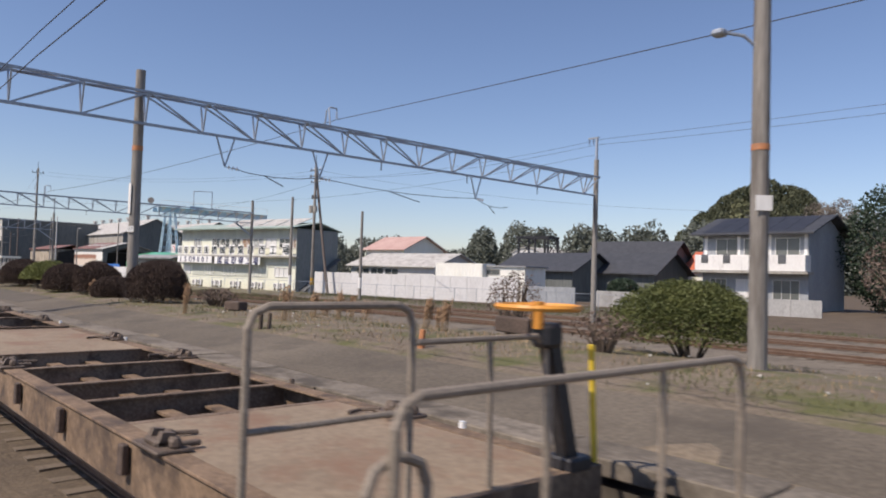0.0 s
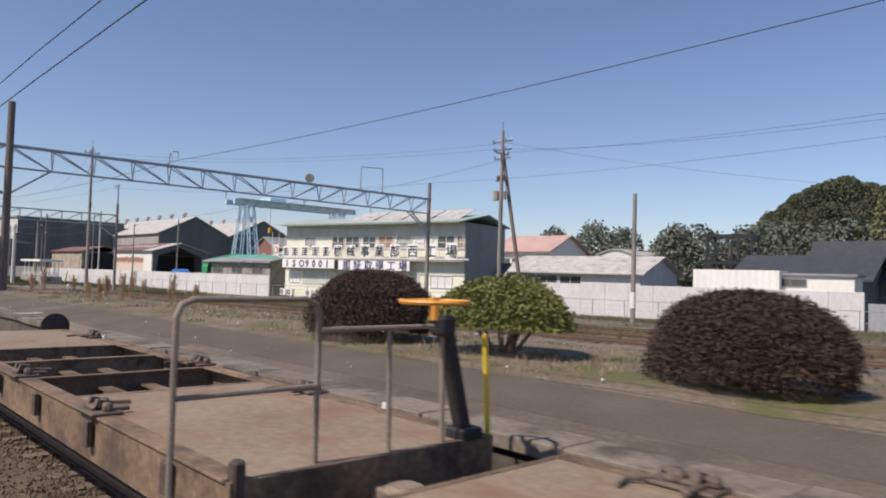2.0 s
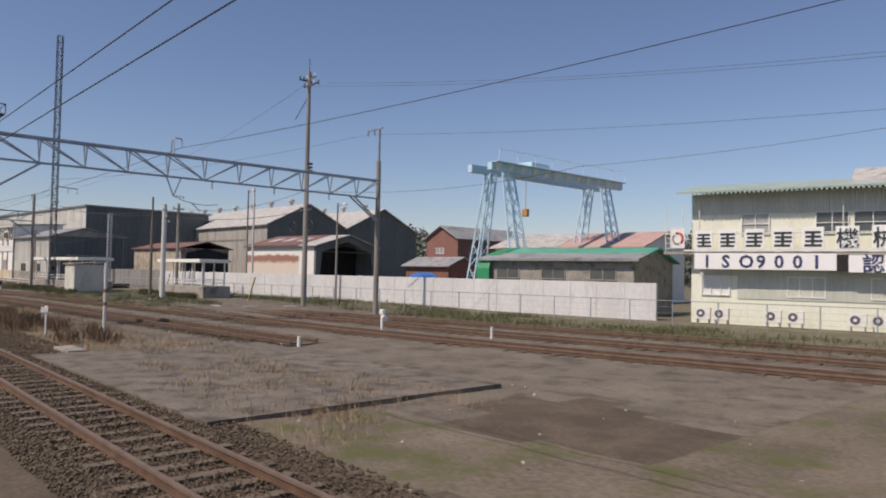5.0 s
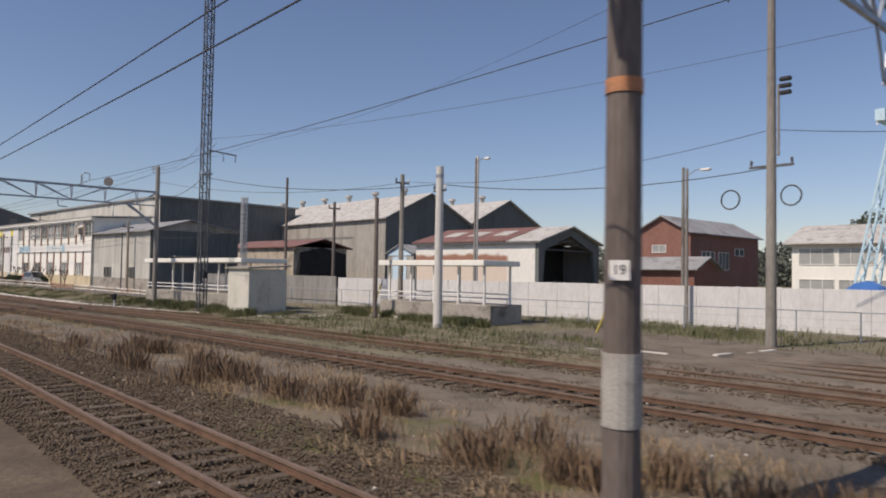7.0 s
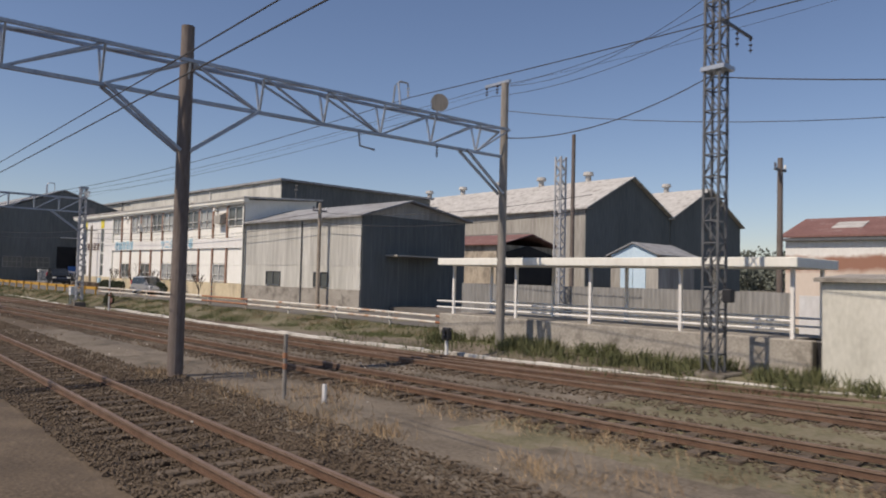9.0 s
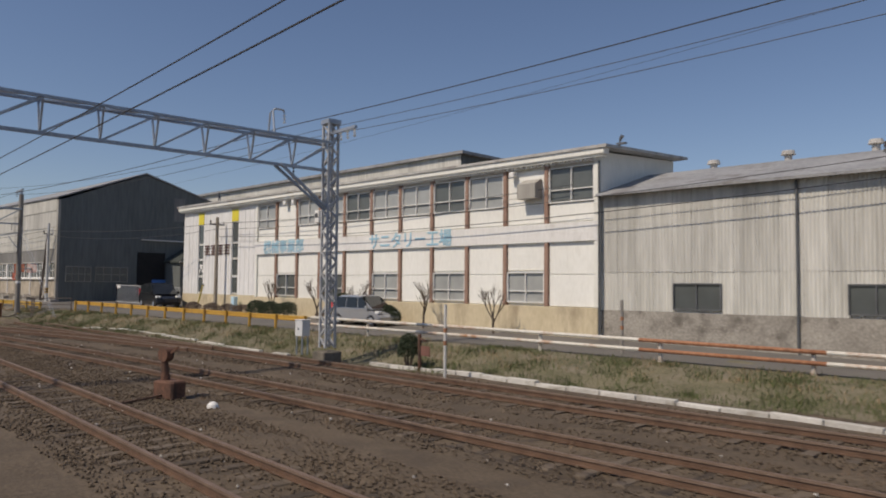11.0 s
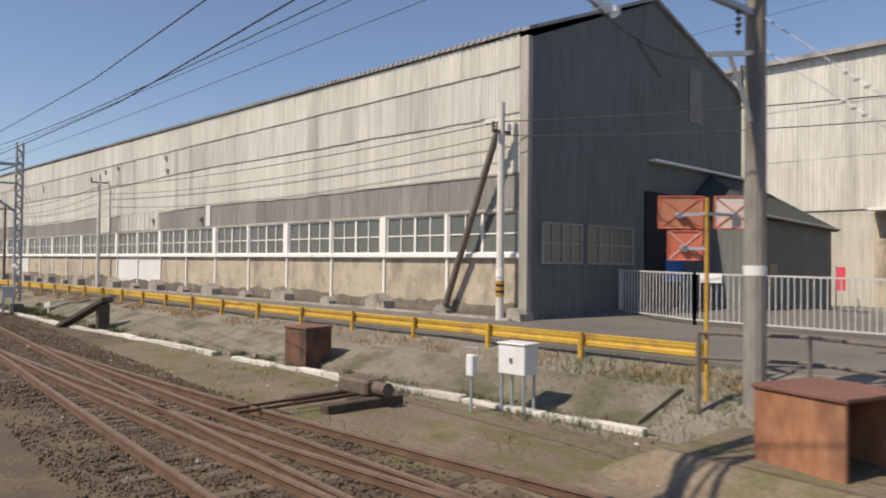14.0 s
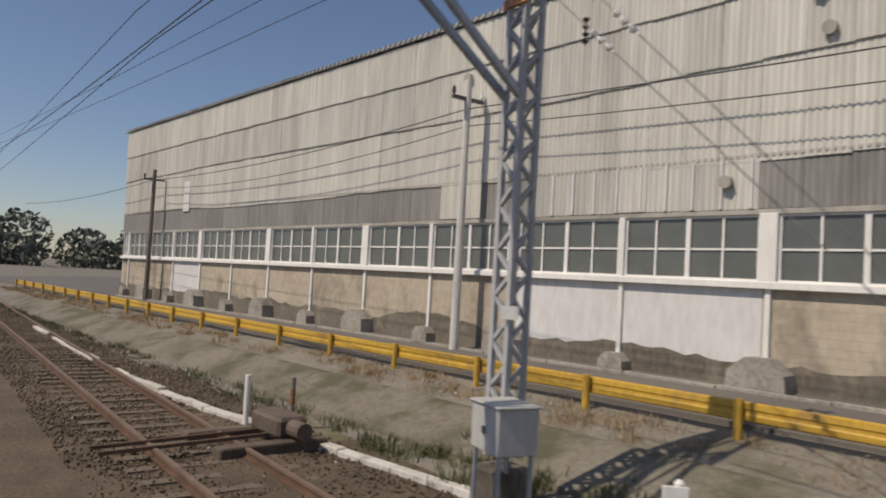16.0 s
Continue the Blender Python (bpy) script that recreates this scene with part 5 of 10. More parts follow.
def make_yard_buildings():
    # twin gabled halls: end walls face along the line
    for y0, y1, hr in ((61.3, 77.5, 14.3), (77.7, 95.0, 14.6)):
        t = thing("gabled_hall", "tall grey hall with a patchy pale roof and roof vents", "factory", pose(-178.5, y0, 0, 0, 0, 180), group="twin gabled halls")
        D = y1 - y0
        part("wall", Geo().prism([(0, -0.3), (0, 10.3), (-D / 2, hr), (-D, 10.3), (-D, -0.3)], 0, 58), M_GREYCORR, t)
        for a, b in ((0.5, -D / 2), (-D - 0.3, -D / 2)):
            part("roof_slope", Geo().prism([(a, 10.15), (b, hr + 0.05), (b, hr + 0.2), (a, 10.3)], -0.6, 58.5), M_ROOFPALE, t, "pale flaking roof sheets")
        for k in range(7):
            v = part("roof_vent", Geo().tube((6 + k * 7.5, -D / 2, hr), (6 + k * 7.5, -D / 2, hr + 0.9), 0.35, 0.35, 10), M_ROOFPALE, t, "round roof ventilator")
            part("cap", Geo().tube((6 + k * 7.5, -D / 2, hr + 0.9), (6 + k * 7.5, -D / 2, hr + 1.3), 0.65, 0.55, 10), M_ROOFPALE, v)
        # thin dark facing that paints the gable's shade over the grey wall
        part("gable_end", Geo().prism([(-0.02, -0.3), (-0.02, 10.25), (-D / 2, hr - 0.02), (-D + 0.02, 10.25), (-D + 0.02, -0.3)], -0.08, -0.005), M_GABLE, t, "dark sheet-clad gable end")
        part("strip_window", Geo().box(8, 50, -0.05, 0.06, 7.6, 7.9), M_DARKCORR, t)
    # long store with rusty front and its open end bay
    t = thing("store_shed", "low white store shed with rust-streaked front and open dark end", "shed", pose(-135.45, 43.83, 0, 0, 0, 185.6))
    L, D, R = 13.7, 9.3, 6.62
    part("wall", Geo().box(0.35, L, -0.2, 0, -0.4, 5.2), M_SHEDRUST, t, "white front wall with a band of rust")
    part("rear_wall", Geo().box(0.35, L, -D, -D + 0.2, -0.4, 5.2), M_DARKCORR, t)
    part("left_end", Geo().prism([(-0.2, -0.4), (-0.2, 5.2), (-D / 2, R - 0.1), (-D + 0.2, 5.2), (-D + 0.2, -0.4)], L - 0.2, L), M_DARKCORR, t)
    part("open_end_frame", Geo().prism([(0, -0.4), (0, 5.2), (-D / 2, R - 0.05), (-D, 5.2), (-D, -0.4), (-D + 0.45, -0.4), (-D + 1.0, 4.6), (-D / 2, 5.9), (-0.9, 4.6), (-0.35, -0.4)], 0, 0.35), M_GABLE, t, "dark portal frame")
    part("cross_brace", Geo().bar((0.3, -0.9, 4.7), (0.3, -D / 2, 5.5), 0.08).bar((0.3, -D + 1.0, 4.7), (0.3, -D / 2, 5.5), 0.08).bar((0.3, -0.9, 4.65), (0.3, -D + 1, 4.65), 0.08), M_DARKSTEEL, t)
    # near-black sheet closes the bay in place of its inner shade
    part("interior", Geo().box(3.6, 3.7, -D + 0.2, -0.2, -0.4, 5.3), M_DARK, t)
    for y0, y1 in ((0.25, -D / 2), (-D - 0.25, -D / 2)):
        part("pale_roof", Geo().prism([(y0, 5.22), (y1, R), (y1, R + 0.1), (y0, 5.32)], -0.35, 3.1), M_ROOFPALE, t, "pale sheet roof over the open bay")
        part("red_roof", Geo().prism([(y0, 5.28), (y1, R + 0.04), (y1, R + 0.14), (y0, 5.38)], 3.1, L + 0.3), M_ROOFRED, t, "dull red sheet roof")
    part("gutter", Geo().box(-0.3, L + 0.3, 0.2, 0.32, 5.08, 5.24), M_DARKSTEEL, t, "dark gutter")
    for k in range(3):
        part("skylight", Geo().prism([(-1.6, 5.80), (-3.2, 6.26), (-3.2, 6.385), (-1.6, 5.935)], 4.3 + k * 2.9, 5.9 + k * 2.9), M_ROOFPALE, t, "pale roof-light sheet")
    # brown-roofed shed further ahead
    t = thing("low_shed", "low brown-roofed shed with a dark open end", "shed", pose(-175.0, 45.0, 0, 0, 0, 184) @ Matrix.Diagonal((1, 1.02, 1.05, 1)))
    part("wall", Geo().box(0.4, 17, -8, 0, -0.3, 5.3), M_TANWALL, t)
    # near-black block paints the shade inside the open end
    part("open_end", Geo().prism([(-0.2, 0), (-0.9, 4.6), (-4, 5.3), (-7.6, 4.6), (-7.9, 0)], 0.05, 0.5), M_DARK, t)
    part("roof_slope", Geo().prism([(0.4, 5.2), (-4, 6.25), (-4, 6.35), (0.4, 5.3)], -0.4, 17.3), M_ROOFRED, t)
    part("roof_slope", Geo().prism([(-8.4, 5.2), (-4, 6.25), (-4, 6.35), (-8.4, 5.3)], -0.4, 17.3), M_ROOFRED, t)
    t = gable_house("blue_gable_hut", "small grey hut with a pale blue gable and doors", "shed", pose(-171.6, 56.5, 0, 0, 0, 92), 6.5, 5.0, 5.0, 6.05, M_GREYCORR, M_ROOFGREY, 0.35)
    part("blue_gable", Geo().prism([(-0.1, 4.75), (-0.1, 5.02), (-2.5, 6.0), (-4.9, 5.02), (-4.9, 4.75)], -0.08, -0.02), M_BLUEPALE, t, "pale blue gable panel")
    for k in range(2):
        part("door", Geo().box(-0.08, -0.02, -2.4 - k * 1.35, -1.1 - k * 1.35, 0, 4.6), M_BLUEPALE, t, "pale blue sheet door")
    # red-brown works house
    t = gable_house("red_works_house", "two-storey rust-red sheet-clad works house with a grey roof", "building", pose(-133.6, 78.5, 0, 0, 0, -90), 14.5, 6.1, 7.0, 8.6, M_REDWALL, M_ROOFGREY, 0.4)
    m = SIDE
    window(t, 3.5, 5.5, 4.9, 5.7, 0.0, 2, ((),), M_GLASS)
    window(t, 6.8, 9.0, 3.4, 5.2, 0.0, 3, ((),), M_GLASS_MID)
    window(t, 2.6, 4.2, 5.0, 5.8, 0.0, 2, ((),), M_GLASS_PALE, m=Matrix.Translation((14.5, 0, 0)) @ Matrix(((0, 1, 0, 0), (-1, 0, 0, 0), (0, 0, 1, 0), (0, 0, 0, 1))))
    window(t, 9.8, 12.4, 3.4, 5.2, 0.0, 3, ((),), M_GLASS_MID)
    gable_house("red_annex", "low rust-red annex with a dark lean roof", "shed", pose(-131.0, 60.0, 0, 0, 0, 184), 7.5, 5, 3.4, 4.4, M_REDWALL, M_ROOFGREY, 0.5)
    # cream office with a faded red roof
    t = gable_house("cream_office", "two-storey cream office with a faded red roof", "office building", pose(-104.0, 60.0, 0, 0, 0, 184), 18, 9, 5.4, 6.9, M_CREAM, M_ROOFPINK, 0.5)
    far_window_row(t, 0.6, 17.6, 6, 3.7, 5.0, M_GLASS_PALE, 3)
    part("grey_roof_slope", Geo().prism([(0.55, 5.3), (-4.5, 7.02), (-4.5, 7.08), (0.55, 5.4)], 9.5, 18.55), M_ROOFPALE, t, "greyed half of the roof")
    far_window_row(t, 0.6, 17.6, 6, 1.2, 2.6, M_GLASS_PALE, 3)
    # low green-roofed store beside the crane
    t = gable_house("green_roof_store", "low grey store with a bright green sheet roof", "shed", pose(-92.3, 40.3, 0, 0, 0, 190), 11.5, 7, 3.5, 4.35, M_CONC, M_GREENROOF, 0.4)
    for u in (1.2, 4.9, 8.6):
        window(t, u, u + 1.9, 2.2, 3.0, 0.0, 2, ((),), M_GLASS, M_GREYCORR)
    part("green_sheet", Geo().prism([(0.35, 0.6), (0.35, 2.9), (0.1, 3.4), (-0.9, 3.75), (-3.5, 4.4), (-3.5, 4.52), (-0.9, 3.95), (0.25, 3.55), (0.5, 2.9), (0.5, 0.6)], 10.9, 12.0), M_GREENTARP, t, "green sheet draped over the end")
    part("roof_slope", Geo().prism([(0.5, 3.46), (-1.6, 3.93), (-1.6, 4.07), (0.5, 3.62)], -0.5, 11.95), M_ROOFGREY, t, "grey edge of the roof")
    tarp = Geo().prism([(-1.6, 0), (1.6, 0), (1.1, 0.5), (0.3, 0.85), (-0.6, 0.7), (-1.2, 0.35)], -0.9, 0.9, "y")
    solid("tarpaulin", tarp, M_BLUESHEET, "bright blue tarpaulin over a stack behind the wall", "tarpaulin", m=pose(-109.9, 37.6, 1.9, 0, 0, 8) @ Matrix.Diagonal((0.55, 1, 0.7, 1)))
    solid("stack", Geo().box(-1.7, 1.7, -0.9, 0.9, -0.3, 2.05, bev=0.05), M_CONC_DARK, "grey stack of goods under a tarpaulin", "stack", m=pose(-109.5, 37.6, -0.1, 0, 0, 8))
    # tall flat-roofed hall behind the office and the gate
    t = thing("rear_hall", "tall flat-roofed cream corrugated hall behind the office", "factory", pose(-206, 40, 0.5, 0, 0, 184.3))
    part("wall", Geo().box(0, 60, -24, -0.05, -0.5, 12.8), M_LIGHTCORR, t)
    # end darker than the cream front: shade put into the colour
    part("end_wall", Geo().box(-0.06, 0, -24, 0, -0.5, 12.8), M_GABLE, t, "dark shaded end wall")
    for k, (z0, z1) in enumerate(((4.9, 7.6), (7.6, 10.3), (10.3, 12.8))):
        sheet_row(t, 0, 44, z0, z1, 0.02 * k, M_LIGHTCORR_P, 1.6, 0.2, seed=31 + k)
    part("drainpipe", Geo().tube((17, 0.2, 0), (17, 0.2, 12.8), 0.09), M_WHITE, t)
    part("awning", Geo().box(10, 20, 0, 1.1, 4.75, 4.9), M_WHITE, t)
    part("tan_door", Geo().box(10, 20, 0, 0.06, 0, 4.7), M_TANWALL, t)
    part("roof", Geo().box(-0.5, 60.4, -24.4, 0.4, 12.8, 13.05), M_ROOFGREY, t)


def make_crane():
    t = thing("gantry_crane", "pale blue travelling gantry crane with lattice legs", "crane")
    x0 = -110.0
    g = Geo()
    for dx in (-1.2, 1.2):
        g.box(x0 + dx - 0.25, x0 + dx + 0.25, 43.9, 63.4, 11.35, 12.0)
    part("girder", g, M_CRANE, t)
    part("walkway", Geo().box(x0 + 1.2, x0 + 2.0, 44.1, 63.2, 12.0, 12.06), M_CRANE, t)
    for k in range(12):
        y = 44.4 + k * 1.6
        for dx in (1.46, -1.52):
            part("bracket", Geo().prism([(y, 11.2), (y + 0.9, 12.0), (y, 12.0)], x0 + dx, x0 + dx + 0.06, "x"), M_WHITE, t)
    for y in (46.4, 61.0):
        for bx, tx in ((-113.1, -111.0), (-106.8, -109.0)):
            g = Geo()
            cs = []
            for dx, dy in ((-0.45, -0.45), (0.45, -0.45), (0.45, 0.45), (-0.45, 0.45)):
                a, b = Vector((bx + dx * 1.1, y + dy * 1.6, -0.1)), Vector((tx + dx * 0.6, y + dy * 0.9, 11.4))
                g.bar(a, b, 0.12)
                cs.append((a, b))
            n = 11
            for i in range(n):
                for j in range(4):
                    p, q = cs[j], cs[(j + 1) % 4]
                    u, v = (p, q) if i % 2 else (q, p)
                    g.bar(u[0].lerp(u[1], i / n), v[0].lerp(v[1], (i + 1) / n), 0.055)
            part("lattice_leg", g, M_CRANE, t)
            part("bogie", Geo().box(bx - 0.9, bx + 0.9, y - 0.35, y + 0.35, -0.15, 0.6, bev=0.05), M_CRANE, t)
        part("tie_beam", Geo().box(-113.1, -106.8, y - 0.2, y + 0.2, 0.5, 0.9), M_CRANE, t)
    part("trolley", Geo().box(x0 - 1.5, x0 + 1.5, 49, 51.5, 12.0, 12.6, bev=0.05), M_CRANE, t)
    part("hook_block", Geo().tube((x0, 50, 11.0), (x0, 50, 8.4), 0.03).box(x0 - 0.3, x0 + 0.3, 49.8, 50.2, 7.8, 8.5, bev=0.05), M_YELLOW, t, "yellow hook block on its rope")
    g = Geo()
    for k in range(9):
        g.tube((x0 + 2.0, 44.2 + k * 2.36, 12.1), (x0 + 2.0, 44.2 + k * 2.36, 13.1), 0.025)
    g.tube((x0 + 2.0, 44.2, 13.1), (x0 + 2.0, 63.1, 13.1), 0.025)
    part("handrail", g, M_WHITE, t)


def make_houses():
    t = thing("two_storey_house", "two-storey house with a white balcony and dark solar roof", "house", pose(-18.6, 73.0, -0.1, 0, 0, 180))
    L, D = 10.9, 9.5
    part("wall", Geo().box(0, L, -D, -0.05, -0.3, 7.6), M_GREYBLUE, t, "grey-blue wall")
    part("balcony", Geo().box(-0.2, L + 0.2, -0.05, 1.3, 3.85, 5.45, bev=0.03), M_WHITE, t, "solid white balcony front")
    for u in (1.6, 4.3, 7.2, 9.6):
        part("balcony_slot", Geo().box(u, u + 0.75, 1.27, 1.34, 4.6, 5.47), M_DARKSTEEL, t)
    part("eave_slab", Geo().box(-0.5, L + 0.4, -0.05, 1.5, 3.6, 3.84), M_GREYCORR, t)
    for a, b in ((0.8, 3.2), (4.0, 6.4), (7.0, 9.4)):
        window(t, a, b, 5.3, 7.2, -0.04, 2, ((),), M_GLASS_MID)
    for a, b in ((0.8, 3.4), (4.4, 7.2), (8.2, 10.0)):
        window(t, a, b, 0.6, 3.0, -0.04, 3, ((),), M_WHITEPANE if a > 4 and a < 8 else M_GLASS_MID)
    for u in (0.1, 3.6, 6.8, 10.4):
        part("wall_pier", Geo().box(u, u + 0.3, -0.05, 0.02, 5.3, 7.5), M_WHITE, t)
    part("roof_slope", Geo().prism([(1.2, 7.5), (-D / 2, 9.6), (-D / 2, 9.75), (1.2, 7.65)], -0.9, L + 0.9), M_ROOFDARK, t)
    part("roof_slope", Geo().prism([(-D - 0.8, 7.5), (-D / 2, 9.6), (-D / 2, 9.75), (-D - 0.8, 7.65)], -0.9, L + 0.9), M_ROOFDARK, t)
    n = 6
    for k in range(n):
        w = (L - 0.8) / n
        part("solar_panel", Geo().prism([(0.8, 7.75), (-D / 2 + 0.4, 9.62), (-D / 2 + 0.4, 9.68), (0.8, 7.81)], 0.42 + k * w, 0.38 + (k + 1) * w), M_SOLAR, t, "dark blue solar panel")
    part("gable_fill", Geo().prism([(0, 7.5), (-D / 2, 9.6), (-D, 7.5)], 0.02, L - 0.02), M_GREYBLUE, t)
    gable_house("orange_roof_house", "low house with a bright orange tiled roof", "house", pose(-30.0, 86, 0, 0, 0, 180), 8.4, 6, 4.2, 6.3, M_CREAM, M_ORANGEROOF, 0.6)
    t = gable_house("dark_roof_house", "single-storey house under a large dark tiled roof", "house", pose(-38.5, 80, 0, 0, 0, 188), 11, 10, 4.4, 7.5, M_GABLE, M_ROOFDARK, 0.7, group="dark roof houses")
    window(t, 3.5, 6.5, 1.5, 3.0, 0.0, 3, ((),), M_WHITEPANE)
    t = gable_house("dark_roof_house", "single-storey house under a large dark tiled roof", "house", pose(-33.5, 70, 0, 0, 0, 184), 7.5, 8, 3.4, 5.5, M_GABLE, M_ROOFDARK, 0.7, group="dark roof houses")
    gable_house("dark_roof_house", "black-tiled house seen over the wall", "house", pose(-40.0, 64, 0, 0, 0, 186), 10, 9, 3.4, 5.3, M_GABLE, M_ROOFDARK, 0.7, group="dark roof houses")
    t = thing("flat_roof_store", "low flat-roofed cream store with one dark window", "shed", pose(-37.4, 53.2, 0, 0, 0, 190))
    part("wall", Geo().box(0, 5.8, -4, 0, -0.3, 3.35), M_CREAM, t)
    part("roof", Geo().box(-0.2, 6.0, -4.2, 0.2, 3.35, 3.5), M_ROOFGREY, t)
    window(t, 2.9, 5.0, 2.55, 3.1, 0.0, 2, ((),), M_GLASS, M_GREYCORR)
    t = thing("shipping_container", "cream ribbed freight container behind the wall", "container", pose(-41.7, 51.6, -0.1, 0, 0, 190))
    part("box", Geo().box(0, 6.0, -2.4, -0.04, 1.2, 3.75), M_CREAM, t)
    sheet_row(t, 0.05, 5.95, 1.25, 3.7, -0.03, M_CREAM, 5.9, 0.45)
    part("support", Geo().box(0.2, 5.8, -2.3, -0.2, -0.2, 1.2), M_CONC, t)
    t = gable_house("grey_roof_house", "low pale house with a weathered grey roof", "house", pose(-57.3, 59, 0, 0, 0, 188), 15, 9, 3.4, 5.0, M_WALLWHITE, M_ROOFPALE, 0.6)
    far_window_row(t, 6, 14, 3, 1.8, 3.0, M_GLASS, 2)
    t = gable_house("pink_roof_house", "two-storey house with a faded pink roof", "house", pose(-77, 70, 0, 0, 0, 186), 8.5, 9, 6.2, 8.2, M_CREAM, M_ROOFPINK, 0.6)
    far_window_row(t, 1, 8, 3, 3.8, 5.2, M_GLASS, 2)
    t = thing("arched_hall", "white hall with a low arched roof edged in blue", "building", pose(-119.4, 141, 0, 0, 0, 96))
    arc = [(-9.0 * k / 10, 8.5 + 1.45 * math.sin(math.pi * k / 10)) for k in range(11)]
    part("wall", Geo().prism([(0, -0.3)] + arc + [(-9.0, -0.3)], 0, 20), M_WALLWHITE, t)
    part("roof", Geo().prism([(a * 1.05 + 0.2, b + 0.05) for a, b in arc] + [(a * 1.05 + 0.2, b + 0.25) for a, b in reversed(arc)], -0.4, 20.4), M_ROOFPALE, t)
    part("blue_edge", Geo().prism([(a, b - 0.2) for a, b in arc] + [(a, b + 0.1) for a, b in reversed(arc)], 20.4, 20.48), M_BLUESHEET, t, "blue edge strip")
    t = thing("steel_frame", "black open steel frame tower with a cross-braced bay", "frame", pose(-58.2, 79.5, 0, 0, 0, 10))
    for dx in (-2.4, 0.3, 2.4):
        for dy in (-1.4, 1.4):
            part("column", Geo().box(dx - 0.12, dx + 0.12, dy - 0.12, dy + 0.12, -0.3, 8.2), M_BLACK, t)
    for z in (4.9, 7.95):
        for dy in (-1.4, 1.4):
            part("beam", Geo().box(-3.0, 2.6, dy - 0.08, dy + 0.08, z, z + 0.3), M_BLACK, t)
        for dx in (-2.4, 2.4):
            part("beam", Geo().box(dx - 0.08, dx + 0.08, -1.4, 1.4, z, z + 0.3), M_BLACK, t)
    for a, b in ((-2.3, 0.2), (0.2, -2.3)):
        part("brace", Geo().bar((a, -1.4, 5.1), (b, -1.4, 7.9), 0.12), M_BLACK, t)
    part("brace", Geo().bar((0.4, 1.4, 5.1), (2.3, 1.4, 7.9), 0.1), M_BLACK, t)
    part("gangway", Geo().box(2.4, 7.2, -0.8, 0.8, 5.2, 5.4), M_BLACK, t, "black gangway beside the frame")
    for k in range(5):
        part("gangway_post", Geo().box(2.9 + k, 2.98 + k, -0.8, -0.72, 5.4, 6.3), M_BLACK, t)
    part("gangway_rail", Geo().box(2.4, 7.2, -0.8, -0.72, 6.25, 6.33), M_BLACK, t)


def make_shelters():
    for name, x0, x1, y, zp, zr in (("a", -139.0, -152.9, 20.6, 1.0, 3.0), ("b", -122.7, -130.2, 25.1, 1.0, 2.93)):
        t = thing("platform_shelter", "white flat-roofed open shelter on a low concrete stage", "shelter", pose(x0, y, 0, 0, 0, 183) @ Matrix.Diagonal((1, 1 if name == "a" else 0.85, 1, 1)), group="platform shelters")
        L = abs(x1 - x0)
        part("stage", Geo().box(-0.4, L + 0.4, -2.6, 0.25, -0.4, zp, bev=0.03), M_CONC, t, "grey concrete stage")
        part("roof", Geo().box(-0.1, L + 0.3, -2.8, 0.5, zr, zr + 0.28, bev=0.02), M_CREAM, t, "flat cream roof")
        n = 5
        for i in range(n):
            u = 0.2 + (L - 0.4) * i / (n - 1)
            for yy in (0.0, -2.3):
                part("post", Geo().box(u - 0.05, u + 0.05, yy - 0.05, yy + 0.05, zp, zr), M_WHITE, t)
        for z in (zp + 0.25, zp + 0.5):
            part("rail", Geo().tube((0.2, 0.0, z), (L + 0.8, 0.0, z), 0.035), M_WHITE, t)
            part("rail", Geo().tube((0.2, -2.3, z), (L - 0.2, -2.3, z), 0.035), M_WHITE, t)
    t = thing("relay_hut", "small square concrete equipment hut beside the track", "hut", pose(-135.4, 18.9, -0.15, 0, 0, 184))
    part("wall", Geo().box(0, 2.3, -2.5, 0, -0.2, 2.75, bev=0.02), M_CREAMGREY, t, "pale concrete walls")
    part("roof", Geo().prism([(0.15, 2.75), (-2.7, 2.9), (-2.7, 3.0), (0.15, 2.85)], -0.15, 2.45), M_CONC, t)
    part("door", Geo().box(0.03, 0.9, -2.53, -2.49, 0.1, 2.0), M_GREYCORR, t)
    part("stain", Geo().box(-0.03, 0.0, -2.3, -1.3, 0.0, 2.3), M_CREAMGREY, t)
    solid("dark_bin", Geo().box(-0.6, 0.6, -0.5, 0.5, 0, 1.15, bev=0.05), M_BLACK, "squat black storage bin beside the hut", "bin", m=pose(-138.6, 21.2, -0.15))


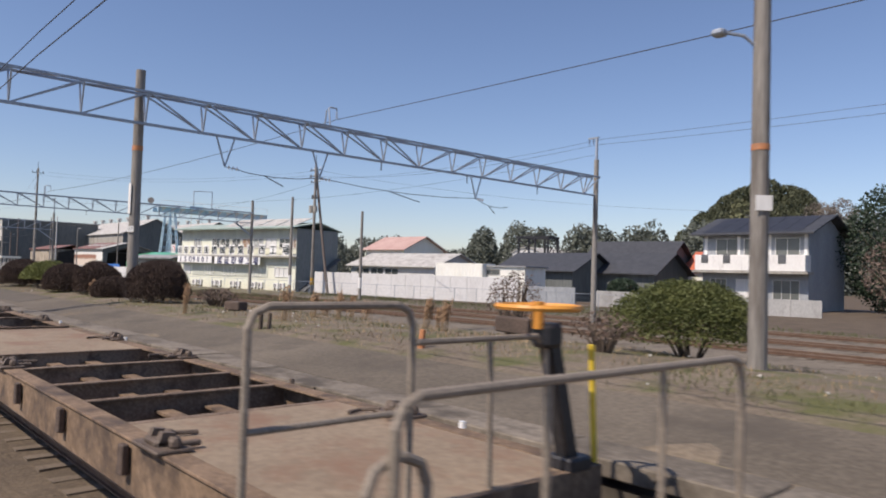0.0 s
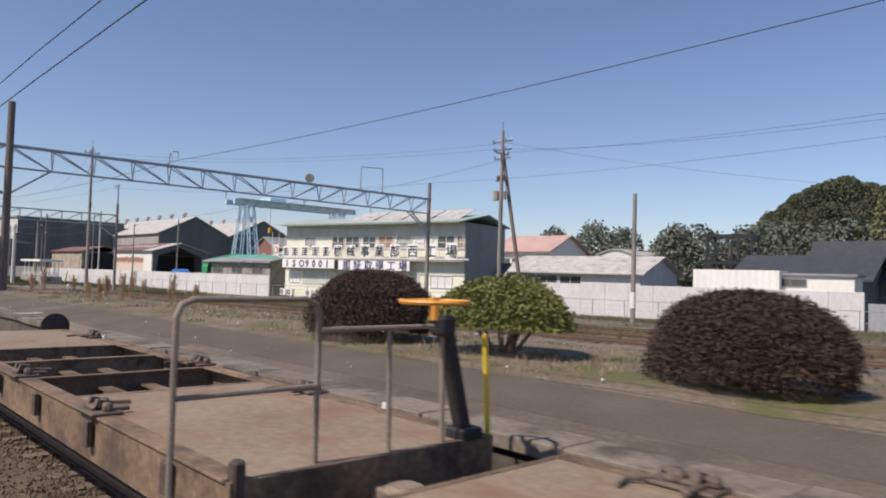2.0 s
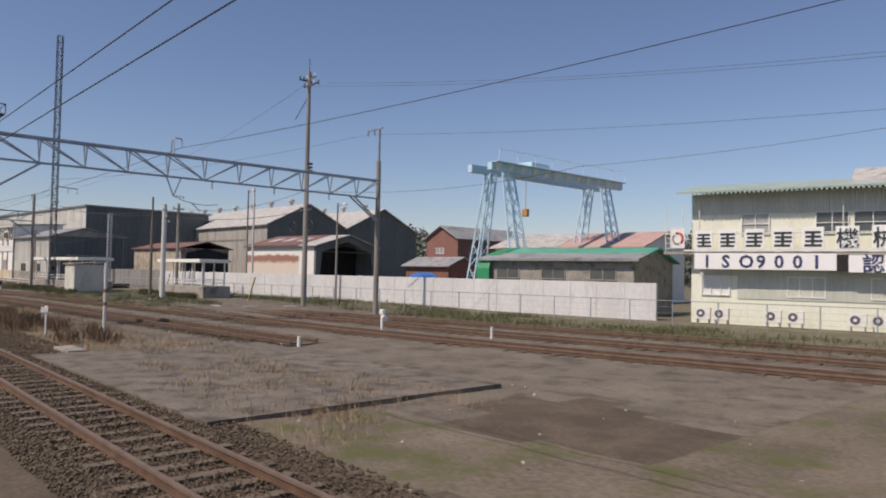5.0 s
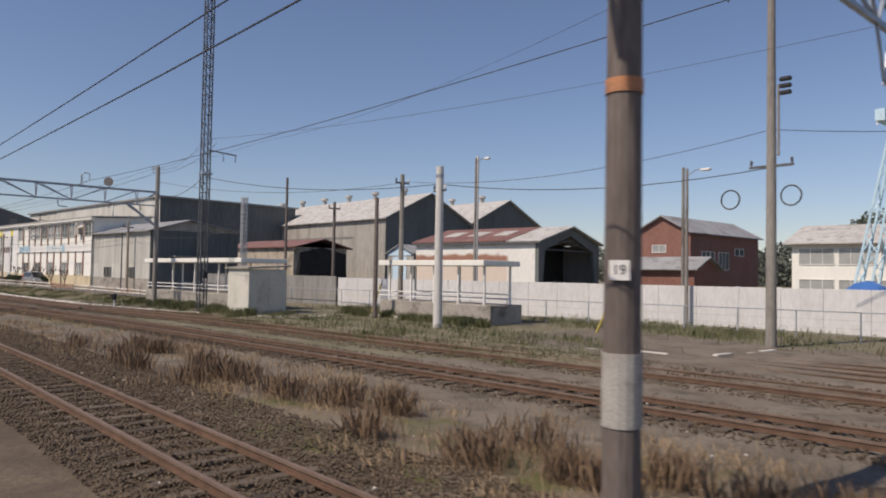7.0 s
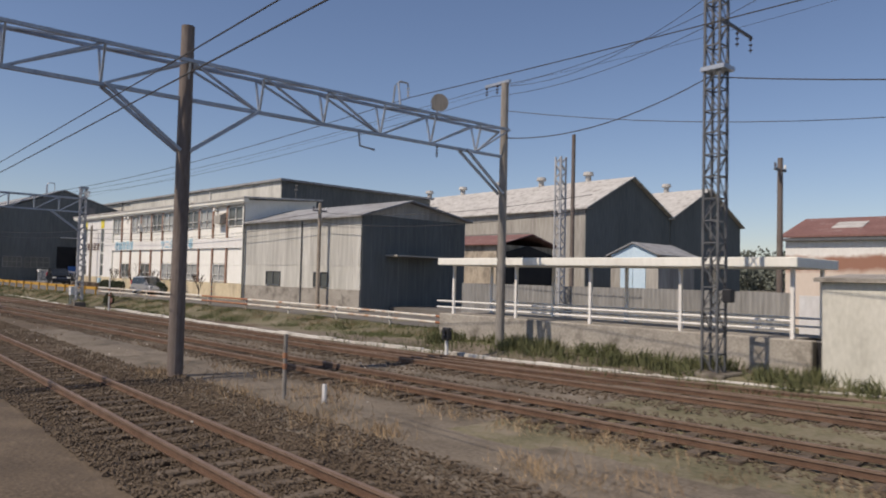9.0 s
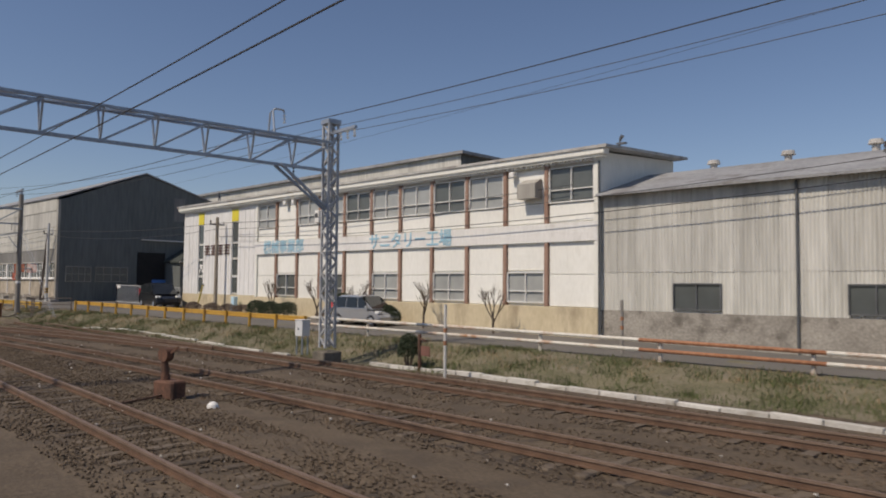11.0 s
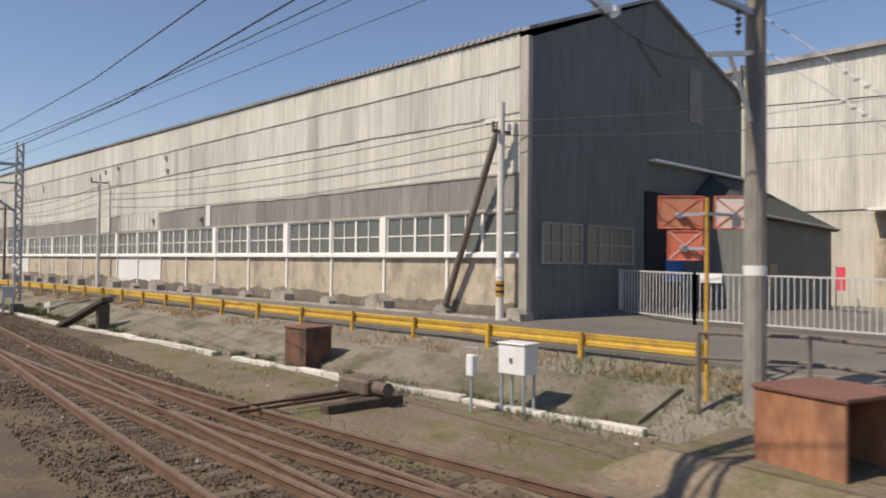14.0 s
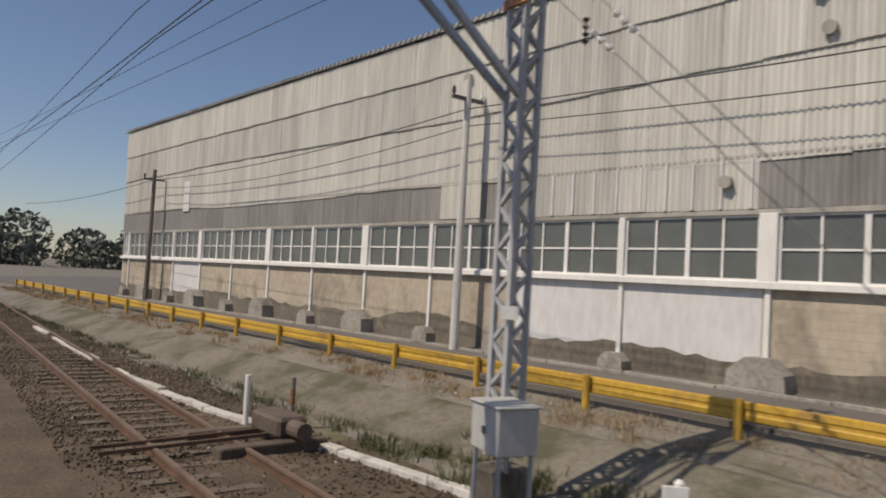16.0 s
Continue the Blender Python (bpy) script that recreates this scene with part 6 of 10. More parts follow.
def rust_band(name, z_top, z_low, along_x):
    """White sheet wall with a soft-edged rusty band across it."""
    m = mat(name, (0.68, 0.67, 0.63), (0.80, 0.79, 0.75), 0.5, 0.85, 0.1, streak=0.35)
    n, l = m.node_tree.nodes, m.node_tree.links
    p = n["Principled BSDF"]
    base = p.inputs["Base Color"].links[0].from_socket
    geo = next(q for q in n if q.type == "NEW_GEOMETRY")
    sep = n.new("ShaderNodeSeparateXYZ")
    l.new(geo.outputs["Position"], sep.inputs[0])
    blur = n.new("ShaderNodeTexNoise")
    blur.inputs["Scale"].default_value, blur.inputs["Detail"].default_value = 1.1, 6
    l.new(geo.outputs["Position"], blur.inputs["Vector"])
    sway = n.new("ShaderNodeMath")
    sway.operation = "MULTIPLY_ADD"
    sway.inputs[1].default_value = 0.7
    l.new(blur.outputs["Fac"], sway.inputs[0])
    l.new(sep.outputs["Z"], sway.inputs[2])

    def step(source, a, b):
        q = n.new("ShaderNodeMapRange")
        q.interpolation_type = "SMOOTHSTEP"
        q.inputs[1].default_value, q.inputs[2].default_value = a, b
        l.new(source, q.inputs[0])
        return q.outputs[0]

    def times(a, b):
        q = n.new("ShaderNodeMath")
        q.operation = "MULTIPLY"
        l.new(a, q.inputs[0])
        l.new(b, q.inputs[1])
        return q.outputs[0]

    side = times(step(sep.outputs["X"], along_x[1], along_x[1] + 0.4), step(sep.outputs["X"], along_x[0], along_x[0] - 0.5))
    top = step(sway.outputs[0], z_top + 0.5, z_top + 0.2)
    strong = times(times(top, step(sway.outputs[0], z_low + 0.15, z_low + 0.6)), side)
    weak = times(top, side)
    for fac, colour, share in ((weak, (0.56, 0.42, 0.31), 0.6), (strong, (0.27, 0.11, 0.065), 0.88)):
        k = n.new("ShaderNodeMath")
        k.operation = "MULTIPLY"
        k.inputs[1].default_value = share
        l.new(fac, k.inputs[0])
        mix = n.new("ShaderNodeMix")
        mix.data_type = "RGBA"
        mix.inputs[7].default_value = (*colour, 1)
        l.new(k.outputs[0], mix.inputs[0])
        l.new(base, mix.inputs[6])
        base = mix.outputs[2]
    l.new(base, p.inputs["Base Color"])
    return m


M_SHEDRUST = rust_band("white_sheet_with_rust_band", 4.2, 3.35, (-138.3, -149.4))
M_BLUEPALE = mat("pale_blue_sheet", (0.46, 0.62, 0.74), (0.60, 0.74, 0.83), 0.7, 0.7, 0.08, streak=0.3)
M_GREENTARP = mat("draped_green_sheet", (0.02, 0.22, 0.09), (0.04, 0.32, 0.14), 1.2, 0.6, 0.25)
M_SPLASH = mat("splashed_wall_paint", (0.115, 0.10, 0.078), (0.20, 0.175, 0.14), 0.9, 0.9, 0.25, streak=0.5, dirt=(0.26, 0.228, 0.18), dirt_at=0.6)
M_DARKCORR_P = mat("dark_band_sheet", (0.20, 0.197, 0.185), (0.32, 0.315, 0.30), 0.6, 0.85, 0.2, streak=0.1, dirt=(0.38, 0.37, 0.345), dirt_at=0.68, piece=0.14)
M_LIGHTCORR_P = mat("pale_band_sheet", (0.48, 0.472, 0.425), (0.68, 0.67, 0.615), 0.4, 0.85, 0.2, streak=0.1, dirt=(0.40, 0.39, 0.355), dirt_at=0.62, piece=0.09)
M_MIDCORR_P = mat("streaked_band_sheet", (0.44, 0.433, 0.395), (0.66, 0.65, 0.60), 0.4, 0.85, 0.2, streak=0.08, dirt=(0.36, 0.35, 0.32), dirt_at=0.61, piece=0.12)
M_GLASS_MID = glass_mat("dusty_pane", (0.10, 0.108, 0.102), 0.22)
M_CREAM_P = mat("cream_wall_panel", (0.77, 0.765, 0.71), (0.86, 0.855, 0.80), 0.7, 0.8, 0.06, streak=0.3, dirt=(0.68, 0.67, 0.61), dirt_at=0.68, piece=0.12)
M_POSTBROWN_DARK = mat("dark_brown_letters", (0.10, 0.06, 0.05), (0.16, 0.10, 0.085), 1, 0.7, 0)
M_PALEGREEN = mat("pale_green_wall", (0.70, 0.71, 0.58), (0.80, 0.81, 0.69), 0.6, 0.85, 0.1, streak=0.3, dirt=(0.60, 0.61, 0.50), dirt_at=0.64)
M_GREYBLUE = mat("blue_grey_wall", (0.26, 0.28, 0.30), (0.36, 0.38, 0.40), 0.5, 0.85, 0.1, streak=0.3)
# grey that holds the shade of the sign building's end
M_ENDGREY = mat("dull_end_sheet", (0.20, 0.215, 0.205), (0.29, 0.305, 0.292), 0.5, 0.85, 0.1, streak=0.2)
# pale green dulled to paint shade under the gallery
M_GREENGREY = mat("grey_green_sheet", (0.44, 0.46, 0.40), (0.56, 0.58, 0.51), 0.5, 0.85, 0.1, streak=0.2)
M_GREENGREY_P = mat("grey_green_corrugated", (0.48, 0.50, 0.45), (0.60, 0.62, 0.56), 0.5, 0.85, 0.1, streak=0.2, piece=0.15)
M_ROOFGREEN2 = mat("grey_green_roof", (0.28, 0.36, 0.32), (0.40, 0.48, 0.43), 0.5, 0.7, 0.1)
M_WOODPANE = mat("brown_board_in_window", (0.30, 0.19, 0.12), (0.42, 0.29, 0.20), 2, 0.7, 0.1)
M_WHITEPANE = mat("white_curtain_in_window", (0.62, 0.62, 0.60), (0.76, 0.76, 0.74), 3, 0.6, 0.05, streak=0.1)
M_SIGNWHITE = mat("white_sign_board", (0.80, 0.80, 0.79), (0.86, 0.86, 0.85), 1, 0.55, 0)
M_BLACKGREEN = mat("dark_sign_lettering", (0.02, 0.03, 0.03), (0.04, 0.055, 0.055), 2, 0.6, 0)
M_ROOFPINK = mat("faded_pink_roof", (0.40, 0.25, 0.22), (0.54, 0.38, 0.34), 0.6, 0.8, 0.15)
M_SOLAR = mat("solar_cells", (0.02, 0.022, 0.03), (0.04, 0.043, 0.052), 1, 0.5, 0)
M_CREAMGREY = mat("pale_hut_concrete", (0.50, 0.49, 0.42), (0.64, 0.625, 0.55), 0.9, 0.85, 0.15, streak=0.4, dirt=(0.40, 0.385, 0.33), dirt_at=0.62)

make_workshop()
make_office()
make_grey_hall()
make_sign_building()
make_walls()
make_sheet_fence()
make_yard_buildings()
make_crane()
make_houses()
make_shelters()


M_WHEELORANGE = mat("orange_wheel_paint", (0.60, 0.24, 0.03), (0.72, 0.33, 0.06), 2, 0.5, 0.05)
M_WHEELYELLOW = mat("yellow_lever_paint", (0.66, 0.46, 0.03), (0.76, 0.56, 0.06), 2, 0.5, 0.05)
M_LOCK = mat("greasy_lock_iron", (0.075, 0.055, 0.042), (0.17, 0.13, 0.10), 4, 0.7, 0.3)
M_HOOP = mat("dull_pipe_paint", (0.18, 0.15, 0.118), (0.31, 0.262, 0.205), 3, 0.6, 0.1)
M_DECK = mat("worn_deck_plate", (0.20, 0.15, 0.10), (0.31, 0.24, 0.165), 0.6, 0.75, 0.12, fine=18, dirt=(0.21, 0.125, 0.078), dirt_at=0.58)
M_WAGON_P = mat("dusty_cross_beam", (0.14, 0.095, 0.064), (0.29, 0.215, 0.155), 2.0, 0.85, 0.25, dirt=(0.085, 0.06, 0.044), dirt_at=0.6, piece=0.3)
M_GEAR = mat("dusty_brake_gear", (0.16, 0.12, 0.09), (0.34, 0.27, 0.21), 3, 0.85, 0.3, piece=0.2)

# ---------------------------------------------------------------- flat wagons on the near track
WY0, WY1, WZ = 2.36, 4.96, 1.04


def wheelset(parent, x, y):
    g = Geo()
    for s in (-GAUGE / 2, GAUGE / 2):
        g.tube((x, y + s - 0.06, 0.43), (x, y + s + 0.06, 0.43), 0.42, n=20)
        g.tube((x, y + s * 1.0 - 0.085, 0.43), (x, y + s - 0.06, 0.43), 0.455, n=20)
    g.tube((x, y - 0.75, 0.43), (x, y + 0.75, 0.43), 0.07, n=10)
    part("wheelset", g, M_WAGONDARK, parent, "dark steel wheels on an axle")


def container_lock(t, x, y, side, rng):
    """A folding lock on the side sill: base, two lugs, a fallen pin and a hinge bar."""
    g = Geo()
    q = rng.uniform(0.9, 1.1)
    g.box(x - 0.27, x + 0.27, y - 0.15, y + 0.15, WZ, WZ + 0.035, bev=0.012)
    g.box(x - 0.15, x + 0.13, y - 0.10, y + 0.10, WZ + 0.03, WZ + 0.085 * q, bev=0.02)
    for dx in (-0.13, 0.06):
        g.prism([(y - 0.09, WZ + 0.03), (y + 0.09, WZ + 0.03), (y + 0.05, WZ + 0.13 * q), (y - 0.05, WZ + 0.145 * q)], x + dx, x + dx + 0.07)
    g.tube((x - 0.2, y, WZ + 0.09), (x + 0.24, y + 0.02, WZ + 0.085), 0.028, n=8)
    g.ball((x + 0.2, y + 0.02, WZ + 0.07), 0.055, 8, 5)
    g.ball((x - 0.03, y - 0.06 * side, WZ + 0.08), 0.06, 8, 5)
    g.box(x + 0.10, x + 0.17, y - 0.27 * side - 0.02, y + 0.05, WZ + 0.02, WZ + 0.06, bev=0.01)
    g.path([(x - 0.2, y - 0.1 * side, WZ + 0.04), (x - 0.34, y - 0.24 * side, WZ + 0.025), (x - 0.3, y - 0.42 * side, WZ + 0.02)], 0.02)
    part("container_lock", g, M_LOCK, t, "greasy brown folding container lock")


def hoop(t, x, y0, y1, top, mid=0.0, low=0.78, name="end_hoop"):
    r = 0.12
    pts = [(x, y0, low), (x, y0, top - r), (x, y0 + r * 0.3, top - r * 0.3), (x, y0 + r, top), (x, y1 - r, top), (x, y1 - r * 0.3, top - r * 0.3), (x, y1, top - r), (x, y1, low)]
    h = part(name, Geo().path(pts, 0.024, 8), M_HOOP, t, "bent grey pipe hoop rail")
    if mid:
        part("cross_rail", Geo().tube((x, y0, mid), (x, y1, mid), 0.02, n=8), M_HOOP, h)


def brake_stand(t, x, y, lean, wheel_mat):
    top = Vector((x, y + lean, WZ + 1.08))
    s = part("brake_stand", Geo().bar((x, y, WZ - 0.02), top, 0.13, 0.1).box(x - 0.13, x + 0.13, y - 0.13, y + 0.13, WZ - 0.02, WZ + 0.09, bev=0.02)
             .box(x - 0.09, x + 0.09, top.y - 0.1, top.y + 0.1, top.z - 0.16, top.z + 0.02, bev=0.03), M_BLACK, t, "dark leaning hand-brake column")
    c = Vector((x, y + lean * 1.35, WZ + 1.22))
    ring = [(c.x + 0.3 * math.cos(a), c.y + 0.3 * math.sin(a), c.z) for a in (2 * math.pi * i / 24 for i in range(25))]
    w = part("hand_wheel", Geo().path(ring, 0.024, 6), wheel_mat, s, "orange-yellow spoked hand-brake wheel")
    for a in (0.3, 2.4, 4.5):
        part("spoke", Geo().bar(c, (c.x + 0.29 * math.cos(a), c.y + 0.29 * math.sin(a), c.z), 0.03), wheel_mat, w)
    part("hub", Geo().tube((c.x, c.y, c.z - 0.16), (c.x, c.y, c.z + 0.04), 0.045, n=8), wheel_mat, w)


def wagon(x0, x1, decks, locks, hoop_right, hoop_left, label, seed, beams=()):
    """A container flat from x0 down to x1: decks lists its plated stretches, the rest is open frame."""
    rng = random.Random(seed)
    t = thing("flat_wagon", label, "wagon", group="flat wagons")
    for y, s in ((WY0, 1), (WY1, -1)):
        g = Geo()
        g.box(x1, x0, y, y + s * 0.2, WZ - 0.03, WZ, bev=0.008)
        g.box(x1, x0, y + s * 0.02, y + s * 0.05, WZ - 0.42, WZ - 0.03)
        g.box(x1, x0, y + s * 0.02, y + s * 0.16, WZ - 0.45, WZ - 0.42)
        part("side_sill", g, M_WAGON, t, "rust-orange channel side sill")
        for k in range(int((x0 - x1) / 1.9)):
            xx = x0 - 0.95 - k * 1.9
            part("stake_pocket", Geo().box(xx - 0.06, xx + 0.06, y, y - s * 0.06, WZ - 0.3, WZ - 0.05, bev=0.01), M_WAGONDARK, t)
    for a, b in decks:
        g = Geo().box(b, a, WY0 + 0.2, WY1 - 0.2, WZ - 0.035, WZ - 0.006)
        part("deck_plate", g, M_DECK, t, "worn plated deck, rust through brown paint")
    cy = (WY0 + WY1) / 2
    opens, last = [], x0
    for a, b in sorted(decks, reverse=True):
        if last - a > 0.5:
            opens.append((last, a))
        last = b
    if last - x1 > 0.5:
        opens.append((last, x1))
    for a, b in opens:
        n = max(1, round((a - b) / 2.35))
        cuts = [a] + sorted([q for q in beams if b + 0.3 < q < a - 0.3], reverse=True) + [b]
        if len(cuts) == 2:
            cuts = [a + (b - a) * k / n for k in range(n + 1)]
        n = len(cuts) - 1
        for k, xx in enumerate(cuts):
            g = Geo().box(xx - 0.055, xx + 0.055, WY0 + 0.19, WY1 - 0.19, WZ - 0.03, WZ - 0.002, bev=0.006)
            g.box(xx - 0.012, xx + 0.012, WY0 + 0.05, WY1 - 0.05, WZ - 0.40, WZ - 0.03)
            part("cross_beam", g, M_WAGON_P, t)
            if k < n:
                xn = cuts[k + 1]
                mid = (xx + xn) / 2
                # small gear carried low between the beams
                g = Geo()
                for i in range(5):
                    yy = cy + rng.uniform(-0.85, 0.85)
                    g.box(mid - rng.uniform(0.3, 0.8), mid + rng.uniform(0.2, 0.8), yy, yy + rng.uniform(0.04, 0.16), 0.45, 0.45 + rng.uniform(0.08, 0.22), bev=0.01)
                for i in range(4):
                    yy = cy + rng.uniform(-0.9, 0.9)
                    g.tube((xn, yy, 0.62), (xx, yy + rng.uniform(-0.25, 0.25), 0.58), 0.018, n=6)
                part("brake_gear", g, M_GEAR, t, "dusty rods and brake gear")
                if rng.random() < 0.6:
                    w = rng.uniform(0.5, 0.9)
                    g = Geo().box(mid - w, mid + w, cy - 0.05, cy + 0.28, WZ - 0.30, WZ - 0.26, bev=0.008).box(mid - w, mid + w, cy - 0.05, cy - 0.02, WZ - 0.42, WZ - 0.26)
                    part("gear_plate", g, M_DECK, t, "dusty ledge plate")
                if xx - xn > 1.6:
                    part("brake_cylinder", Geo().tube((mid - 0.28, cy - 0.35, 0.72), (mid + 0.25, cy - 0.35, 0.72), 0.19, 0.17, n=16).tube((mid + 0.25, cy - 0.35, 0.72), (mid + 0.6, cy - 0.35, 0.72), 0.03, n=8), M_WAGONDARK, t, "dark round brake cylinder")
                    for i in range(5):
                        yy = cy - 0.95 + i * 0.085
                        part("air_pipe", Geo().path([(xx - 0.1, yy, 0.74), (mid, yy + 0.03, 0.70), (xn + 0.1, yy + rng.uniform(-0.02, 0.25), 0.72)], 0.016, 5), M_GEAR, t, "thin dusty pipe")
                if rng.random() < 0.35:
                    part("valve_box", Geo().box(mid - 0.1, mid + 0.12, cy + 0.35, cy + 0.55, 0.55, 0.78, bev=0.02), M_ORANGE, t, "orange valve box")
    for yy in (cy - 0.28, cy + 0.28):
        ring = [(-0.09, -0.65), (0.09, -0.65), (0.09, -0.62), (0.015, -0.62), (0.015, -0.2), (0.09, -0.2), (0.09, -0.17), (-0.09, -0.17), (-0.09, -0.2), (-0.015, -0.2), (-0.015, -0.62), (-0.09, -0.62)]
        g = Geo().prism([(yy + a, WZ + b) for a, b in ring], x1 + 0.1, x0 - 0.1)
        part("centre_sill", g, M_WAGON, t)
    part("brake_pipe", Geo().path([(x0 - 0.2, cy - 0.75, 0.66), (x0 - 2, cy - 0.62, 0.62), ((x0 + x1) / 2, cy - 0.7, 0.63), (x1 + 0.2, cy - 0.6, 0.66)], 0.03), M_GEAR, t)
    part("air_tank", Geo().tube(((x0 + x1) / 2 - 0.7, cy + 0.8, 0.42), ((x0 + x1) / 2 + 0.7, cy + 0.8, 0.42), 0.2, n=14), M_WAGONDARK, t)
    for xx in (x0 - 1.9, x1 + 1.9):
        b = part("bogie", Geo().box(xx - 1.3, xx + 1.3, cy - 0.86, cy - 0.74, 0.32, 0.55, bev=0.04).box(xx - 1.3, xx + 1.3, cy + 0.74, cy + 0.86, 0.32, 0.55, bev=0.04)
                 .box(xx - 0.2, xx + 0.2, cy - 0.86, cy + 0.86, 0.36, 0.6, bev=0.04), M_WAGONDARK, t, "dark cast bogie frame")
        for dx in (-0.82, 0.82):
            wheelset(b, xx + dx, cy)
    for xe, s in ((x0, 1), (x1, -1)):
        part("end_beam", Geo().box(xe - 0.02 * s, xe + 0.04 * s, WY0, WY1, WZ - 0.5, WZ), M_WAGON, t)
        part("coupler", Geo().box(xe, xe + s * 0.28, cy - 0.09, cy + 0.09, 0.62, 0.82, bev=0.02).box(xe + s * 0.2, xe + s * 0.5, cy - 0.15, cy + 0.15, 0.56, 0.88, bev=0.05), M_GEAR, t, "dusty knuckle coupler")
        part("brake_hose", Geo().path([(xe, cy + 0.35, 0.7), (xe + s * 0.18, cy + 0.34, 0.5), (xe + s * 0.38, cy + 0.25, 0.5), (xe + s * 0.5, cy + 0.2, 0.62)], 0.03), M_BLACK, t)
    for xx in locks:
        container_lock(t, xx, WY1 - 0.1, 1, rng)
        container_lock(t, xx, WY0 + 0.1, -1, rng)
    for k in range(int((x0 - x1) / 3.1)):
        xx = x0 - 1.1 - k * 3.1 + rng.uniform(-0.5, 0.5)
        part("bolt_head", Geo().tube((xx, WY1 + 0.01, WZ), (xx, WY1 + 0.01, WZ + 0.06), 0.036, 0.03, n=8), M_INSUL if k % 3 == 0 else M_LOCK, t)
    for xe, s, kind in ((x0, -1, hoop_right), (x1, 1, hoop_left)):
        if kind == 1:      # tall hoop with a cross rail at the near side, lower rail and hand brake beyond
            hoop(t, xe + s * 0.1, WY0 - 0.36, WY0 + 0.76, 2.28, 1.62)
            rail = part("end_rail", Geo().path([(xe + s * 0.06, WY0 + 0.76, 2.05), (xe + s * 0.06, WY0 + 1.9, 2.05), (xe + s * 0.06, WY0 + 2.02, 1.95), (xe + s * 0.06, WY0 + 2.05, WZ - 0.1)], 0.022, 8), M_HOOP, t, "grey pipe end rail")
            part("rail_post", Geo().tube((xe + s * 0.06, WY0 + 1.45, WZ - 0.1), (xe + s * 0.06, WY0 + 1.42, 2.05), 0.02), M_HOOP, rail)
            brake_stand(t, xe + s * 0.08, WY1 - 0.26, -0.3, M_WHEELORANGE)
            part("lever_pole", Geo().tube((xe + s * 0.05, WY1 + 0.03, WZ - 0.1), (xe + s * 0.05, WY1 - 0.05, 1.96), 0.025), M_WHEELYELLOW, t, "yellow lever pole")
            part("step_stub", Geo().box(xe - 0.05, xe + 0.05, WY0 + 0.02, WY0 + 0.12, 0.7, WZ + 0.14, bev=0.02), M_WAGONDARK, t)
        elif kind == 2:
            hoop(t, xe + s * 0.06, WY0 - 0.4, WY1 - 0.16, 2.0, 0.0)
            for yy in (WY0 + 0.5, WY0 + 1.5):
                part("rail_post", Geo().tube((xe + s * 0.06, yy, WZ - 0.1), (xe + s * 0.06, yy, 2.0), 0.02), M_HOOP, t)
            hoop(t, xe + s * 0.02, WY0 - 0.5, WY0 - 0.2, 1.76, 0.0, 0.6, "step_hoop")
    if hoop_left == 3:      # the last wagon: a dark round tail disc
        part("tail_disc", Geo().tube((x1 - 0.06, WY1 - 0.22, WZ + 0.06), (x1 - 0.02, WY1 - 0.22, WZ + 0.06), 0.3, n=24), M_BLACK, t, "dark round tail disc")


wagon(27.5, 7.1, [(27.5, 24.5), (9.6, 7.1)], [25.5, 19, 13, 8.2], 0, 2, "rusty empty container flat wagon with pipe end rails", 1)
wagon(5.95, -8.0, [(5.95, 2.55), (-3.45, -8.0)], [3.6, -1.9, -5.1], 1, 0, "rusty container flat wagon with an orange hand-brake wheel", 2, (1.2, -0.05, -1.65))
wagon(-8.6, -24.5, [(-22.9, -24.5)], [-10.4, -14.6, -19.0, -23.4], 0, 0, "long rusty container flat wagon with open bays", 3, (-11.75, -13.65, -16.35, -18.9, -21.1))
wagon(-25.42, -38.65, [(-25.42, -29.4), (-34.85, -38.65)], [-28.4, -31.4, -36.4], 1, 3, "rusty container flat wagon with a hand-brake wheel and plated ends", 4, (-31.1, -32.95))


# ---------------------------------------------------------------- plants
LEAF_V = [(-0.5, 0, 0), (0, -0.28, 0.06), (0.5, 0, 0), (0, 0.28, 0.06)]
LEAF_F = [(0, 1, 2, 3)]


def lumpy(rng, n, c, radii, lumps=9, inner=0.72, droop=0.25):
    """n points near the surface of a lumpy dome standing at c."""
    d = rng.normal(size=(n, 3))
    d /= np.linalg.norm(d, axis=1)[:, None]
    d[:, 2] = np.where(d[:, 2] < -droop, -d[:, 2], d[:, 2])
    k = rng.normal(size=(lumps, 3))
    k /= np.linalg.norm(k, axis=1)[:, None]
    h = np.exp(-((d[:, None, :] - k[None]) ** 2).sum(2) * 5) * rng.uniform(-0.22, 0.22, lumps)[None]
    r = (1 + h.sum(1)) * (1 + 0.03 * rng.normal(size=n)) * (inner + (1 - inner) * rng.uniform(0, 1, n) ** 0.5)
    p = d * r[:, None] * np.array(radii)[None] + np.array(c)[None]
    return p


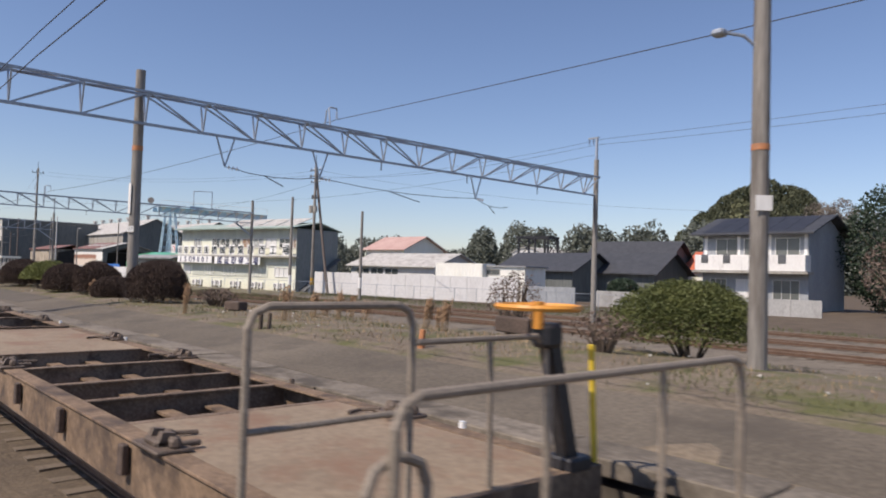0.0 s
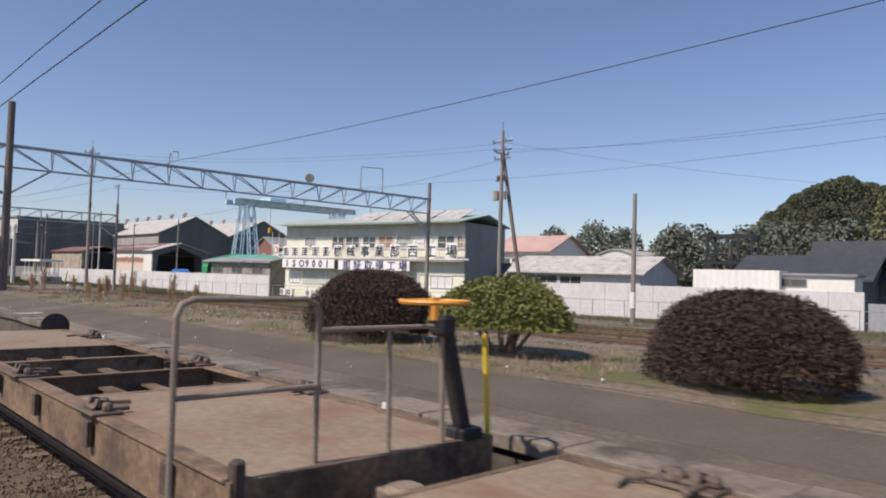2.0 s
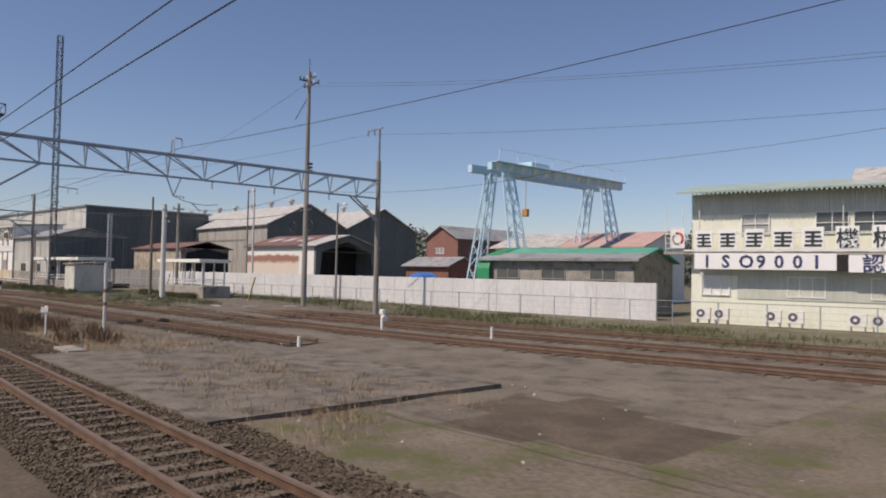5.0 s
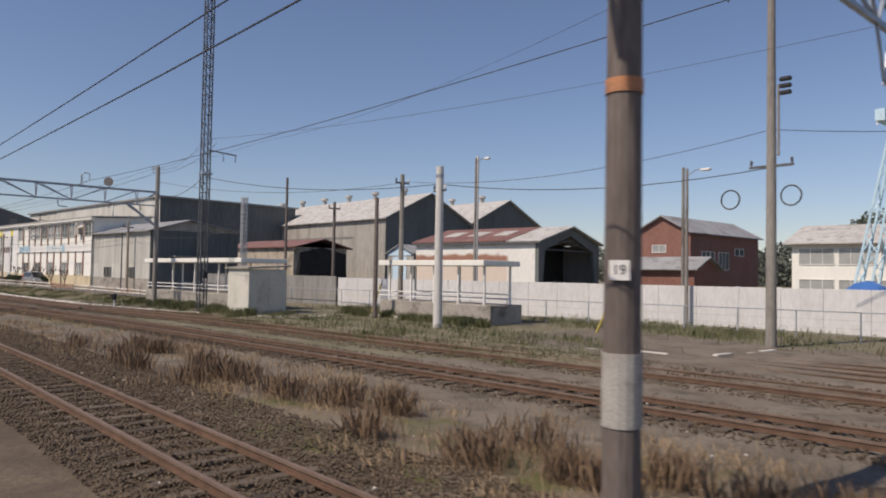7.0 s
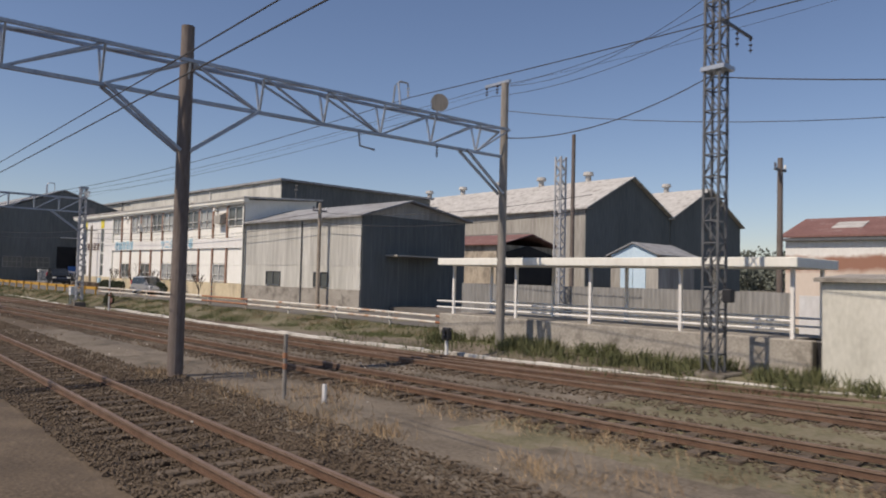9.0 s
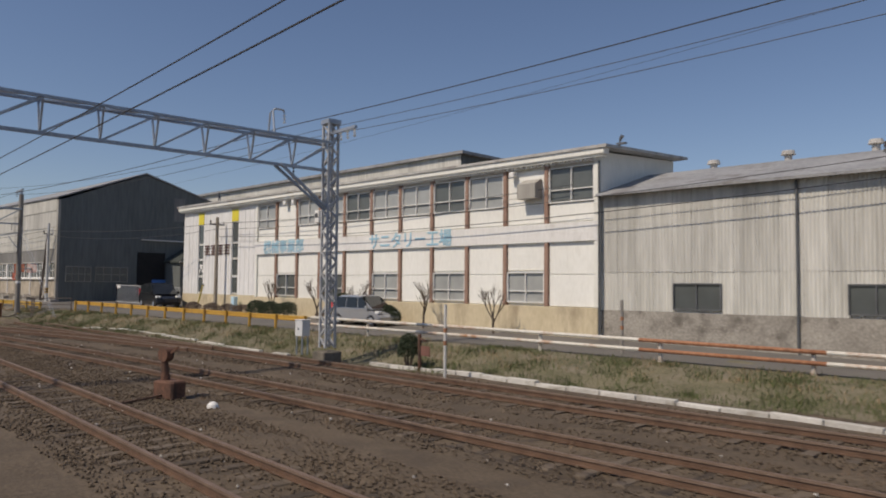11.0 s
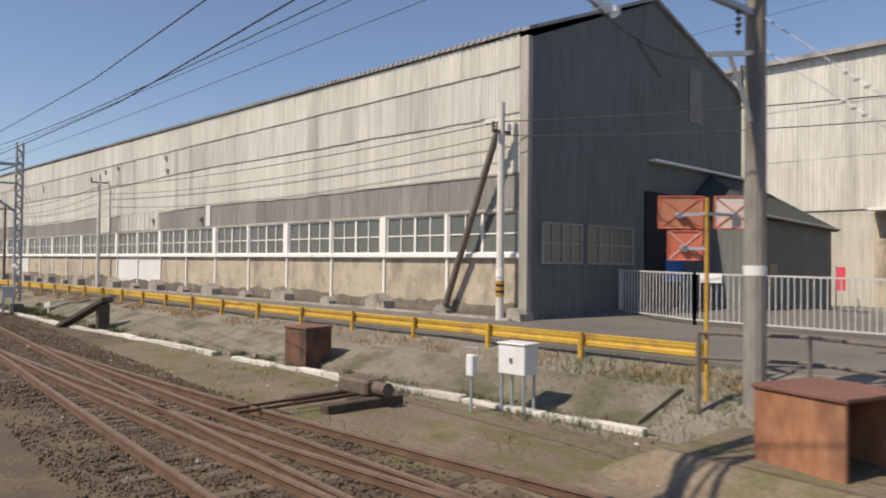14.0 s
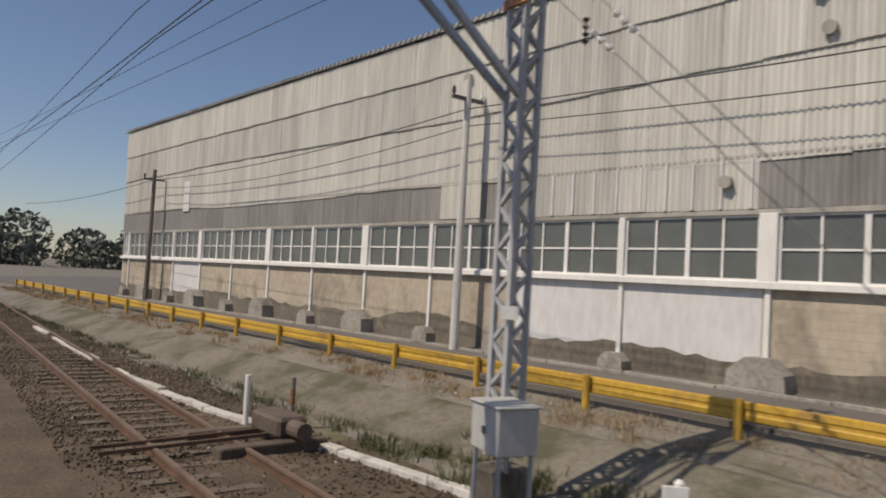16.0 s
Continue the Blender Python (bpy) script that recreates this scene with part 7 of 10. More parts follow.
def bush(name, label, x, y, z, rx, ry, h, material, seed, n=9000, leaf=(0.05, 0.11), open_low=0.25, twigs=14):
    rng = np.random.default_rng(seed)
    t = thing(name, label, "bush", group="platform bushes")
    c = (x, y, z + h * 0.36)
    p = lumpy(rng, n, c, (rx, ry, h * 0.62), droop=open_low)
    p = p[p[:, 2] > z + 0.02]
    core = lumpy(rng, n // 3, c, (rx * 0.8, ry * 0.8, h * 0.5), inner=0.5, droop=open_low)
    core = core[core[:, 2] > z + 0.02]
    p = np.concatenate([p, core])
    part("foliage", scatter("foliage", LEAF_V, LEAF_F, poses(turns(rng, len(p), *leaf), p), material), None, t)
    g = Geo()
    for i in range(twigs):
        a = rng.uniform(0, 6.28)
        q = (x + 0.75 * rx * math.cos(a) * rng.uniform(0.3, 1), y + 0.75 * ry * math.sin(a) * rng.uniform(0.3, 1), z + h * rng.uniform(0.35, 0.8))
        g.tube((x + 0.12 * rx * math.cos(a), y + 0.12 * ry * math.sin(a), z - 0.1), q, 0.03, 0.01, n=5)
    part("stem", g, M_BARK, t, "thin brown stems")


BUSH = "dense domed shrub with purple-brown winter leaves"
for i, (x, y, rx, ry, h) in enumerate(((-32.6, 9.0, 1.48, 1.0, 1.48), (-24.85, 9.1, 1.25, 0.95, 1.28), (-22.0, 9.5, 1.12, 0.95, 1.32), (-19.4, 9.3, 0.87, 0.75, 0.86), (-15.6, 9.5, 1.42, 1.0, 1.47))):
    bush("round_bush", BUSH, x, y, 1.17, rx, ry, h, M_BUSH, 100 + i, n=60000, leaf=(0.024, 0.055), open_low=0.42, twigs=14)
bush("leafy_bush", "yellow-green leafy shrub with loose shoots", -29.2, 9.2, 1.17, 1.4, 0.95, 1.35, M_BUSHGREEN, 120, n=13000, leaf=(0.045, 0.09), open_low=0.0)
bush("green_bush", "green clipped shrub by the lamp pole", 2.2, 13.1, 1.0, 1.3, 1.1, 1.55, M_BUSHGREEN2, 121, n=22000, leaf=(0.04, 0.07))
bush("dark_shrub", "small dark evergreen shrub beside the lattice mast", -180.6, 14.3, -0.12, 0.4, 0.35, 1.1, M_BUSHDARK, 125, n=2600, leaf=(0.03, 0.07), open_low=0.1)
bush("scraggly_bush", "thin dark scraggly shrub in the dry grass", -2.1, 12.8, 1.0, 0.75, 0.6, 1.75, M_BUSHDRY, 122, n=900, leaf=(0.04, 0.08), open_low=0.0, twigs=40)
bush("scraggly_bush", "bare brown shrub in the dry grass", 1.7, 11.0, 1.17, 0.7, 0.5, 0.7, M_BUSHDRY, 123, n=450, leaf=(0.04, 0.09), open_low=0.0, twigs=45)
bush("scraggly_bush", "bare purple-grey twiggy shrub beside the dense one", -13.2, 10.6, 1.15, 0.9, 0.6, 0.7, M_BUSHDRY, 124, n=700, leaf=(0.04, 0.09), open_low=0.0, twigs=60)


def plants_on(x, y):
    return ground_z(x, y) - 0.03


BLADE_V = [(-0.006, 0, 0), (0.006, 0, 0), (0.005, 0.06, 0.55), (0.0, 0.22, 1.0)]
BLADE_F = [(0, 1, 2, 3)]


def blades(name, label, spots, h, material, seed, lean=0.35, group="", wide=1.0):
    """Upright blades at the given spots (x, y, z): stuff nobody could count."""
    rng = np.random.default_rng(seed)
    n = len(spots)
    a, tilt = rng.uniform(0, 6.283, n), rng.normal(0, lean, n)
    hh = rng.uniform(h[0], h[1], n)
    ca, sa, ct, st = np.cos(a), np.sin(a), np.cos(tilt), np.sin(tilt)
    w = wide * (0.6 + 0.8 * rng.uniform(size=n))
    m = np.zeros((n, 3, 4))
    m[:, 0, 0], m[:, 1, 0] = ca * w, sa * w
    m[:, 0, 1], m[:, 1, 1], m[:, 2, 1] = -sa * ct * hh, ca * ct * hh, -st * hh * 0.3
    m[:, 0, 2], m[:, 1, 2], m[:, 2, 2] = -sa * st * hh, ca * st * hh, ct * hh
    m[:, :, 3] = np.asarray(spots)
    ob = new(name, scatter(name, BLADE_V, BLADE_F, m, material))
    return tagged(ob, label, "grass", group, "stuff")


def patches(seed, x0, x1, y0, y1, n, clumps, spread, y_of=None):
    """n spots in clumps over a stretch of the plan."""
    rng = np.random.default_rng(seed)
    cx = rng.uniform(x1, x0, clumps)
    cy = rng.uniform(y0, y1, clumps)
    if y_of is not None:
        cy = cy + np.array([along(y_of, x) for x in cx])
    size = rng.uniform(0.3, 1.0, clumps) * spread
    k = rng.integers(0, clumps, n)
    x = cx[k] + rng.normal(size=n) * size[k]
    y = cy[k] + rng.normal(size=n) * size[k] * 0.7
    return [(a, b, plants_on(a, b)) for a, b in zip(x, y)]


def clear(spots, y_low=-99, x_hi=999):
    return [s for s in spots if s[1] > y_low and s[0] < x_hi]


blades("dry_grass", "short dry straw-coloured grass over the platform ground", clear(patches(1, 12, -66, 8.2, 19, 34000, 420, 1.3), 7.8), (0.04, 0.17), M_DRY, 1, 0.6)
blades("green_grass", "short green weeds between the dry grass", clear(patches(2, 12, -60, 8.0, 15, 14000, 130, 0.8), 7.8), (0.04, 0.14), M_GRASS, 2, 0.7, wide=1.4)
blades("tall_dry_grass", "tall brown dry grass beside the near track", patches(3, -92, -124, 6.6, 8.8, 9000, 40, 0.45), (0.15, 0.6), M_DRYBROWN, 3, 0.35, wide=0.7)
blades("tall_dry_grass", "straw-coloured dry tufts beside the near track", patches(4, -76, -150, 6.0, 10.5, 20000, 210, 0.6), (0.06, 0.28), M_DRY, 4, 0.6, wide=0.7)
blades("green_grass", "green grass strip along the white wall", patches(5, -30, -140, 27, 34, 26000, 300, 1.6) , (0.1, 0.4), M_GRASS, 5, 0.4, wide=2.2)
blades("green_grass", "green grass and weeds along the far tracks", clear(patches(6, 20, -60, 38, 43, 7000, 150, 1.5)), (0.1, 0.35), M_GRASS, 6, 0.4, wide=2.2)
blades("green_grass", "rank green grass before the garden walls", patches(26, -14, -62, 42, 46, 6000, 130, 1.1) + patches(27, -14, -35, 45, 54, 5000, 90, 1.2), (0.08, 0.3), M_GRASS, 26, 0.4, wide=2.4)
blades("bank_grass", "patchy green grass on the road bank", patches(7, -140, -222, -3.2, -0.2, 48000, 380, 0.65, GUARD_LINE), (0.06, 0.22), M_BANKGREEN, 7, 0.5, wide=1.5)
blades("bank_grass", "dry straw on the road bank", patches(8, -140, -217, -2.2, -0.1, 15000, 260, 0.6, GUARD_LINE), (0.05, 0.2), M_DRY, 8, 0.6)
blades("bank_grass", "dry straw and weeds along the top of the slope", patches(18, -218, -300, -1.1, -0.15, 22000, 330, 0.28, GUARD_LINE), (0.05, 0.22), M_DRY, 18, 0.6)
blades("bank_grass", "sparse green weeds at the foot of the slope", patches(19, -219, -290, -3.35, -2.6, 16000, 190, 0.3, GUARD_LINE), (0.05, 0.22), M_GRASS, 19, 0.5, wide=1.4)
blades("green_grass", "green weeds round the hut and shelters", patches(9, -112, -156, 15.5, 22.5, 12000, 200, 0.9), (0.06, 0.35), M_GRASS, 9, 0.4, wide=1.8)
blades("green_grass", "tall green scrub weeds at the foot of the shelter stage", patches(28, -121, -134, 23.4, 24.5, 7000, 26, 0.4) + patches(29, -134, -152, 17.6, 19.6, 7000, 40, 0.4), (0.15, 0.55), M_GRASS, 28, 0.45, wide=1.8)
blades("green_grass", "green weeds round the foot of the lattice mast", patches(30, -248.5, -254, 5.9, 7.2, 2600, 16, 0.25), (0.08, 0.32), M_GRASS, 30, 0.5, wide=1.5)
blades("track_weeds", "sparse dry weeds between the tracks", patches(10, -80, -300, 5.2, 12, 9000, 420, 0.35), (0.04, 0.2), M_DRYBROWN, 10, 0.5)


def reed_tuft(x, y, h, seed, material, label):
    rng = np.random.default_rng(seed)
    z = plants_on(x, y)
    t = thing("reed_tuft", label, "grass", group="reed tufts")
    g, plume = Geo(), []
    for i in range(22):
        a, lean = rng.uniform(0, 6.28), rng.uniform(0.0, 0.07)
        hh = h * rng.uniform(0.65, 1.0)
        p = Vector((x + rng.normal() * 0.06, y + rng.normal() * 0.06, z))
        q = p + Vector((math.cos(a) * lean * hh + 0.16 * hh, math.sin(a) * lean * hh, hh))
        g.tube(p, q, 0.006, 0.003, n=4)
        for k in range(32):
            f = 1 - rng.uniform(0, 1) ** 1.4 * 0.55
            plume.append(p.lerp(q, f) + Vector(rng.normal(size=3) * 0.02))
    tagged(part("stalk", g, M_DRY, t), kind="stuff")
    plume = np.array([tuple(p) for p in plume])
    m = turns(rng, len(plume), 0.02, 0.045)
    m[:, 2, :] *= 1.8
    tagged(part("plume", scatter("plume", LEAF_V, LEAF_F, poses(m, plume), material), None, t, "feathery red-brown plumes"), kind="stuff")


rr = random.Random(8)
for i in range(13):
    reed_tuft(rr.uniform(-62, -44), rr.uniform(8.6, 13), rr.uniform(0.75, 1.3), 300 + i, M_REED, "tuft of reddish dry reeds in the waste ground")
for i, (x, y) in enumerate(((-10.2, 8.3), (-8.4, 11.3), (-7.3, 11.4), (-11.1, 14.5), (-8.5, 13.2), (-20.9, 9.0), (-6.4, 9.2), (-5.5, 13.5), (-4.5, 12.2), (-9.8, 12.6), (-3.2, 11.6), (-1.2, 12.4))):
    reed_tuft(x, y, rr.uniform(0.5, 0.95), 340 + i, M_REED, "tuft of rusty dry reeds on the platform ground")


# loose stones of the ballast
STONE_V = [(1, 0, 0.1), (0.2, 0.9, -0.1), (-0.8, 0.5, 0.2), (-0.7, -0.6, -0.1), (0.3, -0.9, 0.15), (0.1, 0.1, 0.75), (0, 0, -0.7)]
STONE_F = [(0, 1, 5), (1, 2, 5), (2, 3, 5), (3, 4, 5), (4, 0, 5), (1, 0, 6), (2, 1, 6), (3, 2, 6), (4, 3, 6), (0, 4, 6)]


def stones(seed, n, x0, x1, y_of, y0, y1, size, label):
    rng = np.random.default_rng(seed)
    x = rng.uniform(x1, x0, n)
    y = rng.uniform(y0, y1, n) + np.array([along(y_of, v) for v in x])
    z = np.array([ground_z(a, b) for a, b in zip(x, y)]) + rng.uniform(-0.01, 0.035, n)
    me = scatter("ballast", STONE_V, STONE_F, poses(turns(rng, n, *size), np.stack([x, y, z], 1)), M_STONE)
    tagged(new("ballast", me), label, "ballast", "", "stuff")


stones(1, 60000, -28, -86, TRACK_NEAR, -1.6, 1.8, (0.014, 0.034), "rust-brown ballast stones along the near track")
stones(2, 80000, -86, -150, TRACK_NEAR, -1.6, 2.6, (0.014, 0.034), "rust-brown ballast stones along the near track")
stones(3, 90000, -150, -290, TRACK_NEAR, -1.6, 2.2, (0.015, 0.036), "brown ballast stones along the near track")
stones(4, 50000, -90, -236, TRACK_SIDING, -1.5, 1.7, (0.015, 0.036), "grey-brown ballast stones round the siding")
stones(5, 34000, -95, -214, TRACK_LOOP, -1.6, 1.6, (0.017, 0.04), "grey-brown ballast stones round the loop track")


def litter(seed, n, x0, x1, y_of, y0, y1):
    rng = np.random.default_rng(seed)
    x = rng.uniform(x1, x0, n)
    y = rng.uniform(y0, y1, n) + np.array([along(y_of, v) for v in x])
    z = np.array([ground_z(a, b) for a, b in zip(x, y)]) + 0.05
    me = scatter("litter", STONE_V, STONE_F, poses(turns(rng, n, 0.01, 0.04), np.stack([x, y, z], 1)), M_LITTER)
    tagged(new("litter", me), "scattered pale stones and scraps along the tracks", "litter", "", "stuff")


litter(1, 260, -30, -150, TRACK_NEAR, -1.2, 9)
litter(2, 320, -150, -260, TRACK_NEAR, -1.2, 7)
litter(3, 160, 8, -60, [(60, 8), (-70, 8)], 0, 6)


# ---------------------------------------------------------------- trees and distance
def tree(name, label, x, y, z, h, r, material, seed, n=2600, leaf=(0.5, 1.1), trunk=0.3, lumps=14, low=0.3, category="tree"):
    rng = np.random.default_rng(seed)
    t = thing(name, label, category, group="trees")
    g = Geo().tube((x, y, z - 0.3), (x + 0.2, y, z + h * 0.55), trunk, trunk * 0.5, n=8)
    for i in range(6):
        a = 6.28 * i / 6 + rng.uniform(-0.4, 0.4)
        g.tube((x + 0.1, y, z + h * rng.uniform(0.3, 0.5)), (x + r * 0.7 * math.cos(a), y + r * 0.7 * math.sin(a), z + h * rng.uniform(0.6, 0.85)), trunk * 0.4, trunk * 0.12, n=6)
    part("trunk", g, M_BARK, t)
    c = (x, y, z + h * (low + (1 - low) * 0.45))
    p = lumpy(rng, n, c, (r, r, h * (1 - low) * 0.55), lumps, 0.62, 1.0)
    part("crown", scatter("crown", LEAF_V, LEAF_F, poses(turns(rng, len(p), *leaf), p), material), None, t)


def woods(name, label, spots, material, seed, n=420, leaf=(1.2, 2.6)):
    """Far woods: many crowns in one."""
    rng = np.random.default_rng(seed)
    ps = [lumpy(rng, n, (x, y, z + h * 0.45), (r, r * 0.8, h * 0.58), 9, 0.66, 1.0) for x, y, z, r, h in spots]
    p = np.concatenate(ps)
    tagged(new(name, scatter(name, LEAF_V, LEAF_F, poses(turns(rng, len(p), *leaf), p), material)), label, "woods", "", "stuff")


wr = random.Random(4)
M_BAREHILL = mat("bare_hill_twigs", (0.15, 0.13, 0.11), (0.26, 0.225, 0.19), 0.3, 0.9, 0.1, fine=9)
# hill leaf tones lifted to include haze in the colour
M_HILL = mat("hill_tree_leaves", (0.05, 0.062, 0.034), (0.125, 0.132, 0.075), 0.16, 0.9, 0.1, fine=9)
HILL_TOP = [(-57, 24), (-69, 30), (-89, 33), (-97, 39), (-107, 41.5), (-117, 39), (-127, 32), (-135, 25.5), (-142, 21)]
woods("wooded_hill", "rounded wooded hill of evergreen trees behind the houses",
      [(x + wr.uniform(-1.5, 1.5), 244 + 9 * k + wr.uniform(-3, 3), max(0, (0.45, 0.75, 1.0)[k] * along(HILL_TOP, x) - 12.6), 5.6, 12.2 + wr.uniform(-1.4, 1.0)) for x in range(-140, -86, 5) for k in range(3)], M_HILL, 40, 4000, (0.5, 1.2))
woods("bare_woods", "grey-brown leafless trees on the shoulder of the hill",
      [(x + wr.uniform(-1.5, 1.5), 250 + 8 * k + wr.uniform(-3, 3), (0.7, 1.0)[k] * along(HILL_TOP, x) - 13, 5.2, 12 + wr.uniform(-2, 2)) for x in range(-88, -56, 5) for k in range(2)], M_BAREHILL, 44, 1900, (0.3, 0.9))
woods("far_woods", "low line of distant wooded hills",
      [(x + wr.uniform(-3, 3), 225 + wr.uniform(-15, 30), 0, 9, (12.0 if -290 < x < -150 else 20.5) + 5 * noise.noise((x * 0.017, 0.3, 0)) + 3 * noise.noise((x * 0.06, 2.3, 0))) for x in range(-560, 140, 8)], M_FARWOOD, 41, 1200, (0.9, 2.0))
woods("far_woods", "rounded evergreen trees behind the houses and halls",
      [(x + wr.uniform(-2, 2), 157 + wr.uniform(-6, 6), 0, 5.5, 16.2 + 2.6 * noise.noise((x * 0.05, 7.3, 0))) for x in range(-150, -84, 5)], M_FARWOOD, 45, 1700, (0.6, 1.3))
woods("far_woods", "hazy ridge of woods on the skyline",
      [(x + wr.uniform(-3, 3), 420 + wr.uniform(-15, 30), 0, 16, 28 + 9 * noise.noise((x * 0.008, 5.3, 0))) for x in range(-1000, 260, 16)], M_FARWOOD, 42, 700, (1.6, 3.5))
woods("far_woods", "dark line of trees closing the view along the railway", [(-430 - 22 * i + wr.uniform(-4, 4), -30 + 13 * k + wr.uniform(-4, 4), 0, 8, 9 + wr.uniform(-2, 4)) for i in range(2) for k in range(9)], M_FARWOOD, 43, 700, (0.9, 2.0))
tree("cypress", "tall dark conifer behind the house", -15.0, 82, 0, 13, 3.4, M_TREEDARK, 50, 7000, (0.2, 0.45), low=0.05)
tree("cypress", "dark conifer beside the house", -9.5, 80, 0, 10, 2.6, M_TREEDARK, 51, 5000, (0.2, 0.45), low=0.05)
tree("garden_tree", "dark evergreen garden tree by the tiled houses", -30.5, 59.5, 0, 2.6, 1.5, M_TREEDARK, 52, 3000, (0.15, 0.3))
tree("conifer", "thin young conifer above the far roofs", -62, 150, 0, 22, 3.0, M_TREE, 54, 900, (0.5, 1.2), low=0.2)
tree("garden_tree", "bare-looking garden tree beside the house", -10.5, 69, 0, 6.5, 2.4, M_BUSHDRY, 55, 900, (0.15, 0.4), low=0.2)


def bare_shrub(x, y, z, h, seed):
    rng = random.Random(seed)
    t = thing("bare_shrub", "small leafless tree with upswept twigs by the office", "tree", group="bare shrubs")
    g = Geo().tube((x, y, z - 0.1), (x, y, z + h * 0.3), 0.06, 0.045, n=6)

    def limb(p, d, length, r, depth):
        q = p + d * length
        g.tube(p, q, r, r * 0.6, n=5)
        if depth:
            for k in range(3):
                e = (d + Vector((rng.uniform(-0.6, 0.6), rng.uniform(-0.5, 0.5), rng.uniform(0.0, 0.4)))).normalized()
                limb(p.lerp(q, rng.uniform(0.6, 1)), e, length * rng.uniform(0.55, 0.8), r * 0.6, depth - 1)

    for k in range(4):
        limb(Vector((x, y, z + h * rng.uniform(0.15, 0.3))), Vector((rng.uniform(-0.7, 0.7), rng.uniform(-0.5, 0.5), 1)).normalized(), h * 0.33, 0.035, 3)
    part("branch", g, M_BARK, t)


OFF = OFFICE_AT
for i, (u, v, h) in enumerate(((22.4, 1.1, 2.2), (17.8, 1.1, 2.4), (13.7, 1.2, 2.2), (9.0, 1.2, 2.2), (4.6, 1.2, 1.9))):
    p = OFF @ Vector((u, v, 0.0))
    bare_shrub(p.x, p.y, p.z, h, 70 + i)
for i, (u, v, rx, h, k) in enumerate(((14.9, 1.4, 0.95, 1.55, 0), (12.8, 1.3, 0.55, 0.8, 2), (11.3, 1.3, 0.6, 1.0, 1), (20.6, 1.4, 1.0, 0.95, 1), (22.3, 1.4, 1.0, 0.95, 1), (23.6, 1.4, 0.9, 0.95, 1), (16.4, 1.3, 0.8, 0.6, 2), (25.6, 1.3, 1.0, 0.7, 2), (27.4, 1.3, 0.8, 0.7, 2), (29.5, 1.3, 0.9, 0.7, 2), (32.2, 1.3, 0.8, 0.7, 2))):
    p = OFF @ Vector((u, v, -0.05))
    bush("hedge_bush", ("dark round clipped bush by the office", "low dark green hedge bush by the office", "low dry hedge with thin leaves by the office")[k], p.x, p.y, p.z, rx, 0.55, h,
         (M_BUSHDARK, M_BUSHDARK, M_BUSHDRY)[k], 400 + i, n=(4500, 3000, 1200)[k], leaf=(0.04, 0.09), twigs=8)


M_CHIPPED = mat("chipped_white_paint", (0.30, 0.28, 0.25), (0.46, 0.44, 0.40), 2.5, 0.8, 0.2, dirt=(0.21, 0.185, 0.16), dirt_at=0.62)
M_SILVER = mat("silver_car_paint", (0.40, 0.41, 0.43), (0.46, 0.47, 0.49), 1, 0.25, 0, metal=0.5)
M_CARBLACK = mat("black_car_paint", (0.012, 0.012, 0.013), (0.02, 0.02, 0.021), 1, 0.18, 0)
M_CARGLASS = glass_mat("car_window", (0.015, 0.017, 0.018), 0.05)
M_YELLOW2 = mat("weathered_yellow_paint", (0.43, 0.255, 0.03), (0.60, 0.375, 0.05), 0.8, 0.6, 0.1, dirt=(0.31, 0.19, 0.06), dirt_at=0.60)
M_WHITERAIL = mat("old_white_rail_paint", (0.55, 0.52, 0.46), (0.70, 0.67, 0.60), 0.7, 0.7, 0.1, dirt=(0.38, 0.20, 0.11), dirt_at=0.58)
M_GATE = mat("pale_grey_gate_paint", (0.40, 0.41, 0.41), (0.52, 0.53, 0.53), 1, 0.6, 0.05)
M_PINKRED = mat("bright_pink_red_cloth", (0.62, 0.05, 0.09), (0.74, 0.09, 0.14), 2, 0.8, 0.05)
M_SIGNPALE = mat("faded_white_stripe", (0.60, 0.50, 0.46), (0.72, 0.64, 0.60), 2, 0.7, 0)
M_LIDRED = mat("faded_red_lid", (0.13, 0.06, 0.045), (0.22, 0.105, 0.08), 2.0, 0.85, 0.3)
M_RAMP = mat("tarred_dark_slab", (0.045, 0.038, 0.031), (0.10, 0.086, 0.07), 1.5, 0.85, 0.4)
M_YELLOWWORN = mat("worn_yellow_marking", (0.40, 0.31, 0.06), (0.52, 0.42, 0.10), 2.5, 0.85, 0.2, dirt=(0.17, 0.14, 0.10), dirt_at=0.5)
M_STAY = mat("faded_yellow_plastic", (0.42, 0.33, 0.07), (0.56, 0.45, 0.12), 2, 0.7, 0.05)
M_RUSTDARK = mat("dark_rusted_steel", (0.085, 0.042, 0.028), (0.19, 0.095, 0.06), 2.0, 0.9, 0.4, streak=0.5, dirt=(0.05, 0.034, 0.027), dirt_at=0.56)
M_TROUGH = mat("pale_trough_concrete", (0.45, 0.43, 0.39), (0.66, 0.64, 0.59), 1.2, 0.85, 0.2, dirt=(0.30, 0.27, 0.22), dirt_at=0.62, piece=0.2)
M_CABINET = mat("pale_cabinet_paint", (0.62, 0.63, 0.63), (0.74, 0.75, 0.75), 1, 0.5, 0.04, streak=0.4)
M_GREYBOX = mat("grey_cabinet_paint", (0.40, 0.40, 0.39), (0.50, 0.50, 0.49), 1, 0.5, 0.05, streak=0.4)


# ---------------------------------------------------------------- poles and their fittings
def pole_thing(label, x, y, z0, z1, r0, r1, material, name="utility_pole", group="utility poles", category="pole"):
    t = thing(name, label, category, group=group)
    part("pole", Geo().tube((x, y, z0 - 0.4), (x, y, z1), r0, r1, n=14), material, t)
    return t


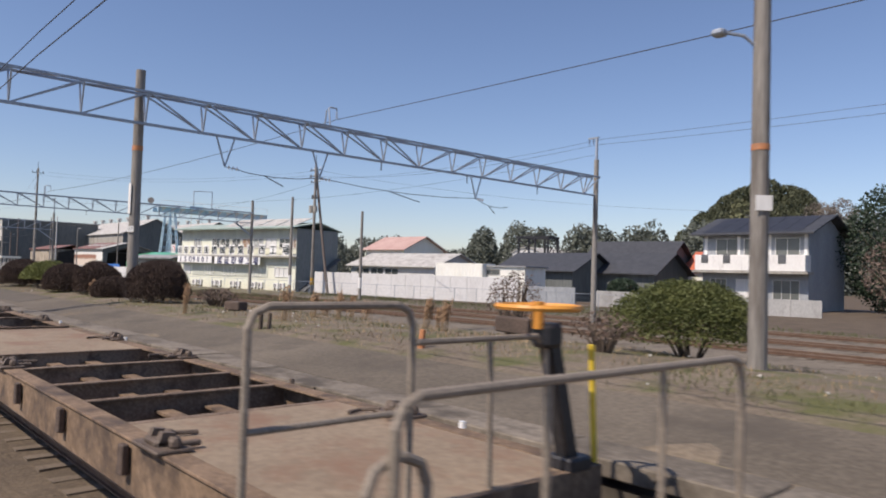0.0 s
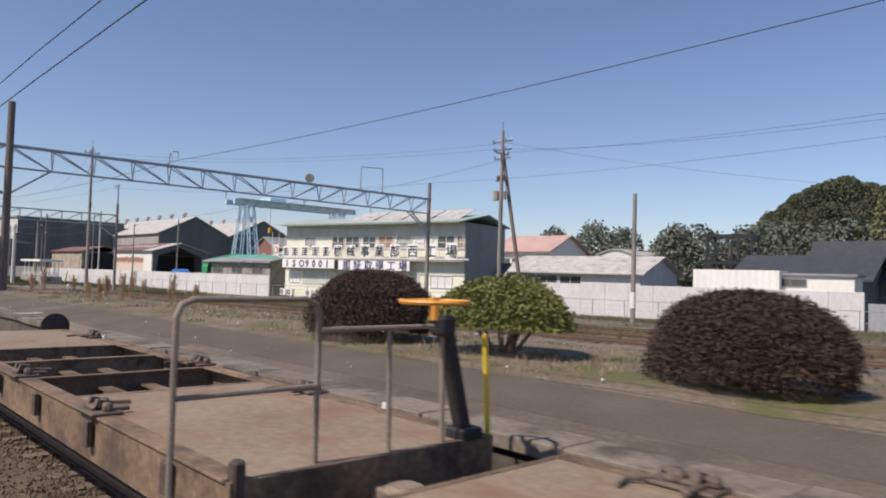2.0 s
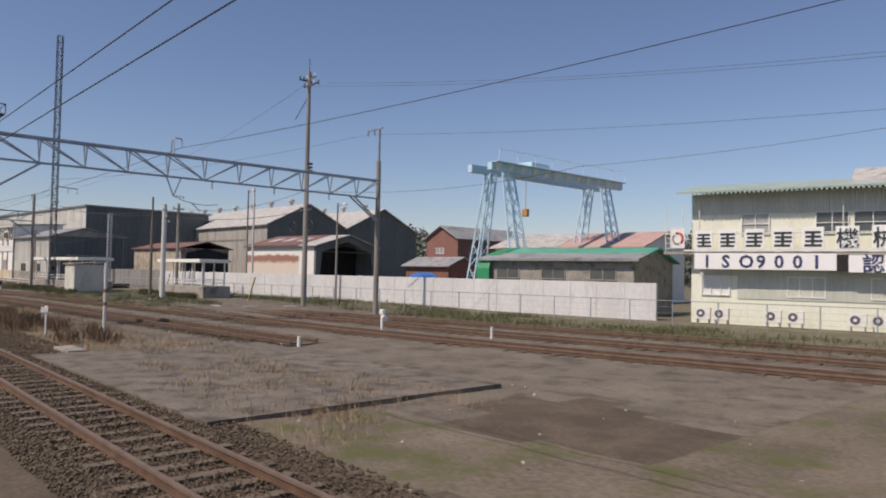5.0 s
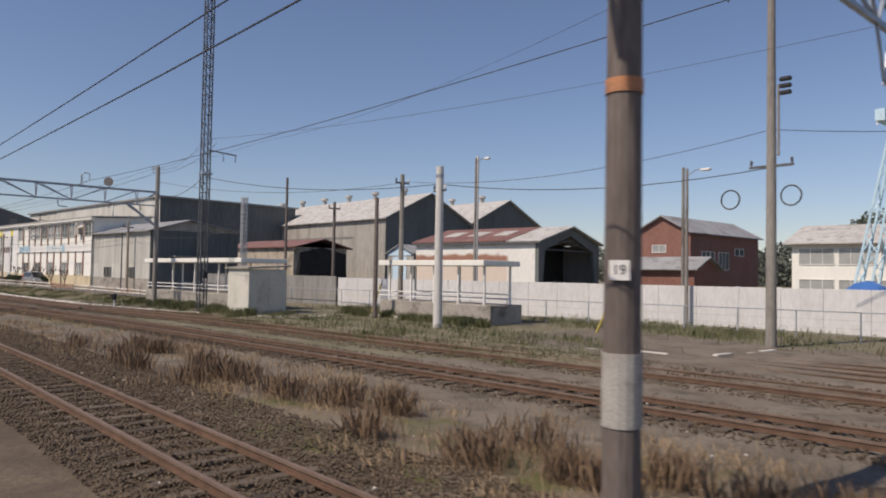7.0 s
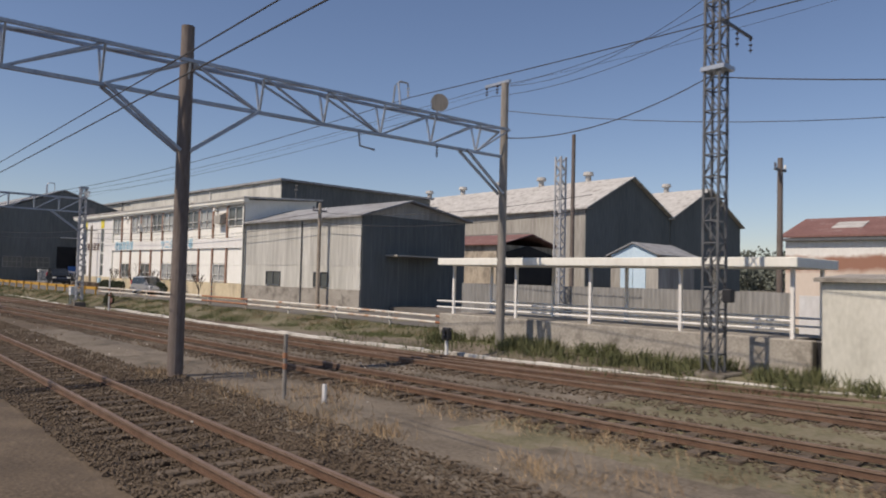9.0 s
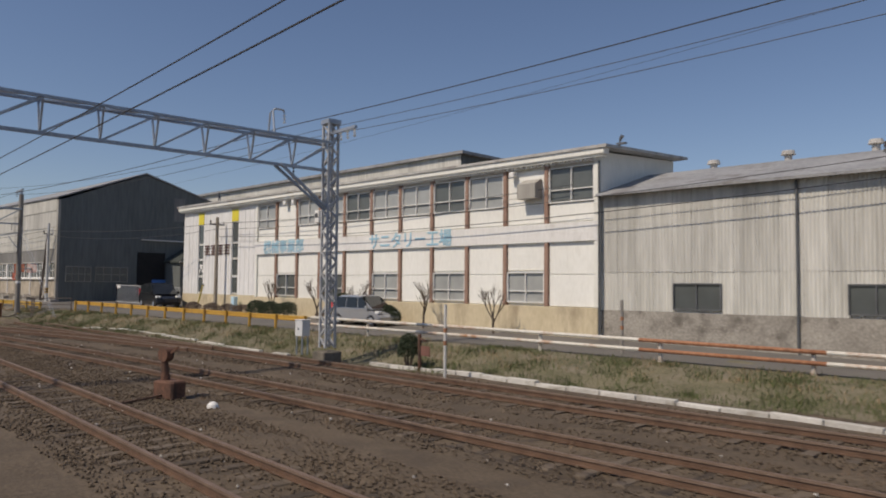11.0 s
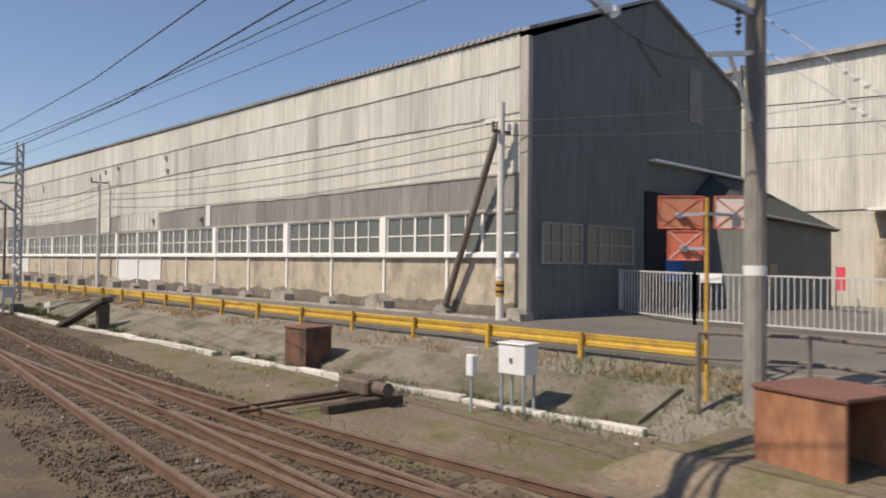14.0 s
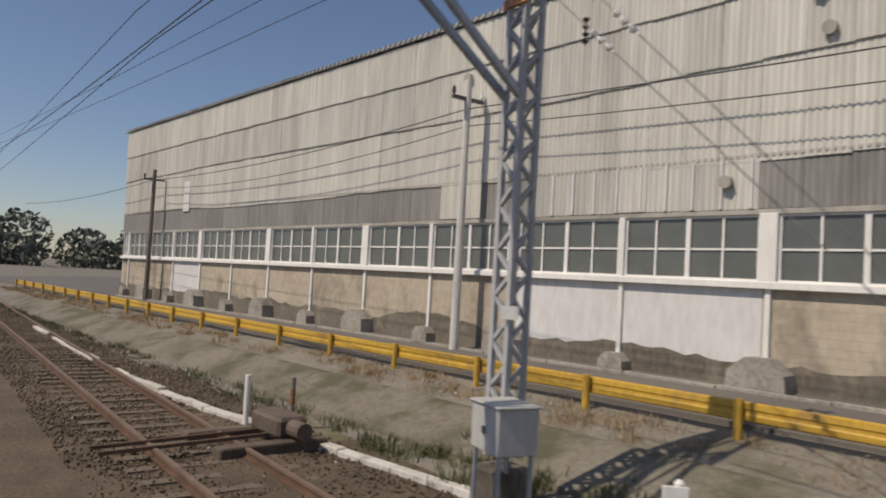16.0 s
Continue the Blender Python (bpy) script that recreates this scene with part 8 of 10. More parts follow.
def band(t, x, y, z0, z1, r, material, label, name="band"):
    part(name, Geo().tube((x, y, z0), (x, y, z1), r, n=16), material, t, label)


def crossarm(t, x, y, z, half, along_x=True, pins=3, material=None):
    d = Vector((1, 0, 0)) if along_x else Vector((0, 1, 0))
    c = Vector((x, y, z))
    arm = part("crossarm", Geo().bar(c - d * half, c + d * half, 0.09), material or M_DARKSTEEL, t)
    for i in range(pins):
        p = c + d * (half * 0.92 * (2 * i / max(1, pins - 1) - 1))
        part("insulator", Geo().tube(p, p + Vector((0, 0, 0.12)), 0.03, n=6).tube(p + Vector((0, 0, 0.1)), p + Vector((0, 0, 0.26)), 0.06, 0.04, n=8), M_INSUL if i % 2 else M_INSUL_DARK, arm)


def label_plate(t, x, y, z, w, h, material, text="", r=0.2, name="plate", turn=48):
    """A small plate on a pole, facing the tracks."""
    m = pose(x, y, z, 0, 0, turn) @ Matrix.Translation((0, -r - 0.012, 0))
    p = part(name, Geo().box(-w / 2, w / 2, -0.008, 0.008, -h / 2, h / 2), material, t, m=m)
    if text:
        c = bpy.data.curves.new("lettering", "FONT")
        c.body, c.size, c.extrude, c.align_x, c.align_y = text, h * 0.7, 0.002, "CENTER", "CENTER"
        c.materials.append(M_BLACK)
        ob = new("lettering", c)
        ob.parent = p
        ob.matrix_local = pose(0, -0.011, 0, 90, 0, 0)


# lamp pole on the platform
t = pole_thing("grey concrete lamp pole with a small lamp on an arm", 4.2, 11.6, 1.1, 9.5, 0.15, 0.12, M_POLE, "lamp_pole", "lamp poles")
lamp = part("lamp_arm", Geo().path([(4.2, 11.6, 6.2), (4.0, 11.4, 6.45), (3.8, 11.2, 6.5)], 0.03), M_STEEL, t)
part("lamp_head", Geo().box(3.6, 3.82, 11.04, 11.26, 6.45, 6.55, bev=0.03), M_STEEL, lamp, "small grey lamp head")
label_plate(t, 4.2, 11.6, 3.75, 0.26, 0.24, M_WHITE, r=0.15)
band(t, 4.2, 11.6, 4.6, 4.7, 0.145, M_ORANGE, "faded orange band")

# labels and bands on the gantry poles
g1, g2, g3 = [o for o in bpy.data.objects if o.name.startswith("catenary_gantry")][:3]
label_plate(g1, -17.45, 9.3, 3.75, 0.26, 0.22, M_WHITE, "17", 0.21, turn=38)
label_plate(g1, -17.45, 9.3, 4.85, 0.17, 1.1, M_WHITE, "", 0.2, "name_board", 8)
band(g1, -17.45, 9.3, 6.6, 6.78, 0.19, M_ORANGE, "orange paint band")
band(g3, -102.2, 6.2, 4.35, 4.5, 0.196, M_ORANGE, "faded orange band")
band(g3, -102.2, 6.2, 0.98, 1.72, 0.206, M_CHIPPED, "chipped white paint on the pole")
label_plate(g3, -102.2, 6.2, 2.55, 0.2, 0.2, M_WHITE, "19", 0.2, turn=25)
part("pole_platform", Geo().box(-102.75, -101.65, 5.75, 6.65, 8.85, 8.9).path([(-102.75, 5.75, 9.3), (-101.65, 5.75, 9.3), (-101.65, 6.65, 9.3), (-102.75, 6.65, 9.3), (-102.75, 5.75, 9.3)], 0.025)
     .tube((-102.75, 5.75, 8.9), (-102.75, 5.75, 9.3), 0.02).tube((-101.65, 5.75, 8.9), (-101.65, 5.75, 9.3), 0.02).tube((-101.65, 6.65, 8.9), (-101.65, 6.65, 9.3), 0.02).tube((-102.75, 6.65, 8.9), (-102.75, 6.65, 9.3), 0.02)
     .tube((-102.2, 5.75, 9.1), (-101.65, 5.75, 9.1), 0.015), M_DARKSTEEL, g3, "small railed platform on the pole top")


def pole_top(t, x, y, z, h, arm=0.9):
    """A thin extension with a top arm and two hanging insulators."""
    p = part("top_bracket", Geo().box(x - 0.06, x + 0.06, y - 0.06, y + 0.06, z - 1.2, z + h).box(x - arm, x + arm * 0.25, y - 0.05, y + 0.05, z + h, z + h + 0.1), M_STEEL, t, "pale steel top bracket")
    for dx in (-arm * 0.95, -arm * 0.4):
        insulator("insulator", p, (x + dx, y, z + h), (x + dx, y, z + h - 0.32), 3, M_INSUL_DARK, 0.055)


gs = sorted([o for o in bpy.data.objects if o.name.startswith("catenary_gantry")], key=lambda o: o.name)
part("clamp", Geo().box(-251.5, -251.1, 5.64, 5.7, 5.82, 5.92), M_ORANGE, gs[6], "orange tape on the mast")
for k in range(2):
    p, q = Vector((-251.2, 5.85, 6.2 + 0.5 * k)), Vector((-244.9 + 0.1 * k, 6.55 + 0.1 * k, 0.1))
    part("guy_wire", Geo().tube(p, q, 0.008, n=6), M_DARKSTEEL, gs[6], "thin dark guy wire")
    insulator("insulator", gs[6], p.lerp(q, 0.14 + 0.04 * k), p.lerp(q, 0.19 + 0.04 * k), 3, M_INSUL, 0.05)
pole_top(gs[0], -16.8, 36.1, 9.68, 1.3, 0.6)
pole_top(gs[2], -102.2, 27.06, 9.37, 2.0, 1.2)
pole_top(gs[3], -148.6, 18.5, 9.4, 0.2, 1.0)
pole_top(gs[5], -217.4, 10.5, 8.2, 0.35, 1.5)
part("top_frame", Geo().path([(-62.2, 30.25, 8.45), (-62.2, 30.25, 10.15), (-62.2, 32.2, 10.25), (-62.2, 32.2, 8.45)], 0.05), M_STEEL, gs[1], "pale inverted U frame on the beam")
for x, y, z in ((-62.2, 26.0, 8.8), (-148.6, 15.3, 8.25)):
    s = thing("horn_speaker", "grey horn loudspeaker on the gantry beam", "loudspeaker", group="horn speakers")
    part("horn", Geo().tube((x + 0.3, y - 0.15, z), (x - 0.1, y + 0.05, z), 0.30, 0.09, n=14), M_POLE, s)
    part("driver", Geo().tube((x - 0.1, y + 0.05, z), (x - 0.32, y + 0.16, z), 0.12, n=10), M_DARKSTEEL, s)
    part("mount", Geo().bar((x, y, z - 0.12), (x, y, z - 0.42), 0.05), M_STEEL, s)
part("drop_arm", Geo().path([(-148.6, 12.2, 6.9), (-148.6, 12.25, 6.45), (-148.6, 12.8, 6.4)], 0.035), M_STEEL, gs[3])
tb = part("top_bracket", Geo().box(-184.0, -182.2, 13.2, 13.3, 7.6, 7.7).box(-183.95, -183.45, 13.0, 13.5, 7.95, 8.1), M_STEEL, gs[4], "pale steel top bracket")
for dx in (-183.1, -182.7, -182.3):
    insulator("insulator", tb, (dx, 13.25, 7.6), (dx + 0.05, 13.25, 7.3), 3, M_INSUL, 0.06)
for k, (dx, dy) in enumerate(((0.0, 0.0), (0.12, 0.1))):
    p, q = Vector((-217.4, 10.5, 5.85 + 0.5 * k)), Vector((-211.0 + dx, 11.2 + dy, 0.35))
    part("guy_wire", Geo().tube(p, q, 0.011, n=6), M_STEEL, gs[5], "pale twisted guy wire")
    insulator("insulator", gs[5], p.lerp(q, 0.18), p.lerp(q, 0.24), 3, M_INSUL, 0.05)
part("side_arm", Geo().bar((-217.4, 9.2, 5.45), (-217.4, 10.5, 5.72), 0.07), M_WHITE, gs[5], "white side arm")
part("side_brace", Geo().bar((-217.4, 9.75, 5.56), (-217.4, 10.42, 4.6), 0.05), M_WHITE, gs[5])
band(gs[5], -217.4, 10.5, 2.35, 2.5, 0.165, M_WHITE, "white label band")
label_plate(gs[6], -251.3, 5.85, 2.15, 0.2, 0.16, M_WHITE, "", 0.24)

# the big utility pole with its transformer and strut
t = pole_thing("tall concrete utility pole with crossarms, transformer and a strut", -61.3, 44.0, -0.1, 14.8, 0.2, 0.13, M_POLE)
part("strut_pole", Geo().tube((-61.45, 44.2, 13.3), (-59.2, 44.8, -0.3), 0.14, 0.17, n=12), M_POLE_BROWN, t, "dark leaning strut pole")
for z, h in ((13.9, 1.1), (13.2, 1.0), (12.5, 0.9)):
    crossarm(t, -61.3, 44, z, h, True, 4)
crossarm(t, -61.3, 44, 12.9, 0.8, False, 3)
tr = part("transformer", Geo().tube((-61.75, 43.85, 9.0), (-61.75, 43.85, 9.75), 0.28, n=14), M_GREYCORR, t, "grey can transformer")
part("lid", Geo().tube((-61.75, 43.85, 9.75), (-61.75, 43.85, 9.83), 0.31, 0.2, n=14), M_GREYCORR, tr)
part("transformer", Geo().tube((-60.9, 43.85, 9.05), (-60.9, 43.85, 9.7), 0.24, n=14), M_GREYCORR, t)
part("fuse_rack", Geo().box(-61.9, -60.7, 43.9, 44.1, 10.6, 10.7).box(-61.7, -61.5, 43.8, 44, 10.7, 11.05).box(-61.1, -60.9, 43.8, 44, 10.7, 11.05), M_DARKSTEEL, t)
band(t, -61.3, 44, 0.8, 1.6, 0.205, M_YELLOW, "yellow and black warning band")
part("top_spike", Geo().tube((-61.3, 44, 14.8), (-61.3, 44, 15.6), 0.03), M_DARKSTEEL, t)

for x, y, z1, r, m, lab in ((-45.8, 39.6, 8.1, 0.16, M_POLE, "plain grey round pole beside the far track"), (-55.7, 37.9, 9.9, 0.17, M_POLE, "plain grey round pole beside the white wall"),
                            (-143.8, 30.0, 7.8, 0.14, M_POLE_BROWN, "brown pole behind the shelters"), (-158, 34, 11.3, 0.15, M_POLE_BROWN, "tall thin pole among the sheds"),
                            (-133.75, 35.2, 10.8, 0.12, M_WHITEPOLE, "tall pale thin pole before the store shed"), (-208.8, 20.4, 6.9, 0.14, M_WOOD, "weathered wooden cable pole by the office"),
                            (-169.8, 23.6, 7.0, 0.14, M_WOOD, "weathered wooden pole against the grey workshop"), (-130.95, 26.25, 8.3, 0.16, M_POLE, "grey concrete pole beside the rusty store"),
                            (-129.57, 23.4, 6.6, 0.14, M_POLE_BROWN, "brown pole beside the white shelter"), (-259.5, 11.35, 7.7, 0.12, M_WHITEPOLE, "grey cable pole beside the workshop"),
                            (-281.9, 9.4, 7.1, 0.12, M_POLE_BROWN, "thin brown cable pole beside the workshop"), (-121.95, 42.1, 9.6, 0.12, M_POLE, "thin grey pole behind the shelter"),
                            (-25, 75, 10, 0.13, M_POLE, "far grey pole among the houses"), (-92, 62, 9, 0.13, M_POLE, "far grey pole behind the wall")):
    t = pole_thing(lab, x, y, 0 if y > 12.5 or x > -200 else 0.7, z1, r, r * 0.75, m)
    if z1 < 9.5 and y < 35 and x < -130:
        crossarm(t, x, y, z1 - 0.5, 0.5, False, 2)
    elif y > 50:
        crossarm(t, x, y, z1 - 0.4, 0.8, True, 3)
    if x in (-45.8, -55.7):
        band(t, x, y, 0.9, 1.9, r + 0.008, M_WHITE, "worn white paint band")

# tall pole in front of the wall
t = pole_thing("very tall thin grey pole with crossarms at its top", -109.5, 26.4, -0.15, 16.3, 0.2, 0.12, M_POLE)
for z, h in ((15.8, 0.8), (15.3, 0.65)):
    crossarm(t, -109.5, 26.4, z, h, True, 4)
crossarm(t, -109.5, 26.4, 15.6, 0.8, False, 3)
part("top_spike", Geo().tube((-109.5, 26.4, 16.3), (-109.5, 26.4, 17.2), 0.03), M_DARKSTEEL, t)
part("stay_rod", Geo().tube((-109.5, 26.4, 14.6), (-111.2, 26.4, 13.2), 0.03), M_DARKSTEEL, t)
for dx, z in ((0.75, 5.52), (-1.5, 5.5)):
    ring = [(-109.5 + dx + 0.36 * math.cos(a), 26.3, z + 0.36 * math.sin(a)) for a in (2 * math.pi * i / 18 for i in range(19))]
    part("cable_coil", Geo().path(ring, 0.03, 5), M_WIRE, t, "coil of spare black cable")
crossarm(t, -109.5, 26.4, 6.65, 0.8, True, 3)
part("conduit", Geo().tube((-109.2, 26.3, 7.0), (-109.2, 26.3, 9.6), 0.05), M_POLE, t)
for z in (9.2, 9.45, 9.7):
    part("switch", Geo().box(-109.15, -108.75, 26.2, 26.4, z, z + 0.14, bev=0.03), M_BLACK, t)

# thick pale pole by the shelter
t = pole_thing("thick pale new concrete pole by the shelter", -122.5, 21.7, -0.15, 7.4, 0.21, 0.17, M_WHITEPOLE)
band(t, -122.5, 21.7, 6.9, 7.05, 0.185, M_STEEL, "steel clamp band")
crossarm(t, -122.5, 21.7, 6.3, 0.4, True, 2)
# lamp poles in the yard
for x, y, z1 in ((-117.3, 34.3, 8.2), (-132.7, 34, 10.4)):
    t = pole_thing("thin grey yard lamp pole with a bent lamp arm", x, y, -0.15, z1, 0.11, 0.07, M_POLE, "lamp_pole", "lamp poles")
    arm = part("lamp_arm", Geo().path([(x, y, z1 - 0.4), (x + 0.5, y, z1 - 0.1), (x + 0.9, y, z1 - 0.1)], 0.03), M_STEEL, t)
    part("lamp_head", Geo().box(x + 0.8, x + 1.3, y - 0.12, y + 0.12, z1 - 0.2, z1 - 0.08, bev=0.03), M_WHITE, arm)

# lattice radio tower
t = thing("lattice_tower", "slender dark steel lattice tower with a side arm", "tower")
TX, TY, TW = -140.3, 18.3, 0.215
part("footing", Geo().box(TX - 0.6, TX + 0.6, TY - 0.6, TY + 0.6, -0.4, 0.12, bev=0.04), M_CONC_DARK, t)
for dx in (-TW, TW):
    for dy in (-TW, TW):
        part("leg", Geo().bar((TX + dx, TY + dy, 0), (TX + dx, TY + dy, 24), 0.06), M_DARKSTEEL, t)
g = Geo()
for i in range(40):
    a, b = i * 0.6, (i + 1) * 0.6
    s = 1 if i % 2 else -1
    for k in (-TW, TW):
        g.bar((TX + k, TY - s * TW, a), (TX + k, TY + s * TW, b), 0.026)
        g.bar((TX - s * TW, TY + k, a), (TX + s * TW, TY + k, b), 0.026)
        g.bar((TX + k, TY - TW, b), (TX + k, TY + TW, b), 0.035)
        g.bar((TX - TW, TY + k, b), (TX + TW, TY + k, b), 0.035)
part("lacing", g, M_DARKSTEEL, t)
arm = part("side_arm", Geo().bar((TX, TY + 0.2, 9.85), (TX, TY + 2.0, 9.72), 0.07), M_DARKSTEEL, t)
for dy in (1.15, 1.95):
    insulator("insulator", arm, (TX, TY + dy, 9.72), (TX, TY + dy, 9.25), 3, M_INSUL_DARK, 0.06)
part("cable_box", Geo().box(TX + 0.3, TX + 0.55, TY - 0.15, TY + 0.1, 2.0, 2.35, bev=0.02), M_BLACK, t)
part("clamp", Geo().box(TX - 0.3, TX + 0.38, TY - 0.3, TY + 0.3, 8.3, 8.42), M_STEEL, t)
# second lattice mast behind
t = thing("lattice_tower", "short pale steel lattice mast among the sheds", "tower")
lattice_mast(t, -153.5, 27.5, -0.1, 8.6, 0.36)

# cable pole with stay beside the workshop corner
t = pole_thing("white cable pole with a long diagonal stay beside the workshop", -227.0, 14.35, 0.75, 7.15, 0.12, 0.1, M_WHITEPOLE, "cable_pole")
part("stay_pole", Geo().tube((-227.05, 14.35, 6.6), (-229.9, 14.5, 0.6), 0.1, 0.11, n=10), M_POLE_BROWN, t, "leaning brown stay pole")
band(t, -227.0, 14.35, 1.55, 2.0, 0.126, M_YELLOW, "yellow and black hazard band")
part("hazard_stripe", Geo().tube((-227.0, 14.35, 1.65), (-227.0, 14.35, 1.72), 0.129, n=14), M_BLACK, t)
part("hazard_stripe", Geo().tube((-227.0, 14.35, 1.83), (-227.0, 14.35, 1.9), 0.129, n=14), M_BLACK, t)
band(t, -227.0, 14.35, 2.1, 2.35, 0.127, M_WHITE, "white label band")
crossarm(t, -227.0, 14.35, 6.3, 0.35, False, 2)


def sling(name, label, pts, sag, r=0.015):
    wire(name, pts, sag, r, label, 12)


sling("wall_cable", "black service cable slung along the workshop front", [(-181, 23.0, 6.6), (-208.8, 20.4, 6.5), (-227.0, 14.35, 6.6), (-259.5, 11.35, 6.95), (-281.9, 9.4, 6.6), (-310, 7.0, 6.6)], 0.3, 0.016)
sling("wall_cable", "black service cable slung along the office front", [(-150, 25.5, 6.3), (-169.8, 23.6, 6.4), (-208.8, 20.4, 6.1), (-227.0, 14.35, 6.2), (-259.5, 11.35, 6.5), (-281.9, 9.4, 6.2)], 0.45, 0.013)
sling("wall_cable", "black telephone cable slung along the office front", [(-150, 25.6, 5.7), (-169.8, 23.7, 5.8), (-208.8, 20.5, 5.6)], 0.5, 0.017)
sling("yard_cable", "thick drooping black cable between yard poles", [(-109.5, 26.4, 6.6), (-122.5, 21.7, 6.6), (-140.5, 18.3, 8.2), (-148.6, 18.5, 7.6)], 0.5, 0.018)
sling("yard_cable", "thin cable between yard poles and sheds", [(-148.6, 18.5, 8.6), (-130.9, 26.6, 7.9), (-109.5, 26.4, 8.0), (-95, 38, 9.6), (-61.3, 44, 12.4)], 0.7, 0.013)
sling("utility_wire", "thin utility wire between the tall poles", [(-109.5, 27.9, 15.8), (-61.3, 44.6, 13.9), (-25, 75, 10), (10, 95, 10)], 1.0, 0.010)
sling("utility_wire", "thin utility wire between the tall poles", [(-109.5, 26.5, 15.3), (-61.3, 43.4, 13.2), (-16.8, 36.1, 10.6), (45, 30, 10.6)], 0.9, 0.010)
sling("utility_wire", "thin utility wire to the gantry tops", [(-61.3, 43.4, 12.9), (-16.2, 36.1, 10.9), (45, 31, 10.9)], 0.7, 0.010)
sling("utility_wire", "thin wires over the far yard", [(-148.6, 18.5, 9.5), (-140.5, 18.3, 10.5), (-103.3, 27.06, 11.2), (-62.2, 36.8, 9.7), (-16.8, 36.1, 10.0)], 0.6, 0.009)
sling("utility_wire", "upper thin wire beside the feeder", [(-300, 3.2, 9.6), (-217.4, 9.4, 8.6), (-184.6, 13.25, 7.9), (-149.4, 18.5, 9.6), (-139, 18.3, 10.4)], 0.4, 0.010)
sling("utility_wire", "lower thin wire beside the feeder", [(-300, 3.0, 9.0), (-218.2, 10.0, 8.3), (-185.2, 13.25, 7.7), (-149.4, 18.7, 9.3), (-139, 18.4, 10.1)], 0.5, 0.010)
sling("utility_wire", "thin wire high over the tracks", [(-109.5, 26.4, 15.6), (-160, 33, 15), (-300, 30, 15)], 1.2, 0.010)


# ---------------------------------------------------------------- guard rails, fences and the gate
def guard_rail(label, pts, z_of, top, material, post_step, high=0.30, box=True, post_mat=None):
    """A rail beam on posts along a plan line, with a post every few metres."""
    t = thing("guard_rail", label, "guard rail", group="guard rails")
    dense = []
    for (x0, y0), (x1, y1) in zip(pts, pts[1:]):
        n = max(1, round(math.hypot(x1 - x0, y1 - y0) / 2))
        dense += [(x0 + (x1 - x0) * i / n, y0 + (y1 - y0) * i / n) for i in range(n)]
    dense.append(pts[-1])
    if box:
        prof = [(-0.05, -0.155), (-0.10, -0.13), (-0.105, -0.05), (-0.09, -0.02), (-0.09, 0.02), (-0.105, 0.05), (-0.10, 0.13), (-0.05, 0.155), (-0.03, 0.15), (-0.03, -0.15)]
        prof = [(a, b * high / 0.31) for a, b in prof]
        span = 4
        for i in range(0, len(dense) - 1, span):
            seg = dense[i:i + span + 1]
            vs, k = [], len(prof)
            for j, (x, y) in enumerate(seg):
                a, b = seg[max(0, j - 1)], seg[min(len(seg) - 1, j + 1)]
                d = Vector((a[0] - b[0], a[1] - b[1])).normalized()
                for s, q in prof:
                    vs.append((x - d.y * s * 1.0, y + d.x * s, z_of(x) + top - high / 2 + q))
            fs = [(j * k + i2, j * k + (i2 + 1) % k, (j + 1) * k + (i2 + 1) % k, (j + 1) * k + i2) for j in range(len(seg) - 1) for i2 in range(k)]
            fs += [tuple(range(k)), tuple(range(len(vs) - k, len(vs)))]
            part("beam", Geo().add(vs, fs), material, t)
    else:
        for dz in (0, -0.28):
            line = [(x, y - 0.06, z_of(x) + top + dz) for x, y in dense]
            for i in range(0, len(line) - 1, 3):
                part("rail", Geo().path(line[i:i + 4], 0.055, 8), material if (i // 3) % 4 else M_RUST, t)
    length, need = 0.0, 0.0
    for (x0, y0), (x1, y1) in zip(dense, dense[1:]):
        d = math.hypot(x1 - x0, y1 - y0)
        while need <= length + d:
            f = (need - length) / d
            x, y = x0 + (x1 - x0) * f, y0 + (y1 - y0) * f
            p = part("post", Geo().tube((x, y - 0.17 if box else y + 0.05, z_of(x) - 0.5), (x, y - 0.17 if box else y + 0.05, z_of(x) + top + 0.035), 0.062, n=10), post_mat or material, t)
            need += post_step
        length += d
    return t


road_at = lambda x: along(ROAD_Z, x)
line_at = lambda a, b, n: [(a + (b - a) * i / n, along(GUARD_LINE, a + (b - a) * i / n)) for i in range(n + 1)]
guard_rail("orange-yellow painted guard rail along the works road", line_at(-189.7, -213.6, 7), road_at, 0.62, M_YELLOW, 2.0, 0.22)
guard_rail("weathered yellow guard rail along the works road", line_at(-219.4, -300, 20), road_at, 0.39, M_YELLOW2, 2.6, 0.28)
guard_rail("white and rusty two-tube guard rail on posts", line_at(-150.5, -189.4, 12), road_at, 0.60, M_WHITERAIL, 4.0, box=False, post_mat=M_WHITERAIL)
t = thing("pipe_fence", "low dark pipe fence beside the gantry foot", "fence")
PF = [(-218.4, 10.6), (-217.0, 11.4), (-215.2, 10.9), (-214.3, 13.0)]
for z in (0.95, 0.55):
    part("rail", Geo().path([(x, y, 0.45 + z) for x, y in PF], 0.03), M_POLE_BROWN, t)
for x, y in PF:
    part("post", Geo().tube((x, y, 0.0), (x, y, 1.42), 0.04), M_POLE_BROWN, t)

